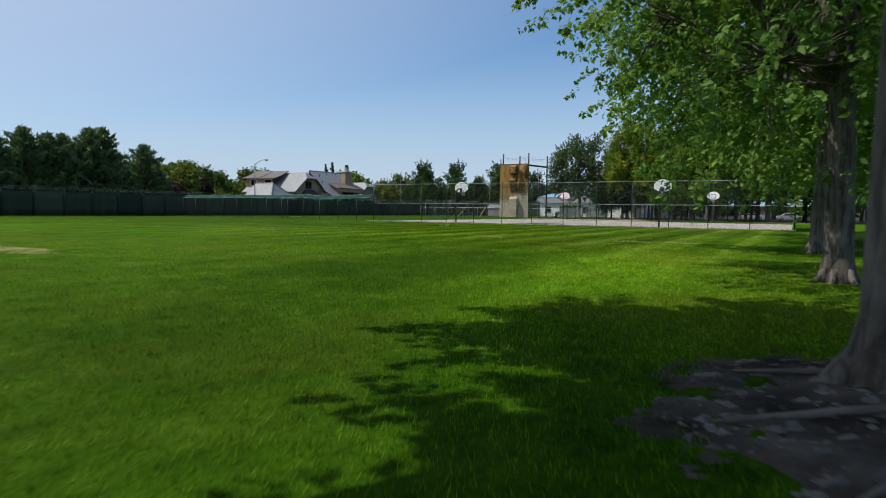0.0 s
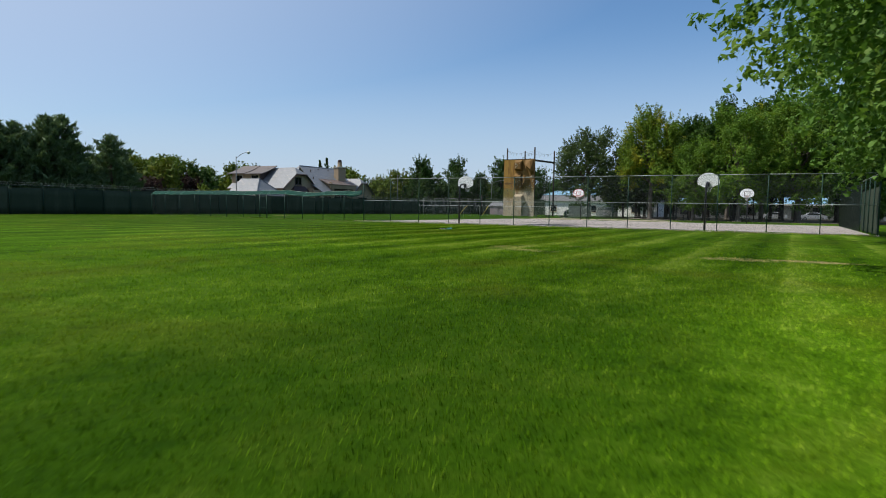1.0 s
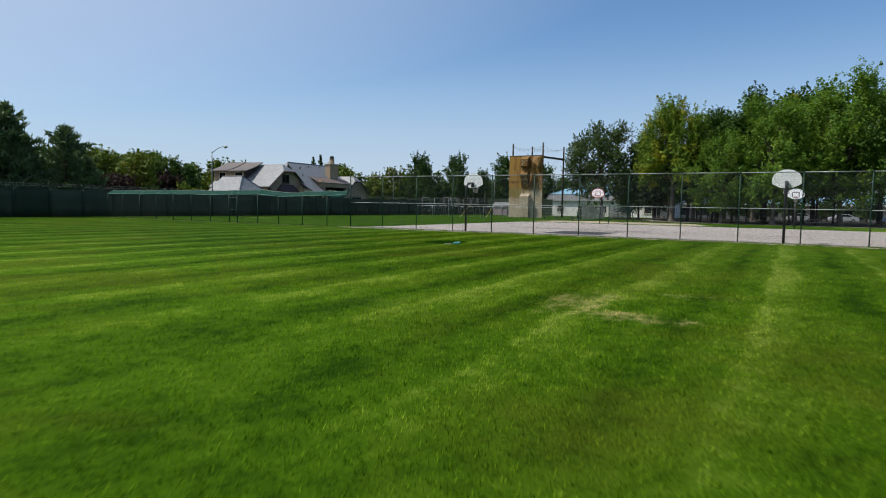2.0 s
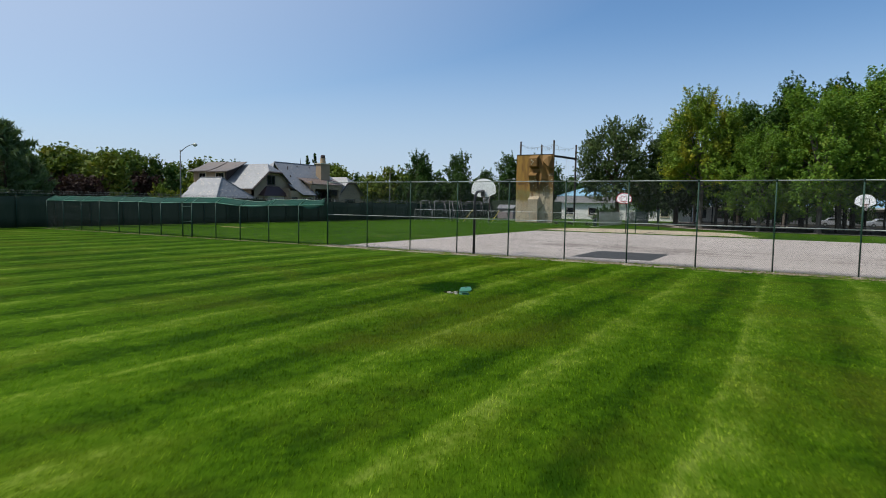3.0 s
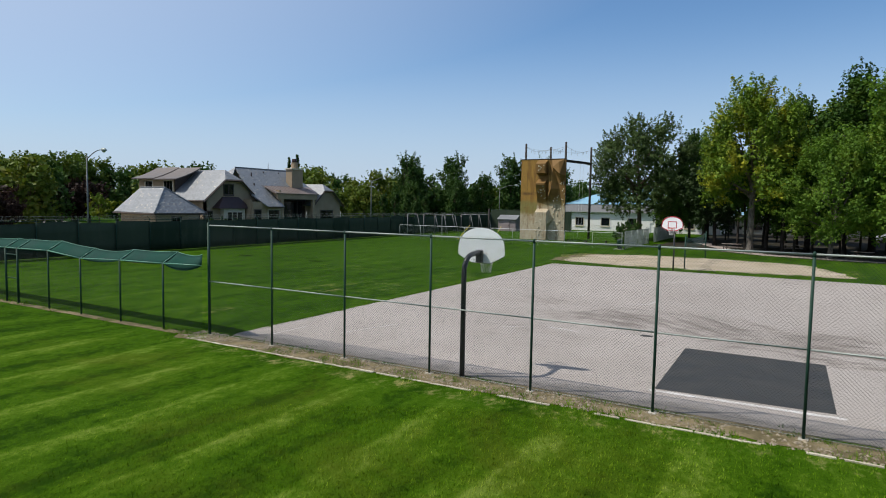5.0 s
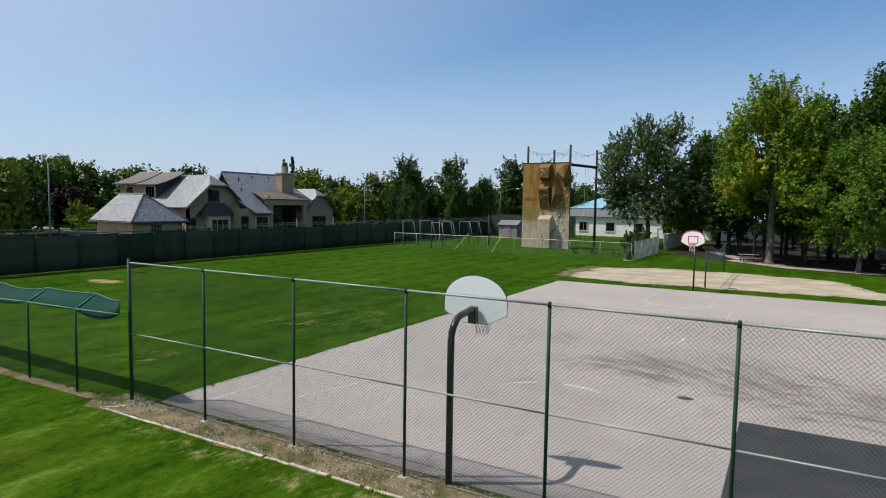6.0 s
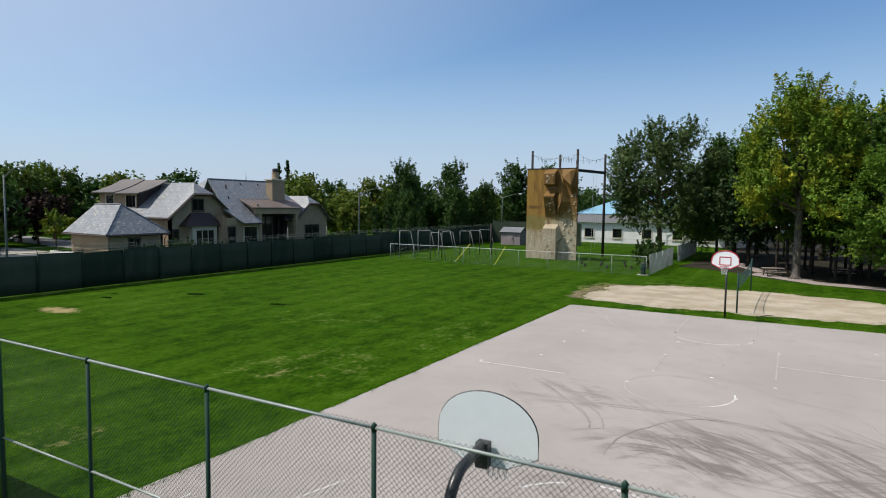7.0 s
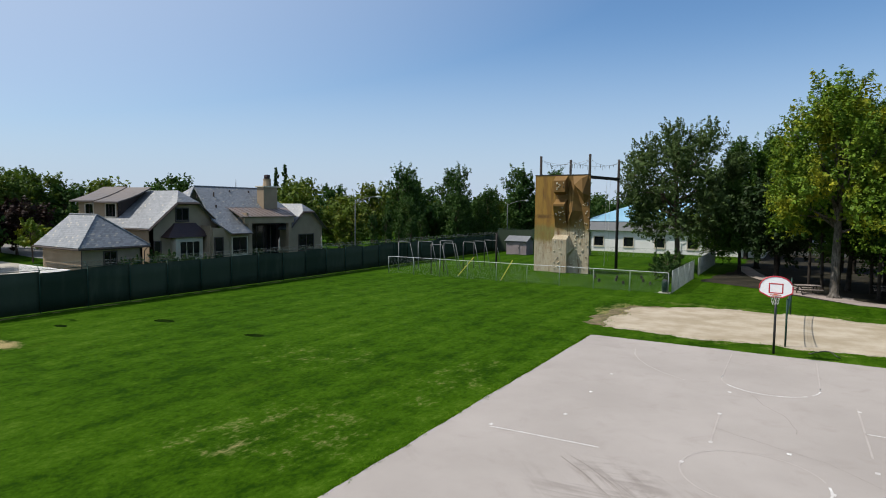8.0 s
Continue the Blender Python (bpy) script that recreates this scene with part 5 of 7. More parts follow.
L_STREET = leafy("street_tree_leaves", ((0.05, 0.10, 0.017), (0.105, 0.165, 0.025), (0.21, 0.21, 0.027), (0.07, 0.115, 0.02)), 0.34)
L_PLUM = leafy("purple_leaves", ((0.026, 0.013, 0.012), (0.042, 0.021, 0.016), (0.036, 0.028, 0.015), (0.034, 0.018, 0.015)), 0.2)


def plant(src, spots, label=""):
    """Puts the built tree at the first spot and copies at the others: x, y, turn, scale."""
    for i, (x, y, turn, s) in enumerate(spots):
        m = pose(x, y, 0, 0, 0, turn) @ Matrix.Diagonal((s, s, s, 1))
        if i:
            copy_thing(src, m)
        else:
            first = m
    src.matrix_basis = first


# shade trees along the east side of the field
shade = broadleaf("large leafy shade tree with thick grey trunk by the lawn", 19.5, 5.4, 9.4, 0.36, 900, 30000, 0.18, L_SHADE, BARK, 21, droop=0.1, hang=0.2, twigs=False)
plant(shade, [(37.98, -45.55, 0, 1.0)])
# two leaning trees added out of view, only to cast shade on the lawn
leaning = broadleaf("unseen leaning tree added to shade the lawn", 10.4, 3.3, 6.4, 0.07, 420, 17000, 0.26, L_MAPLE, BARK, 24, core=150, core_size=0.5, twigs=False)
leaning.matrix_basis = Matrix.Translation((34.4, -50.8, 0)) @ Matrix.Rotation(radians(29), 4, Vector((-0.985, -0.175, 0)).normalized())
copy_thing(leaning, Matrix.Translation((35.1, -52.85, 0)) @ Matrix.Rotation(radians(26), 4, Vector((-0.985, -0.175, 0)).normalized()) @ Matrix.Rotation(radians(140), 4, "Z"))
plant(broadleaf("leafy shade tree with pale trunk and low hanging branches", 16.4, 6.3, 1.9, 0.25, 3000, 108000, 0.125, L_MAPLE, BARK, 22, droop=0.5, hang=0.6, shoot_l=(0.45, 0.95), core=30, core_size=0.34, lobes_n=30), [(37.9, -38.0, 205, 0.92)])
plant(broadleaf("leafy shade tree with low hanging branches by the lawn", 14.5, 5.4, 2.0, 0.20, 1000, 27000, 0.235, L_MAPLE, BARK, 22, droop=0.4, hang=0.7, core=50, core_size=0.5, twigs=False),
      [(38.9, -21.8, 190, 1.3), (38.3, -15.6, 310, 1.35), (39.2, -4.0, 40, 1.25)])
plant(broadleaf("tall leafy shade tree at the edge of the lawn", 14.5, 5.4, 2.0, 0.20, 1300, 52000, 0.155, L_MAPLE, BARK, 22, droop=0.4, hang=0.7, core=24, core_size=0.4, twigs=False), [(37.9, -28.7, 250, 1.32)])
# grove behind the court
GROVE = dict(shoot_l=(0.9, 2.3), twigs=False)
plant(broadleaf("tall shade tree with leaves turning yellow", 18.9, 6.7, 4.6, 0.36, 1300, 42000, 0.27, L_YELLOW, BARK, 33, upright=0.9, droop=0.1, hang=0.8, lobes_n=26, core=90, core_size=0.6, taper=0.55, spread=(0.5, 0.86), lobe_r=(0.20, 0.33), **GROVE),
      [(13.2, 56.2, 20, 0.92)])
plant(broadleaf("leafy grove tree with some yellowing leaves", 19.0, 6.4, 2.9, 0.34, 800, 13000, 0.42, L_YELLOW, BARK, 34, upright=0.9, hang=0.6, lobes_n=22, core=70, core_size=0.8, taper=0.5, spread=(0.5, 0.84), lobe_r=(0.22, 0.35), **GROVE),
      [(28.5, 63.0, 140, 0.95), (22.5, 76.0, 260, 1.0)])
# deep shade beside the yellowing tree, put into this tree's leaf colour
plant(broadleaf("low dense grove tree with deep shade in its leaf colour", 10.2, 4.3, 2.2, 0.22, 420, 7600, 0.36, L_DARK, DARKBARK, 39, hang=0.4, lobes_n=18, core=60, core_size=0.7, **GROVE), [(8.9, 66.4, 80, 1.0)])
plant(broadleaf("tall shade tree in the grove, leaves and bark darkened as shade", 20.0, 6.4, 2.3, 0.34, 900, 14500, 0.40, L_GROVE, DARKBARK, 35, upright=0.6, droop=0.1, hang=0.8, lobes_n=22, core=80, core_size=0.8, taper=0.45, spread=(0.5, 0.82), lobe_r=(0.22, 0.36), **GROVE),
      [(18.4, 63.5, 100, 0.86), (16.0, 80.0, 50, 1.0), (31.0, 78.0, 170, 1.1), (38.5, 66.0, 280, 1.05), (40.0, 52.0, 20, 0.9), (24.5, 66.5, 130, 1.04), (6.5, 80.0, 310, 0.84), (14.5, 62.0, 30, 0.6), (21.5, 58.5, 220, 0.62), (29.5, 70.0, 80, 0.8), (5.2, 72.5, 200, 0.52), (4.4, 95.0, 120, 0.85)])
plant(broadleaf("bright green tree at the grove's edge, sunlight in its colour", 16.6, 5.6, 1.6, 0.28, 1000, 24000, 0.28, L_EDGE, BARK, 36, upright=0.3, droop=0.2, hang=0.9, lobes_n=22, core=70, core_size=0.6, spread=(0.5, 0.84), lobe_r=(0.22, 0.36), **GROVE),
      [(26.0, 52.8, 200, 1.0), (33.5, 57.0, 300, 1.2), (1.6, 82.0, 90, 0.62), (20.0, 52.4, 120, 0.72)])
plant(broadleaf("rounded grey-green tree beside the wire fence", 17.0, 7.2, 2.6, 0.30, 1700, 58000, 0.235, L_OLIVE, BARK2, 37, droop=0.3, hang=1.2, shoot_l=(0.6, 1.4), lobes_n=30, twigs=False, core=90, core_size=0.55, spread=(0.5, 0.84), lobe_r=(0.22, 0.34)),
      [(-1.2, 72.5, 0, 1.0)])
# slender stems that crowd the grove
rt = random.Random(77)
plant(broadleaf("slender young tree crowded in the grove, darkened as shade", 10.5, 2.7, 4.2, 0.13, 160, 2600, 0.42, L_GROVE, DARKBARK, 38, upright=0.4, hang=0.8, shoot_l=(0.7, 1.6), lobes_n=10, twigs=False, core=45, core_size=0.8),
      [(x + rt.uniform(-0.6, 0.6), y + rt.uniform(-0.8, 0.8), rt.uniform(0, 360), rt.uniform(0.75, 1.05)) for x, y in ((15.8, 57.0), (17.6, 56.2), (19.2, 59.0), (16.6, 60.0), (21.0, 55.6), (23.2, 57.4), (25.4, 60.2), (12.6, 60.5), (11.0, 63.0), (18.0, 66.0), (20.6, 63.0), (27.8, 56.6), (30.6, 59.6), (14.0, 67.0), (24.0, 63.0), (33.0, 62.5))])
# poplars and mixed trees behind the field
plant(broadleaf("upright green poplar beyond the field", 14.3, 3.6, 0.8, 0.22, 520, 8000, 0.40, L_GREEN, BARK2, 41, upright=1.2, shoot_l=(0.8, 1.9), twigs=False, core=45, core_size=0.6),
      [(-46.4, 84.0, 0, 1.0), (-39.0, 88.0, 120, 1.0), (-31.0, 97.0, 220, 1.02), (-26.0, 99.0, 60, 0.98), (-43.0, 80.0, 200, 0.62), (-36.0, 84.0, 300, 0.66), (-49.0, 90.0, 100, 0.85), (-34.5, 92.0, 20, 0.75), (-22.0, 100.0, 140, 0.85)])
far = broadleaf("distant leafy tree in the neighbourhood", 11.0, 4.6, 0.4, 0.24, 320, 2100, 0.58, L_FAR, BARK2, 43, shoot_l=(0.7, 1.4), upright=0.4, twigs=False, core=26, core_size=1.1, lobes_n=20)
far2 = broadleaf("distant dark green tree in the neighbourhood", 11.0, 5.0, 0.3, 0.24, 320, 2100, 0.58, L_GREEN, BARK2, 44, shoot_l=(0.7, 1.4), upright=0.4, twigs=False, core=26, core_size=1.1, lobes_n=20)
rf = random.Random(5)
sp1, sp2 = [], []
for i in range(62):
    # a belt beyond the houses, from south-west round to north
    a = radians(80 + 96 * i / 61)
    d = rf.uniform(118, 185)
    (sp1 if i % 3 == 1 else sp2).append((5 + d * math.cos(a), 5 + d * math.sin(a), rf.uniform(0, 360), rf.choice((0.7, 0.8, 0.85, 0.9, 1.0, 1.25))))
sp1 += [(-64, 26, 10, 0.9), (-72, 24, 60, 0.98), (-58, 70, 30, 0.95), (-66, 80, 200, 1.0), (-58, 92, 100, 1.05), (-52, 74, 10, 0.8), (-70, 48, 70, 0.95), (-48, 72, 10, 0.72)]
sp2 += [(-75, 33, 10, 0.92), (-68, 16, 60, 0.9), (-54, 100, 200, 1.1), (-22, 112, 10, 0.9), (-15, 118, 50, 0.85), (-10, 122, 150, 0.9), (2, 124, 250, 1.0), (14, 124, 20, 1.1), (26, 122, 70, 1.2), (38, 122, 10, 1.2), (50, 118, 90, 1.2), (48, 90, 200, 1.3), (52, 70, 20, 1.3), (14.5, 97, 20, 0.42), (18.5, 99, 90, 0.45), (23, 98, 150, 0.42), (27.5, 100, 10, 0.5), (34, 101, 60, 0.42), (40, 99, 200, 0.5), (22, 88, 30, 0.36), (46, 100, 10, 0.6)]
for i in range(22):
    # a closer belt behind the house and its street
    a = radians(112 + 62 * i / 21)
    d = rf.uniform(104, 128)
    (sp1 if i % 4 == 1 else sp2).append((8 + d * math.cos(a), 4 + d * math.sin(a), rf.uniform(0, 360), rf.choice((0.5, 0.6, 0.7, 0.8)) if i < 12 else rf.choice((0.8, 0.95, 1.05))))
sp2 += [(-50 + 5.2 * i, 106 + 5 * (i % 3), 70 * i, (0.72, 0.9, 0.8, 0.98)[i % 4]) for i in range(9)]
plant(far, sp1)
plant(far2, sp2)
plant(broadleaf("dense rounded street tree beyond the screened fence", 11.2, 4.7, 2.6, 0.22, 520, 6000, 0.44, L_STREET, BARK2, 49, shoot_l=(0.7, 1.5), lobes_n=20, twigs=False, core=30, core_size=0.9),
      [(-84, 40.5, 0, 1.04), (-80, 33, 70, 0.96), (-74, 24.5, 140, 0.94), (-89, 48, 210, 1.08), (-76, 17, 280, 0.95), (-66, 8, 350, 0.85), (-92, 38, 60, 1.0)])
plant(broadleaf("purple-leaved ornamental tree behind the fence", 6.6, 3.6, 1.2, 0.14, 240, 5200, 0.4, L_PLUM, BARK2, 47, twigs=False, core=20, core_size=0.6), [(-57, 16, 0, 0.82), (-61, 21, 70, 0.85), (-78.5, 40.2, 140, 1.12), (-77, 33.6, 200, 1.1), (-59, 8, 20, 0.8)])
plant(conifer("dense dark green pine behind the screened fence", 11.0, 3.1, 6500, 0.80, L_NEEDLE, 51),
      [(-39.5, 1.4, 0, 0.86), (-39.6, -4.3, 77, 1.0), (-39.0, -6.3, 154, 0.97), (-39.6, -9.2, 231, 0.88), (-39.2, -11.0, 308, 0.87), (-39.6, -13.5, 25, 0.91), (-39.3, -16.6, 102, 0.80), (-40.8, -1.9, 179, 0.66), (-40.8, 4.3, 256, 0.60), (-41.5, -7.8, 333, 0.80), (-41.5, -12.3, 50, 0.82)]
      + [(-39.5 - rf.uniform(0, 1.5), -19.0 - 2.6 * i, i * 51, rf.uniform(0.84, 1.0)) for i in range(6)])

# ---- house beyond the screened fence ----
def slate_material(name, a, b, c):
    """Slates in courses: rows follow the height, every slate has its own tone."""
    k = Nodes(name)
    p = k.place()
    s = k.n.new("ShaderNodeSeparateXYZ")
    k.link(p, s.inputs[0])
    row = k.math("DIVIDE", s.outputs[2], 0.16)
    cell = k.math("FLOOR", row)
    along = k.math("ADD", k.math("ADD", s.outputs[0], s.outputs[1]), k.math("MULTIPLY", cell, 0.37))
    col = k.math("FLOOR", k.math("DIVIDE", along, 0.25))
    j = k.n.new("ShaderNodeCombineXYZ")
    k.link(cell, j.inputs[0])
    k.link(col, j.inputs[1])
    wn_ = k.n.new("ShaderNodeTexWhiteNoise")
    k.link(j.outputs[0], wn_.inputs["Vector"])
    v = wn_.outputs["Value"]
    tone = k.mix(k.ramp(v, 0.0, 0.75), a, b)
    tone = k.mix(k.ramp(v, 0.92, 0.99), tone, c)
    lip = k.ramp(k.math("FRACT", row), 0.0, 0.25, 0.6, 0.0)
    tone = k.mix(lip, tone, tuple(x * 0.35 for x in a))
    tone = k.mix(k.ramp(k.noise(p, 0.5, 5, 0.65), 0.45, 0.8, 0.0, 0.4), tone, tuple(x * 0.75 for x in b))
    k.bump(k.math("ADD", k.math("FRACT", row), k.math("MULTIPLY", v, 0.6)), 0.5, 0.03)
    return k.finish(tone, k.ramp(v, 0, 1, 0.38, 0.6), 0, 0.5)


SLATE = slate_material("slate", (0.135, 0.145, 0.155), (0.205, 0.215, 0.228), (0.33, 0.31, 0.265))
BROWNMETAL = surface("brown_standing_seam", (0.17, 0.135, 0.118), (0.21, 0.165, 0.145), 1.0, 25, 0.5, 0.2, dark=0.85)
DORMERMETAL = surface("dark_dormer_metal", (0.105, 0.088, 0.08), (0.14, 0.118, 0.105), 1.0, 25, 0.55, 0.2, dark=0.85)
DARKBROWN = surface("dark_brown_metal", (0.045, 0.026, 0.026), (0.065, 0.038, 0.036), 1.0, 25, 0.5, 0.2)
STUCCO = surface("tan_stucco", (0.37, 0.28, 0.185), (0.31, 0.23, 0.15), 0.6, 30, 0.9, dark=0.85)
TRIM = surface("cream_trim", (0.60, 0.54, 0.42), (0.52, 0.46, 0.35), 1.0, 30, 0.7, dark=0.9)
FASCIA = surface("brown_fascia", (0.06, 0.042, 0.034), (0.085, 0.058, 0.046), 1.0, 25, 0.6)
WHITEPAINT = surface("white_paint", (0.84, 0.83, 0.81), (0.77, 0.76, 0.73), 0.8, 25, 0.7, dark=0.9)


def glass_material():
    k = Nodes("window_glass")
    k.finish((0.008, 0.010, 0.012), 0.06, 0, 0.6)
    return k.m


GLASS = glass_material()


def slab(poly, thick, name, material, parent, label=""):
    """A roof plane: the polygon's outer face, thickened inwards along its normal."""
    n = (Vector(poly[1]) - Vector(poly[0])).cross(Vector(poly[2]) - Vector(poly[0])).normalized()
    if n.z < 0:
        n = -n
        poly = poly[::-1]
    return Geo().prism([Vector(p) - n * thick for p in poly], n * thick).ob(name, material, parent, label)


def window(parent, face, a0, a1, z0, z1, plane, bars=1, trim=True, mull=None):
    """A framed window on a wall; face 'x' looks to +x, 'y' to -y."""
    def blk(g, a, b, d0, d1, c, d):
        if face == "x":
            return g.box(plane + d0, plane + d1, a, b, c, d)
        return g.box(a, b, plane - d1, plane - d0, c, d)
    t = 0.12
    w = blk(Geo(), a0, a1, -0.05, 0.015, z0, z1).ob("window", GLASS, parent)
    g = Geo()
    blk(g, a0 - t, a0, 0, 0.07, z0 - t, z1 + t)
    blk(g, a1, a1 + t, 0, 0.07, z0 - t, z1 + t)
    blk(g, a0, a1, 0, 0.07, z1, z1 + t)
    blk(g, a0 - t, a1 + t, 0, 0.11, z0 - 2 * t, z0 - 0.001)
    g.ob("window_frame", TRIM if trim else FASCIA, w)
    for i in range(bars):
        a = a0 + (a1 - a0) * (i + 1) / (bars + 1)
        blk(Geo(), a - 0.035, a + 0.035, 0.0, 0.05, z0, z1).ob("mullion", mull or FASCIA, w)
    return w


house = thing("house", "large tan stucco house with grey slate roofs", "house")
# west wing, ridge along x, clipped gable to the east
G1 = [(-61.0, 37.4, 4.42), (-46.45, 37.4, 4.42), (-46.45, 40.75, 7.16), (-48.1, 42.1, 8.42), (-61.0, 42.1, 8.42)]
slab(G1, 0.16, "roof", SLATE, house)
slab([(-61.0, 42.1, 8.42), (-48.1, 42.1, 8.42), (-46.45, 43.45, 7.16), (-46.45, 46.7, 4.5), (-61.0, 46.7, 4.5)], 0.16, "roof", SLATE, house)
slab([(-46.45, 40.75, 7.16), (-46.45, 43.45, 7.16), (-48.1, 42.1, 8.42)], 0.14, "roof", SLATE, house)
Geo().prism([(-46.9, 37.9, 0), (-46.9, 46.3, 0), (-46.9, 46.3, 4.7), (-46.9, 43.4, 7.0), (-46.9, 40.8, 7.0), (-46.9, 37.9, 4.65)], (-0.3, 0, 0)).ob("wall", STUCCO, house)
Geo().box(-60.5, -46.9, 37.9, 38.2, 0, 4.7).ob("wall", STUCCO, house)
for q in (((-46.40, 37.35, 4.2), (-46.40, 40.75, 6.98)), ((-46.40, 40.7, 7.0), (-46.40, 43.5, 7.0)), ((-46.40, 43.45, 6.98), (-46.40, 46.7, 4.32))):
    Geo().tube(q, 0.13, 4).ob("fascia", FASCIA, house)
Geo().tube([(-61, 37.33, 4.30), (-46.4, 37.33, 4.30)], 0.08, 6).ob("gutter", FASCIA, house)
# main body, ridge along y
slab([(-51.0, 46.4, 9.06), (-51.0, 57.0, 9.06), (-48.0, 57.0, 6.61), (-48.0, 49.0, 6.61), (-44.4, 49.2, 3.72), (-44.4, 46.2, 3.72), (-46.2, 45.0, 5.2)], 0.16, "roof", SLATE, house)
slab([(-51.0, 46.4, 9.06), (-57.4, 46.4, 3.8), (-57.4, 62.0, 3.8), (-51.0, 57.0, 9.06)], 0.16, "roof", SLATE, house)
slab([(-51.0, 57.0, 9.06), (-57.4, 62.0, 3.8), (-46.0, 62.0, 3.8), (-48.0, 57.0, 6.61)], 0.16, "roof", SLATE, house)
slab([(-51.0, 46.4, 9.06), (-52.6, 44.6, 7.6), (-49.6, 44.6, 7.6)], 0.12, "roof", SLATE, house)
Geo().rod((-51, 46.4, 9.08), (-51, 57, 9.08), 0.09, 6).ob("ridge_cap", SLATE, house)
Geo().box(-45.5, -45.2, 44.2, 49.3, 0, 4.3).ob("wall", STUCCO, house)
Geo().box(-47.0, -45.4, 44.0, 44.2, 0, 4.6).ob("wall", STUCCO, house)
Geo().box(-47.2, -45.3, 49.1, 49.4, 0, 6.0).ob("wall", STUCCO, house)
Geo().tube([(-44.35, 46.2, 3.62), (-44.35, 49.2, 3.62)], 0.08, 6).ob("gutter", FASCIA, house)
# covered terrace under a brown metal roof
slab([(-48.1, 48.7, 6.62), (-45.0, 48.1, 5.56), (-45.0, 57.0, 5.56), (-48.1, 58.4, 6.62)], 0.10, "roof", BROWNMETAL, house, "brown metal terrace roof")
for i in range(12):
    y = 48.4 + i * 0.75
    Geo().box(-0.0, 3.2, -0.02, 0.02, 0, 0.05).ob("seam", BROWNMETAL, house).matrix_basis = pose(-48.05, y, 6.62, 0, 18.9, 0)
Geo().box(-45.5, -45.15, 48.7, 56.7, 4.75, 5.45).ob("beam", STUCCO, house)
for y in (49.5, 56.0):
    Geo().box(-45.55, -45.1, y - 0.25, y + 0.25, 0, 4.75).ob("column", STUCCO, house)
Geo().box(-47.6, -47.3, 49.4, 56.4, 0, 6.3).ob("wall", DARKBROWN, house)
for i in range(5):
    y = 50.1 + i * 1.15
    p = Geo().box(-47.28, -47.24, y, y + 1.05, 0.1, 4.4).ob("glass_door", GLASS, house)
    Geo().box(-47.24, -47.18, y - 0.06, y + 0.02, 0.0, 4.5).ob("door_frame", FASCIA, p)
# chimney
ch = Geo().box(-48.8, -47.6, 54.0, 56.3, 5.5, 9.15).ob("chimney", STUCCO, house, bevel=0.03)
Geo().box(-48.95, -47.45, 53.85, 56.45, 9.15, 9.33).ob("chimney_cap", TRIM, ch, bevel=0.03)
Geo().tube([(-48.2, 55.15, 9.3), (-48.2, 55.15, 10.0), (-48.2, 55.15, 10.25)], [0.52, 0.46, 0.5], 10).ob("chimney_pot", STUCCO, ch)
Geo().tube([(-48.2, 55.15, 10.25), (-48.2, 55.15, 10.5), (-48.2, 55.15, 10.75), (-48.2, 55.15, 10.8)], [0.36, 0.4, 0.34, 0.1], 8).ob("cowl", DARKBROWN, ch)
# north wing with clipped gable
slab([(-54.0, 56.0, 3.9), (-45.3, 56.0, 3.9), (-45.3, 58.6, 6.2), (-46.5, 59.6, 7.16), (-54.0, 59.6, 7.16)], 0.15, "roof", SLATE, house)
slab([(-54.0, 59.6, 7.16), (-46.5, 59.6, 7.16), (-45.3, 60.6, 6.2), (-45.3, 63.2, 3.9), (-54.0, 63.2, 3.9)], 0.15, "roof", SLATE, house)
slab([(-45.3, 58.6, 6.2), (-45.3, 60.6, 6.2), (-46.5, 59.6, 7.16)], 0.13, "roof", SLATE, house)
Geo().prism([(-45.7, 56.5, 0), (-45.7, 62.7, 0), (-45.7, 62.7, 4.2), (-45.7, 60.55, 6.05), (-45.7, 58.65, 6.05), (-45.7, 56.5, 4.2)], (-0.3, 0, 0)).ob("wall", STUCCO, house)
for q in (((-45.25, 56.0, 3.72), (-45.25, 58.6, 6.03)), ((-45.25, 58.55, 6.05), (-45.25, 60.65, 6.05)), ((-45.25, 60.6, 6.03), (-45.25, 63.2, 3.72))):
    Geo().tube(q, 0.12, 4).ob("fascia", FASCIA, house)
Geo().box(-54.0, -45.7, 56.5, 56.8, 0, 4.2).ob("wall", STUCCO, house)
# dormers on the south slope, with swept brown roofs
Geo().box(-61.0, -53.45, 38.6, 38.85, 4.7, 7.15).ob("dormer_wall", STUCCO, house)
Geo().prism([(-53.6, 38.6, 5.4), (-53.6, 41.9, 8.3), (-53.6, 41.9, 8.75), (-53.6, 38.6, 7.2)], (0.15, 0, 0)).ob("dormer_side", FASCIA, house)
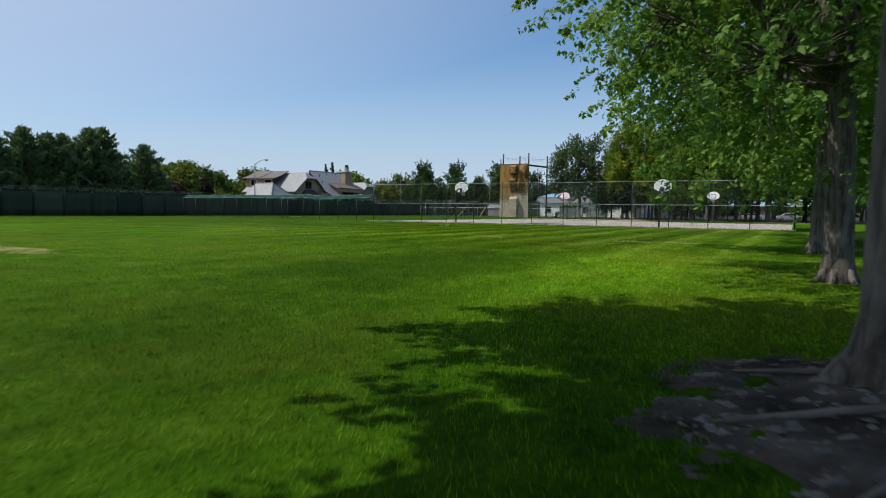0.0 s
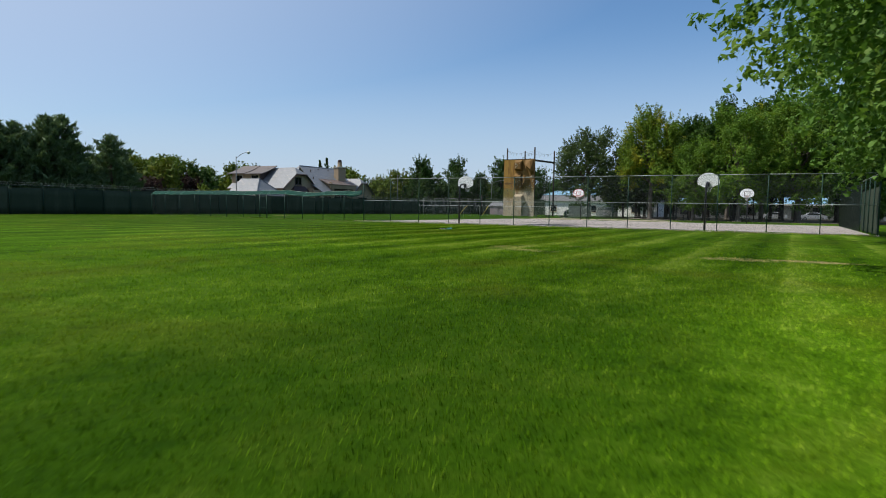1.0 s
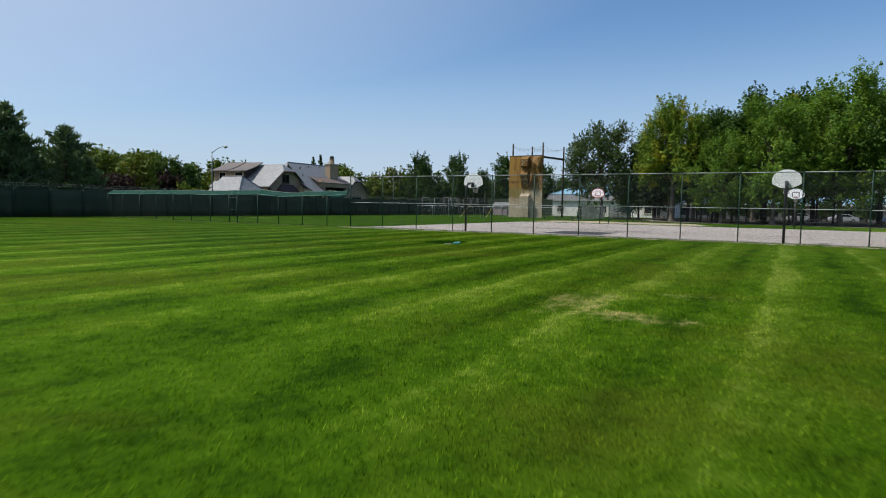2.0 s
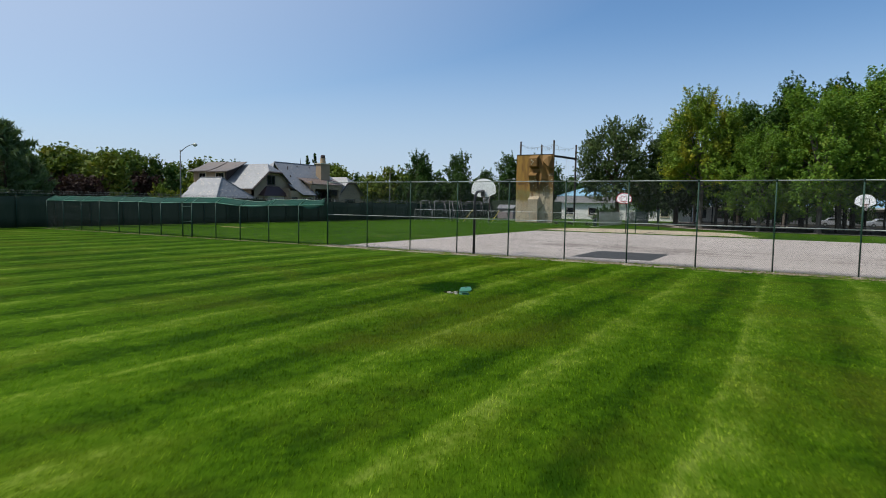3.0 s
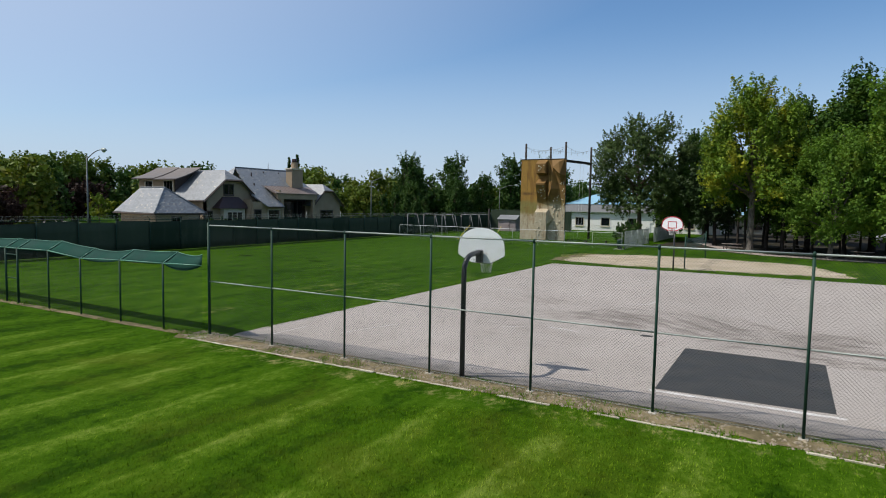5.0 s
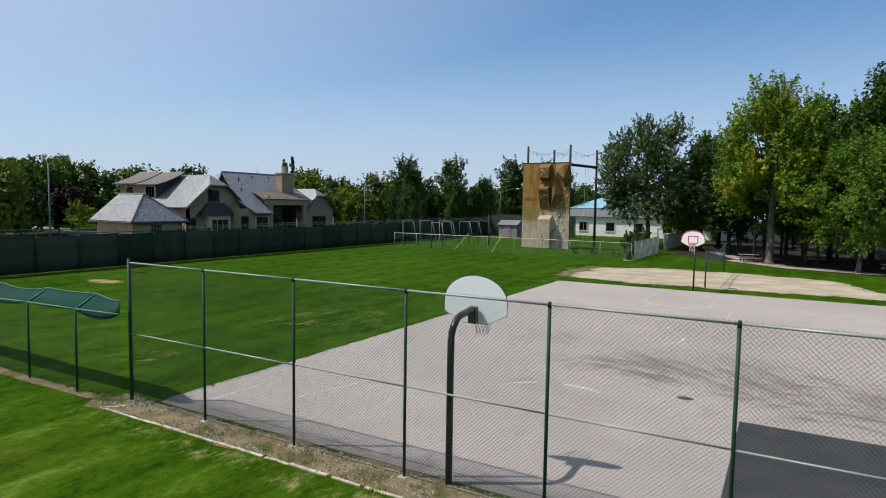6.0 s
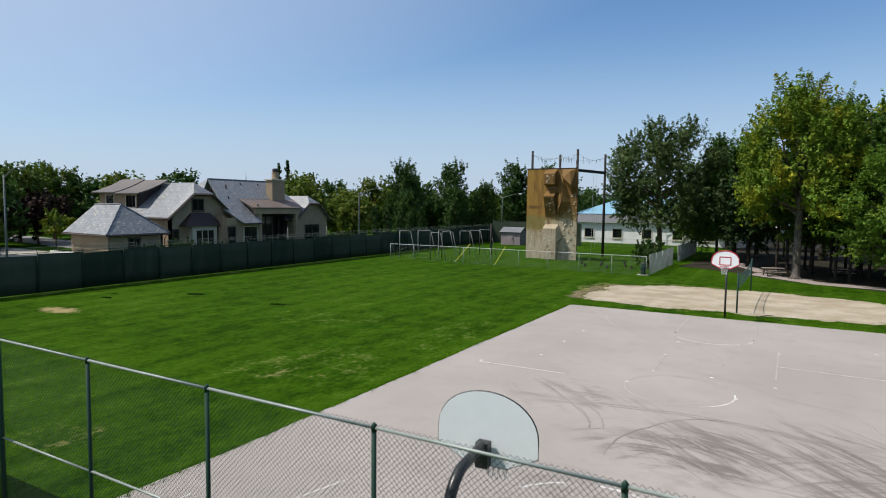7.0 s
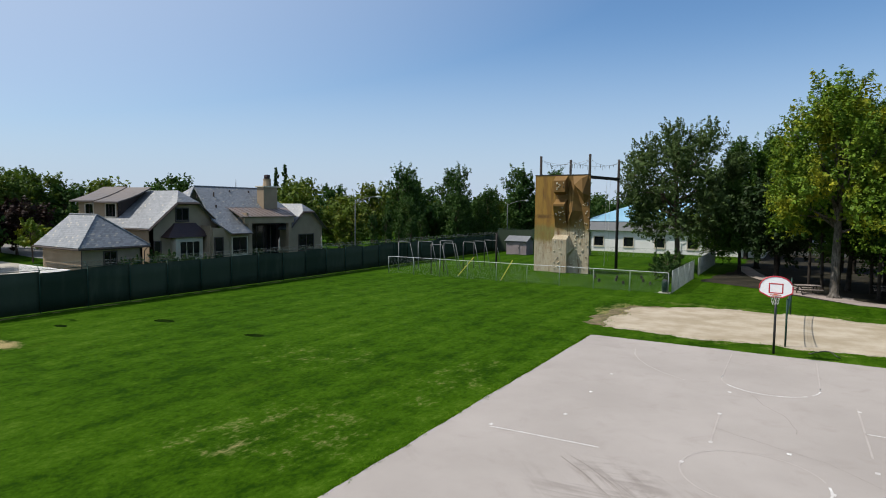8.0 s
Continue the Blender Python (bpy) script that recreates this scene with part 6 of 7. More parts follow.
for x0, x1, lift in ((-61.6, -56.9, 0.10), (-57.1, -52.4, 0.0)):
    g = Geo()
    n = 6
    for i in range(n + 1):
        f = i / n
        y, z = 37.9 + 4.0 * f, 7.14 + 1.66 * (0.65 * f + 0.35 * f * f) + lift
        g.v += [(x0, y, z), (x1, y, z), (x0, y, z - 0.14), (x1, y, z - 0.14)]
    g.f = [q for i in range(n) for q in ((4 * i, 4 * i + 1, 4 * i + 5, 4 * i + 4), (4 * i + 2, 4 * i + 6, 4 * i + 7, 4 * i + 3), (4 * i + 1, 4 * i + 3, 4 * i + 7, 4 * i + 5), (4 * i, 4 * i + 4, 4 * i + 6, 4 * i + 2))] + [(0, 2, 3, 1), (4 * n, 4 * n + 1, 4 * n + 3, 4 * n + 2)]
    g.ob("dormer_roof", DORMERMETAL, house, "brown swept dormer roof")
window(house, "y", -59.6, -58.1, 5.75, 6.85, 38.6, 1, True)
window(house, "y", -55.7, -53.9, 5.5, 6.85, 38.6, 2, True)
window(house, "x", 40.9, 42.35, 5.25, 6.45, -46.9, 1, False)
# bay under a dark hood
Geo().hull6([(-46.9, 39.0, 3.45), (-45.9, 39.2, 3.40), (-45.9, 44.5, 3.40), (-46.9, 44.7, 3.45)], [(-46.9, 40.6, 4.9), (-46.75, 40.65, 4.9), (-46.75, 43.2, 4.9), (-46.9, 43.25, 4.9)]).ob("hood", DARKBROWN, house, "dark brown metal hood")
Geo().box(-46.9, -46.2, 40.3, 43.7, 0, 3.42).ob("bay", TRIM, house)
window(house, "x", 40.8, 43.2, 1.2, 2.9, -46.2, 2, True, TRIM)
window(house, "x", 38.3, 38.95, 1.3, 3.0, -46.9, 0, False)
window(house, "x", 44.0, 44.75, 1.2, 3.0, -46.9, 0, False)
window(house, "x", 44.5, 45.5, 0.9, 3.2, -45.2, 0, False)
window(house, "x", 46.9, 49.0, 1.3, 3.2, -45.2, 1, True)
window(house, "x", 58.2, 60.9, 1.2, 3.1, -45.7, 1, False)
for y, z, h in ((45.5, 7.7, 0.35), (48.0, 7.9, 0.5), (51.0, 8.5, 0.2), (54.0, 8.5, 0.2), (47.0, 6.6, 0.3)):
    x = -51.0 + (9.06 - z) / 0.81
    Geo().rod((x, y, z - 0.05), (x, y, z + h), 0.09, 8).ob("roof_vent", FASCIA, house)
Geo().tube([(-51, 52.6, 9.0), (-51, 52.6, 9.6), (-51, 52.6, 10.2)], [0.06, 0.03, 0.01], 6).ob("finial", FASCIA, house)

# garage with hipped slate roof
garage = thing("garage", "tan stucco garage with hipped grey slate roof", "garage")
slab([(-51.9, 29.2, 2.98), (-44.4, 29.2, 2.92), (-47.4, 32.65, 5.82), (-51.9, 32.65, 5.84)], 0.15, "roof", SLATE, garage)
slab([(-44.4, 29.2, 2.92), (-44.4, 36.1, 2.92), (-47.4, 32.65, 5.82)], 0.15, "roof", SLATE, garage)
slab([(-44.4, 36.1, 2.92), (-51.9, 36.1, 2.92), (-51.9, 32.65, 5.82), (-47.4, 32.65, 5.82)], 0.15, "roof", SLATE, garage)
for q in (((-44.4, 29.2, 2.95), (-47.4, 32.65, 5.86)), ((-47.4, 32.65, 5.86), (-44.4, 36.1, 2.95)), ((-51.9, 32.65, 5.86), (-47.4, 32.65, 5.86))):
    Geo().tube(q, 0.09, 6).ob("ridge_cap", SLATE, garage)
Geo().tube([(-51.9, 29.13, 2.84), (-44.33, 29.13, 2.78), (-44.33, 36.15, 2.78)], 0.085, 6).ob("gutter", FASCIA, garage)
Geo().box(-51.4, -44.9, 29.75, 30.0, 0, 2.95).ob("wall", STUCCO, garage)
Geo().box(-45.15, -44.9, 30.0, 35.6, 0, 2.95).ob("wall", STUCCO, garage)
Geo().prism([(-51.4, 30.0, 0), (-51.4, 35.6, 0), (-51.4, 35.6, 3.2), (-51.4, 32.65, 5.6), (-51.4, 30.0, 3.2)], (0.25, 0, 0)).ob("wall", STUCCO, garage)
Geo().box(-51.4, -44.9, 35.35, 35.6, 0, 2.95).ob("wall", STUCCO, garage)
window(garage, "x", 31.8, 32.9, 1.2, 2.4, -44.9, 1, False)
Geo().tube([(-44.75, 29.65, 2.75), (-44.8, 29.65, 2.4), (-44.8, 29.65, 0.0)], 0.05, 6).ob("downpipe", FASCIA, garage)
Geo().tube([(-44.5, 35.9, 2.75), (-44.75, 35.7, 2.3), (-44.75, 35.7, 0.0)], 0.05, 6).ob("downpipe", FASCIA, garage)

# drive, street and terrace clutter beyond the fence
CREAMCLOTH = surface("faded_canvas", (0.34, 0.33, 0.30), (0.26, 0.25, 0.23), 2.0, 30, 0.9)
flat([(-95, 6), (-52.5, 22), (-44, 22), (-44, 28.5), (-52.5, 29.6), (-58, 34), (-100, 36)], 0.014, "pavement", CONCRETE, "pale concrete drive beside the garage", "drive")
flat([(-240, 62), (-62, 38), (-62, 44.5), (-240, 70)], 0.016, "road", ROAD, "grey asphalt street beyond the house", "road")
low = tagged(Geo().box(-52.5, -44.5, 28.2, 28.5, 0, 1.1).ob("garden_wall", WHITEPAINT, bevel=0.02), "low white garden wall beside the garage", "wall")
for x, y in ((-42.5, 51.5), (-42.2, 58.6)):
    u = thing("patio_umbrella", "closed pale patio umbrella on the terrace", "umbrella", (x, y, 0), 0, "patio umbrellas")
    Geo().rod((0, 0, 0), (0, 0, 3.0), 0.03, 8).ob("pole", WHITEPAINT, u)
    Geo().tube([(0, 0, 1.5), (0.02, 0, 1.9), (0, 0, 2.6), (0, 0, 3.1)], [0.12, 0.10, 0.08, 0.015], 8).ob("canopy", CREAMCLOTH, u, smooth=True)

# ---- street lamps ----
LAMPSTEEL = surface("weathered_lamp_steel", (0.16, 0.17, 0.17), (0.11, 0.12, 0.12), 2.0, 40, 0.6, 0.2, 0.08)
LENS = surface("lamp_lens", (0.7, 0.68, 0.6), (0.6, 0.58, 0.5), 2, 20, 0.3)
for (x, y), h, reach, ang in (((-34.0, 15.8), 7.9, 2.25, 0), ((-33.0, 53.8), 7.5, 3.1, 0), ((-30.3, 90.0), 7.6, 3.2, 0), ((-8.0, 96.0), 7.2, 2.6, 0)):
    t = thing("street_lamp", "grey steel street lamp with a curved arm", "street lamp", (x, y, 0), ang, "street lamps")
    Geo().tube([(0, 0, -0.1), (0, 0, h * 0.5), (0, 0, h)], [0.085, 0.065, 0.05], 10).ob("pole", LAMPSTEEL, t, smooth=True)
    Geo().tube([(reach * f, 0, h - 0.25 + 0.72 * math.sin(f * 1.75)) for f in np.linspace(0, 0.95, 9)], [0.045 - 0.01 * f for f in np.linspace(0, 1, 9)], 8).ob("arm", LAMPSTEEL, t, smooth=True)
    z = h - 0.25 + 0.72 * math.sin(0.95 * 1.75)
    hd = Geo().tube([(reach * 0.92, 0, z), (reach * 0.98, 0, z + 0.02), (reach + 0.25, 0, z - 0.02), (reach + 0.5, 0, z - 0.06)], [0.06, 0.13, 0.16, 0.06], 10).ob("head", GALV, t, smooth=True)
    Geo().tube([(reach + 0.12, 0, z - 0.12), (reach + 0.12, 0, z - 0.22)], [0.13, 0.07], 10).ob("lens", LENS, hd)

PALEPIPE = surface("pale_grey_pipe", (0.16, 0.168, 0.165), (0.12, 0.128, 0.125), 1.2, 30, 0.5)
# ---- play frames behind the wire fence ----
for i, (x, y, w) in enumerate(((-22.1, 52.5, 1.3), (-22.2, 55.3, 1.4), (-21.6, 58.6, 1.4), (-21.5, 61.0, 1.4), (-21.4, 63.5, 1.5), (-27.3, 54.2, 1.5), (-26.2, 56.5, 1.8), (-24.8, 59.0, 1.6))):
    t = thing("play_frame", "white pipe play frame with dark post in grass", "play frame", (x, y, 0), 0, "play frames")
    Geo().rod((0, 0, -0.1), (0, 0, 3.05), 0.055, 8).ob("post", BLACK if i < 5 else PALEPIPE, t, smooth=True)
    Geo().tube([(0, 0, 3.0), (0.06, 0, 3.08), (w - 0.1, 0, 3.08), (w, 0, 3.02)], 0.034, 8).ob("top_bar", PALEPIPE, t, smooth=True)
    Geo().rod((w, 0, 3.02), (w + 0.75, 0, -0.05), 0.034, 8).ob("leg", PALEPIPE, t, smooth=True)
t = thing("timber_pole", "dark timber pole standing in grass", "pole", (-19.6, 63.0, 0))
Geo().tube([(0, 0, -0.2), (0, 0, 3.9)], [0.13, 0.11], 10).ob("post", TIMBER, t, smooth=True)
for i, (x, y) in enumerate(((-5.6, 56.0), (-4.4, 57.6), (-3.2, 55.4), (-2.0, 58.2), (-1.0, 56.4), (-4.9, 60.0), (-0.2, 59.6), (-2.8, 61.2), (-6.8, 58.8), (0.4, 57.5))):
    t = thing("balance_stump", "short dark timber stump set in grass", "stump", (x, y, 0), i * 37, "balance stumps")
    Geo().tube([(0, 0, -0.1), (0, 0, 0.28), (0, 0, 0.31)], [0.12, 0.115, 0.09], 9).ob("stump", TIMBER, t)

# ---- shed ----
PINKWALL = surface("faded_pink_siding", (0.30, 0.245, 0.245), (0.25, 0.205, 0.205), 0.8, 20, 0.8, dark=0.85)
ROOFGREY = surface("grey_shingle", (0.14, 0.145, 0.155), (0.19, 0.195, 0.2), 1.0, 18, 0.85)
shed = thing("shed", "small faded pink shed with grey gable roof", "shed", (-25.3, 83.5, 0))
for i in range(10):
    Geo().box(-1.6 + i * 0.32, -1.6 + i * 0.32 + 0.31, -1.3, -1.22, 0, 2.1).ob("board", PINKWALL, shed)
Geo().box(-1.6, 1.6, -1.22, 1.3, 0, 2.08).ob("body", PINKWALL, shed)
slab([(-1.8, -1.55, 2.0), (1.8, -1.55, 2.0), (1.8, 0, 2.75), (-1.8, 0, 2.75)], 0.08, "roof", ROOFGREY, shed)
slab([(-1.8, 1.55, 2.0), (1.8, 1.55, 2.0), (1.8, 0, 2.75), (-1.8, 0, 2.75)], 0.08, "roof", ROOFGREY, shed)
for sx in (-1.6, 1.52):
    Geo().prism([(sx, -1.3, 2.08), (sx, 1.3, 2.08), (sx, 0, 2.7)], (0.08, 0, 0)).ob("gable", PINKWALL, shed)
d = Geo().box(-0.5, 0.5, -1.35, -1.30, 0.05, 1.9).ob("door", PINKWALL, shed)
Geo().box(0.35, 0.42, -1.40, -1.35, 0.9, 1.1).ob("door_handle", BLACK, d)
north = thing("screened_fence", "green screened fence along the north side", "fence", (-30.5, 87.0, 0), kind="structure")
for i in range(6):
    Geo().rod((i * 3.0, 0, -0.2), (i * 3.0, 0, 3.6), 0.035, 8).ob("post", GREENPOST, north, smooth=True)
    if i < 5:
        Geo().box(i * 3.0 + 0.05, i * 3.0 + 2.95, -0.06, -0.05, 0.1, 3.5).ob("windscreen", SCREEN, north, "dark green fabric")
        Geo().rod((i * 3.0, 0, 3.6), (i * 3.0 + 3, 0, 3.6), 0.02, 6).ob("top_rail", GREENPOST, north)

# ---- school buildings ----
BLUEROOF = surface("blue_metal_roof", (0.20, 0.39, 0.51), (0.26, 0.45, 0.56), 0.5, 12, 0.45, 0.1, dark=0.88)
GREYMETAL = surface("grey_fascia_metal", (0.15, 0.155, 0.165), (0.19, 0.195, 0.2), 0.8, 20, 0.6)
CREAM = surface("cream_render", (0.62, 0.57, 0.47), (0.55, 0.50, 0.41), 0.6, 24, 0.85, dark=0.9)
b = thing("school_building", "low white building with blue metal hip roof", "building", (-20.4, 98.0, 0))
BW, BD = 27.0, 16.0
Geo().box(0, BW, 0, 0.3, 0, 3.4).ob("wall", WHITEPAINT, b)
Geo().box(0, 0.3, 0.3, BD, 0, 3.4).ob("wall", WHITEPAINT, b)
Geo().box(BW - 0.3, BW, 0.3, BD, 0, 3.4).ob("wall", WHITEPAINT, b)
Geo().box(0.3, BW - 0.3, BD - 0.3, BD, 0, 3.4).ob("wall", WHITEPAINT, b)
Geo().hull6([(-0.5, -0.5, 3.4), (BW + 0.5, -0.5, 3.4), (BW + 0.5, BD + 0.5, 3.4), (-0.5, BD + 0.5, 3.4)], [(0.1, 0.1, 4.9), (BW - 0.1, 0.1, 4.9), (BW - 0.1, BD - 0.1, 4.9), (0.1, BD - 0.1, 4.9)]).ob("mansard", GREYMETAL, b, "grey metal band")
for q in ([(0, 0, 4.9), (BW, 0, 4.9), (BW - 7.5, BD / 2, 8.0), (7.5, BD / 2, 8.0)], [(0, BD, 4.9), (BW, BD, 4.9), (BW - 7.5, BD / 2, 8.0), (7.5, BD / 2, 8.0)], [(0, 0, 4.9), (0, BD, 4.9), (7.5, BD / 2, 8.0)], [(BW, 0, 4.9), (BW, BD, 4.9), (BW - 7.5, BD / 2, 8.0)]):
    slab(q, 0.1, "roof", BLUEROOF, b, "blue metal roof")
for x in (2.2, 7.0, 11.8, 16.6, 21.4):
    window(b, "y", x, x + 1.45, 0.95, 2.35, 0.0, 0, True)
b = thing("school_building", "long cream building with blue roof behind the grove", "building", (4.0, 108.0, 0))
Geo().box(0, 60, 0, 0.3, 0, 3.3).ob("wall", CREAM, b)
Geo().box(0, 0.3, 0.3, 12, 0, 3.3).ob("wall", CREAM, b)
Geo().box(0.3, 60, 11.7, 12, 0, 3.3).ob("wall", CREAM, b)
Geo().box(59.7, 60, 0.3, 11.7, 0, 3.3).ob("wall", CREAM, b)
Geo().box(-0.8, 60.8, -1.2, 0.0, 3.0, 3.3).ob("fascia", WHITEPAINT, b)
slab([(-0.8, -1.2, 3.3), (60.8, -1.2, 3.3), (60.8, 6, 4.8), (-0.8, 6, 4.8)], 0.1, "roof", BLUEROOF, b)
slab([(-0.8, 13.2, 3.3), (60.8, 13.2, 3.3), (60.8, 6, 4.8), (-0.8, 6, 4.8)], 0.1, "roof", BLUEROOF, b)
for i in range(13):
    if i % 4 == 2:
        d = Geo().box(2 + i * 4.4, 3.1 + i * 4.4, -0.06, -0.01, 0, 2.15).ob("door", FASCIA, b)
    else:
        window(b, "y", 1.6 + i * 4.4, 4.0 + i * 4.4, 0.95, 2.4, 0.0, 2, False)
# open shelter among the trees
sh = thing("shelter", "open picnic shelter with pale flat roof and dark posts", "shelter", (12.0, 84.0, 0))
Geo().box(-3.6, 3.6, -2.6, 2.6, 3.0, 3.25).ob("roof", WHITEPAINT, sh, bevel=0.02)
for x in (-3.2, 0, 3.2):
    for y in (-2.3, 2.3):
        Geo().box(x - 0.09, x + 0.09, y - 0.09, y + 0.09, 0, 3.0).ob("post", TIMBER, sh)


# ---- picnic tables, bin ----
def picnic_table(at, turn):
    t = thing("picnic_table", "dark weathered timber picnic table under the trees", "picnic table", at, turn, "picnic tables")
    for i in range(5):
        Geo().box(-0.9, 0.9, -0.37 + i * 0.15, -0.37 + i * 0.15 + 0.14, 0.72, 0.76).ob("plank", WALKWAY, t)
    for s in (-1, 1):
        Geo().box(-0.9, 0.9, s * 0.72 - 0.13, s * 0.72 + 0.13, 0.42, 0.46).ob("bench", WALKWAY, t)
        Geo().box(s * 0.6 - 0.04, s * 0.6 + 0.04, -0.75, 0.75, 0.34, 0.42).ob("crossbar", TIMBER, t)
        for q in (-1, 1):
            Geo().rod((s * 0.6, q * 0.62, 0), (s * 0.6, q * 0.2, 0.72), 0.045, 6).ob("leg", TIMBER, t)
    return t


for x, y, a in ((11.4, 57.6, 20), (22.6, 53.4, -10), (26.5, 57.5, 35), (17.0, 60.5, 5), (30.5, 54.0, 0)):
    picnic_table((x, y, 0.011), a)
bn = thing("litter_bin", "dark green litter bin on a concrete pad", "bin", (1.15, 51.6, 0))
Geo().box(-0.5, 0.45, -0.45, 0.4, -0.05, 0.05).ob("pad", CONCRETE, bn)
Geo().tube([(0, 0, 0.05), (0, 0, 0.9), (0, 0, 1.0)], [0.25, 0.28, 0.24], 14).ob("drum", GREENPOST, bn, smooth=True)
Geo().tube([(0, 0, 1.0), (0, 0, 1.12)], [0.27, 0.12], 14).ob("lid", BLACK, bn)
bush = broadleaf("dense low shrub at the fence corner", 2.6, 1.9, 0.2, 0.06, 60, 3600, 0.24, L_GREEN, BARK2, 61, shoot_l=(0.35, 0.8), kind=("shrub", "shrubs"))
plant(bush, [(0.0, 60.0, 0, 0.9), (-0.6, 63.5, 70, 1.1), (-38.0, 36.5, 20, 0.9), (-43.6, 33.5, 100, 0.8), (-43.5, 36.8, 10, 0.95), (-43.4, 39.5, 200, 0.6)])
plant(broadleaf("slim columnar tree beside the house", 9.0, 1.1, 0.3, 0.1, 80, 3600, 0.3, L_GREEN, BARK2, 63, upright=1.5, shoot_l=(0.5, 1.1)), [(-38, 64, 0, 0.7), (-37.5, 66.5, 50, 0.75), (-37.2, 69, 90, 0.65), (-37, 71.5, 120, 0.7), (-36.5, 74, 10, 0.7)])
plant(broadleaf("tall thin columnar poplar in the far distance", 18.5, 0.75, 0.6, 0.12, 150, 3000, 0.5, L_GREEN, DARKBARK, 64, upright=1.5, shoot_l=(0.4, 0.9), twigs=False, lobes_n=24), [(-97.9, 109.0, 0, 1.0), (-99.9, 108.0, 200, 0.96)])
plant(broadleaf("young street tree with thin trunk", 5.0, 2.0, 1.7, 0.08, 60, 2600, 0.32, L_YELLOW, BARK2, 65, shoot_l=(0.5, 1.1)), [(-66, 36, 0, 1.0), (-75, 46, 70, 0.9)])


# ---- parked cars beyond the grove ----
def car(at, turn, paint, label):
    t = thing("car", label, "car", at, turn, "parked cars")
    prof = [(-2.2, 0.35), (-2.25, 0.75), (-2.1, 0.95), (-1.35, 1.02), (-0.75, 1.45), (0.75, 1.47), (1.55, 1.02), (2.2, 0.92), (2.25, 0.45), (2.15, 0.3)]
    Geo().prism([(x, -0.85, z) for x, z in prof], (0, 1.7, 0)).ob("body", paint, t, bevel=0.05)
    Geo().prism([(-1.2, -0.86, 1.04), (-0.72, -0.86, 1.38), (0.68, -0.86, 1.40), (1.28, -0.86, 1.04)], (0, 1.72, 0)).ob("window", GLASS, t)
    for x in (-1.35, 1.35):
        for y in (-0.78, 0.78):
            w = Geo().tube([(x, y - 0.1, 0.32), (x, y + 0.1, 0.32)], 0.32, 16).ob("wheel", BLACK, t, smooth=False)
            Geo().tube([(x, y - 0.11, 0.32), (x, y + 0.11, 0.32)], 0.18, 10).ob("rim", GALV, w)
    for y in (-0.6, 0.6):
        Geo().box(2.19, 2.27, y - 0.16, y + 0.16, 0.66, 0.82).ob("headlight", LENS, t)


SILVER = surface("silver_car_paint", (0.55, 0.57, 0.60), (0.5, 0.52, 0.55), 1, 30, 0.3, 0.3, 0.0)
BLUECAR = surface("blue_car_paint", (0.10, 0.16, 0.28), (0.09, 0.14, 0.25), 1, 30, 0.3, 0.2, 0.0)
car((36.0, 92.0, 0.011), 8, SILVER, "silver hatchback parked beyond the grove")
car((43.5, 93.0, 0.011), 4, BLUECAR, "dark blue hatchback parked beyond the grove")
car((29.5, 91.5, 0.011), 4, SILVER, "silver hatchback parked in the shade")

# grey steel pole among the shade trees
t = thing("steel_pole", "plain grey galvanised steel pole beside shade tree", "pole", (37.98, -34.0, 0))
Geo().tube([(0, 0, -0.1), (0, 0, 3.4)], [0.055, 0.055], 12).ob("shaft", GALV, t, smooth=True)
Geo().tube([(0, 0, 3.38), (0, 0, 3.44), (0, 0, 3.46)], [0.062, 0.058, 0.01], 12).ob("cap", GALV, t, smooth=True)

# ---- grass blades beside the camera's line over the lawn ----
rg = np.random.default_rng(3)
N = 360000
u = rg.uniform(0, 1, N) ** 1.15
lat = np.clip(rg.normal(0, 4.6, N), -13, 13)
a, b = np.array((37.5, -49.5)), np.array((11.5, -1.5))
axis = (b - a) / np.linalg.norm(b - a)
xy = a + (b - a) * u[:, None] + np.stack([axis[1] * lat, -axis[0] * lat], axis=1)
keep = (xy[:, 1] < -0.62) & (((xy[:, 0] - 39.25) / 2.75) ** 2 + ((xy[:, 1] + 46.2) / 2.0) ** 2 > 0.9)
for cx, cy, rx, ry, amt in DRY:
    keep &= (((xy[:, 0] - cx) / rx) ** 2 + ((xy[:, 1] - cy) / ry) ** 2 > 0.6) | (rg.uniform(0, 1, N) < 0.45)
xy = xy[keep]
n = len(xy)
h = 0.038 * rg.uniform(0.5, 1.5, n)
ang = rg.uniform(0, 2 * np.pi, n)
wd = rg.uniform(0.0025, 0.005, n) * (1 + 0.9 * u[keep])
side_v = np.stack([np.cos(ang), np.sin(ang), np.zeros(n)], 1) * wd[:, None]
bend = np.stack([np.cos(ang + 1.57), np.sin(ang + 1.57), np.zeros(n)], 1) * (h * rg.uniform(0.1, 0.9, n))[:, None]
p = np.concatenate([xy, np.zeros((n, 1))], 1)
tip = p + bend + np.array((0, 0, 1.0)) * h[:, None]
v = np.stack([p - side_v, p + side_v, tip], 1).reshape(-1, 3)
me = bpy.data.meshes.new("grass")
me.vertices.add(3 * n)
me.vertices.foreach_set("co", v.astype(np.float32).ravel())
me.loops.add(3 * n)
me.loops.foreach_set("vertex_index", np.arange(3 * n, dtype=np.int32))
me.polygons.add(n)
me.polygons.foreach_set("loop_start", np.arange(0, 3 * n, 3, dtype=np.int32))
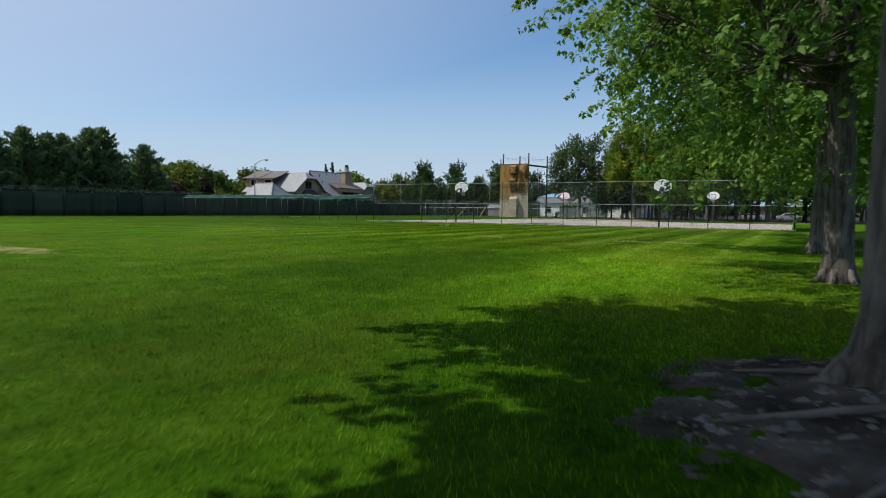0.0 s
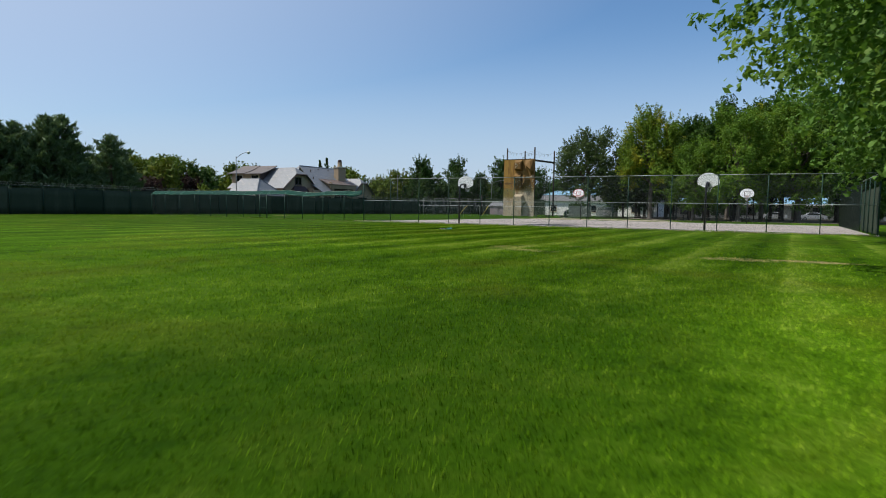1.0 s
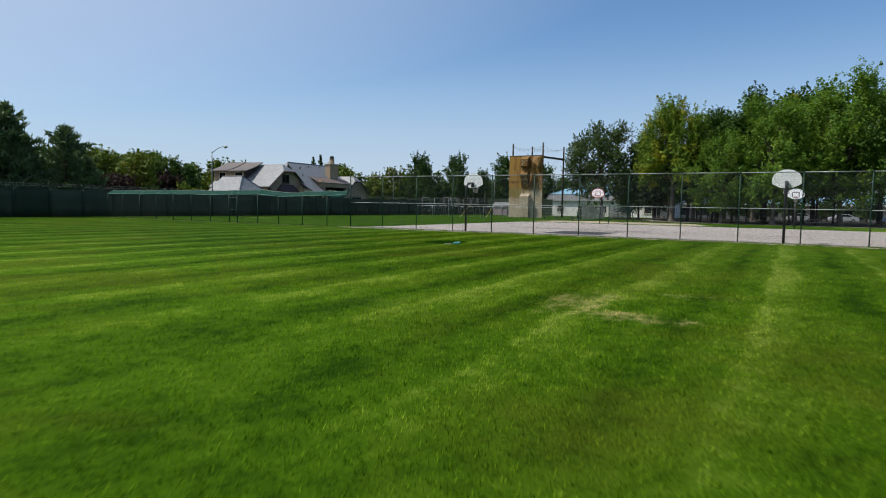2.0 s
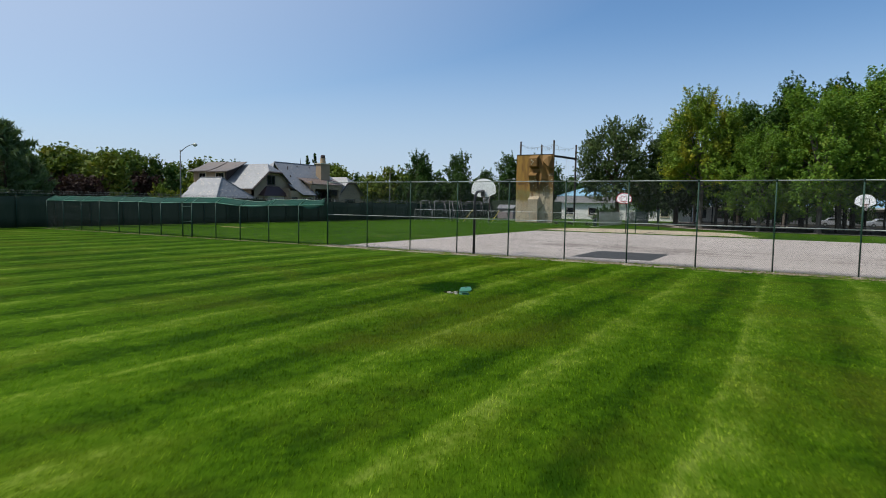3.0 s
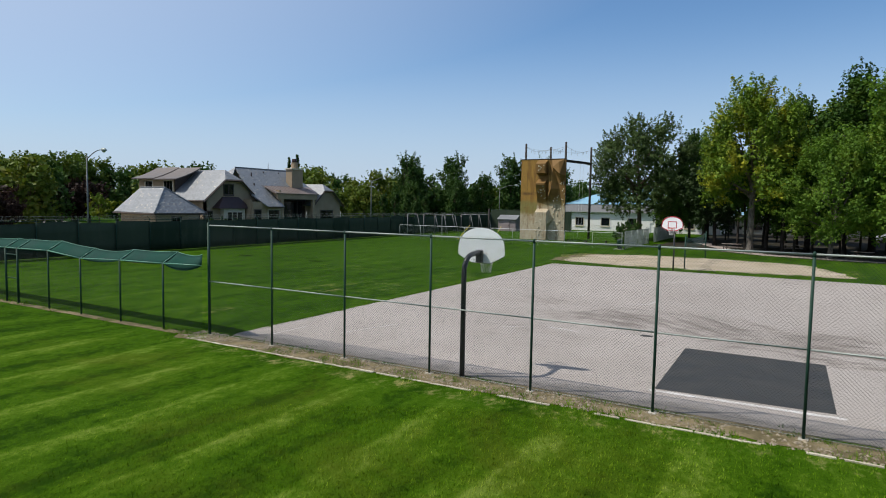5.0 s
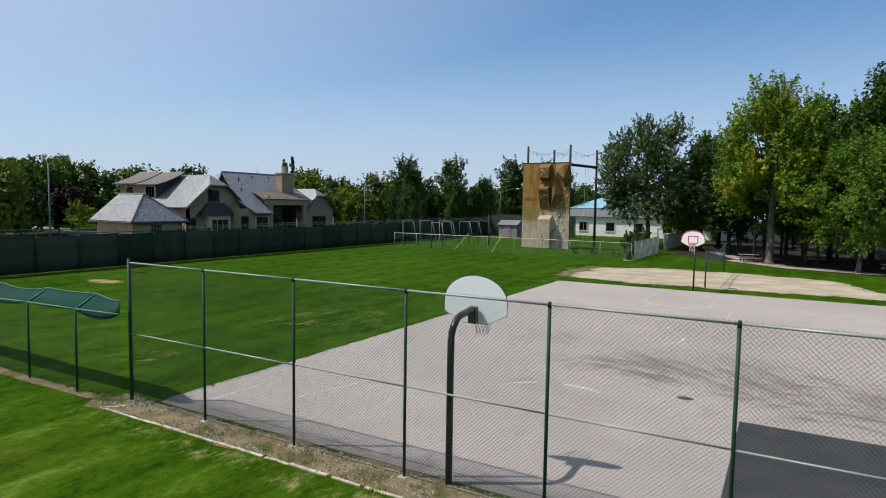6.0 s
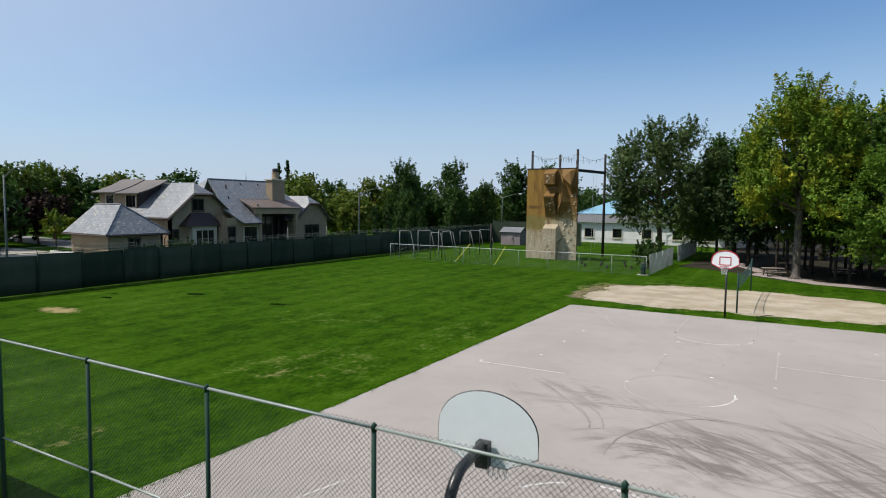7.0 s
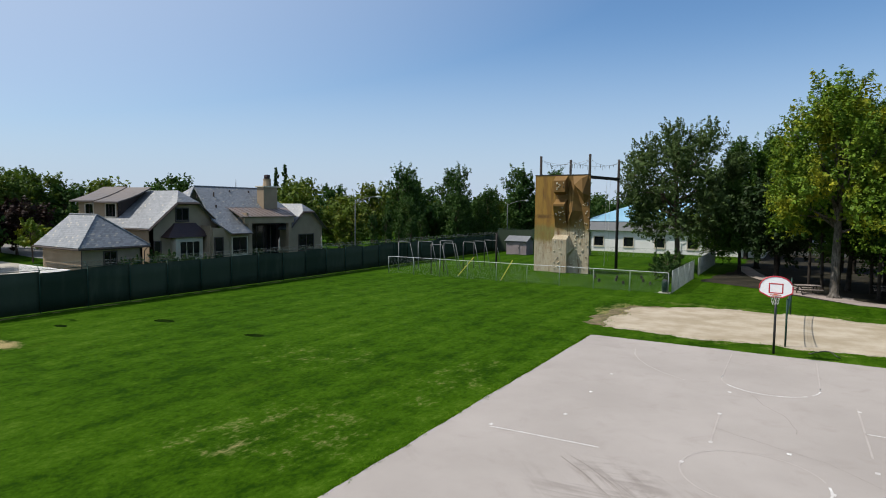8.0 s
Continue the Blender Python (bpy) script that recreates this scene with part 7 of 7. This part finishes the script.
me.update(calc_edges=True)
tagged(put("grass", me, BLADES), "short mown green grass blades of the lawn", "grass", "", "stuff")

# taller tufts and weeds along the foot of the fences and the court's edges
tuft = []
for i in range(2600):
    q = rnd.random()
    if q < 0.55:
        x, y = rnd.uniform(-1, 37), rnd.gauss(-0.45, 0.35)
    elif q < 0.75:
        x, y = rnd.uniform(-29, 0), rnd.gauss(-0.3, 0.2)
    elif q < 0.9:
        x, y = 0.72 + rnd.gauss(0, 0.05), rnd.uniform(1, 31.6)
    else:
        x, y = rnd.uniform(1, 36), 31.66 + rnd.gauss(0, 0.06)
    if noise.noise((x * 0.9, y * 0.9, 2.0)) < -0.12 and q < 0.75:
        continue
    for j in range(9):
        a = rnd.uniform(0, 6.28)
        hh = rnd.uniform(0.04, 0.13)
        px, py = x + rnd.gauss(0, 0.05), y + rnd.gauss(0, 0.05)
        w = rnd.uniform(0.004, 0.008)
        ln = hh * rnd.uniform(0.2, 0.9)
        tuft.append(((px - w * math.cos(a), py - w * math.sin(a), 0), (px + w * math.cos(a), py + w * math.sin(a), 0), (px - ln * math.sin(a), py + ln * math.cos(a), hh)))
for i in range(1500):
    # turf creeping into the sand
    x, y = sand_edge[rnd.randrange(len(sand_edge))]
    x, y = x + rnd.gauss(0, 0.28), y + rnd.gauss(0, 0.28)
    for j in range(6):
        a, hh, w = rnd.uniform(0, 6.28), rnd.uniform(0.02, 0.05), rnd.uniform(0.006, 0.012)
        px, py, ln = x + rnd.gauss(0, 0.09), y + rnd.gauss(0, 0.09), hh * rnd.uniform(0.3, 1.2)
        tuft.append(((px - w * math.cos(a), py - w * math.sin(a), 0.01), (px + w * math.cos(a), py + w * math.sin(a), 0.01), (px - ln * math.sin(a), py + ln * math.cos(a), hh)))
g = Geo()
g.v = [p for t3 in tuft for p in t3]
g.f = [(3 * i, 3 * i + 1, 3 * i + 2) for i in range(len(tuft))]
tagged(g.ob("weeds", BLADES), "uneven grass tufts and weeds along the fence foot", "weeds", "", "stuff")
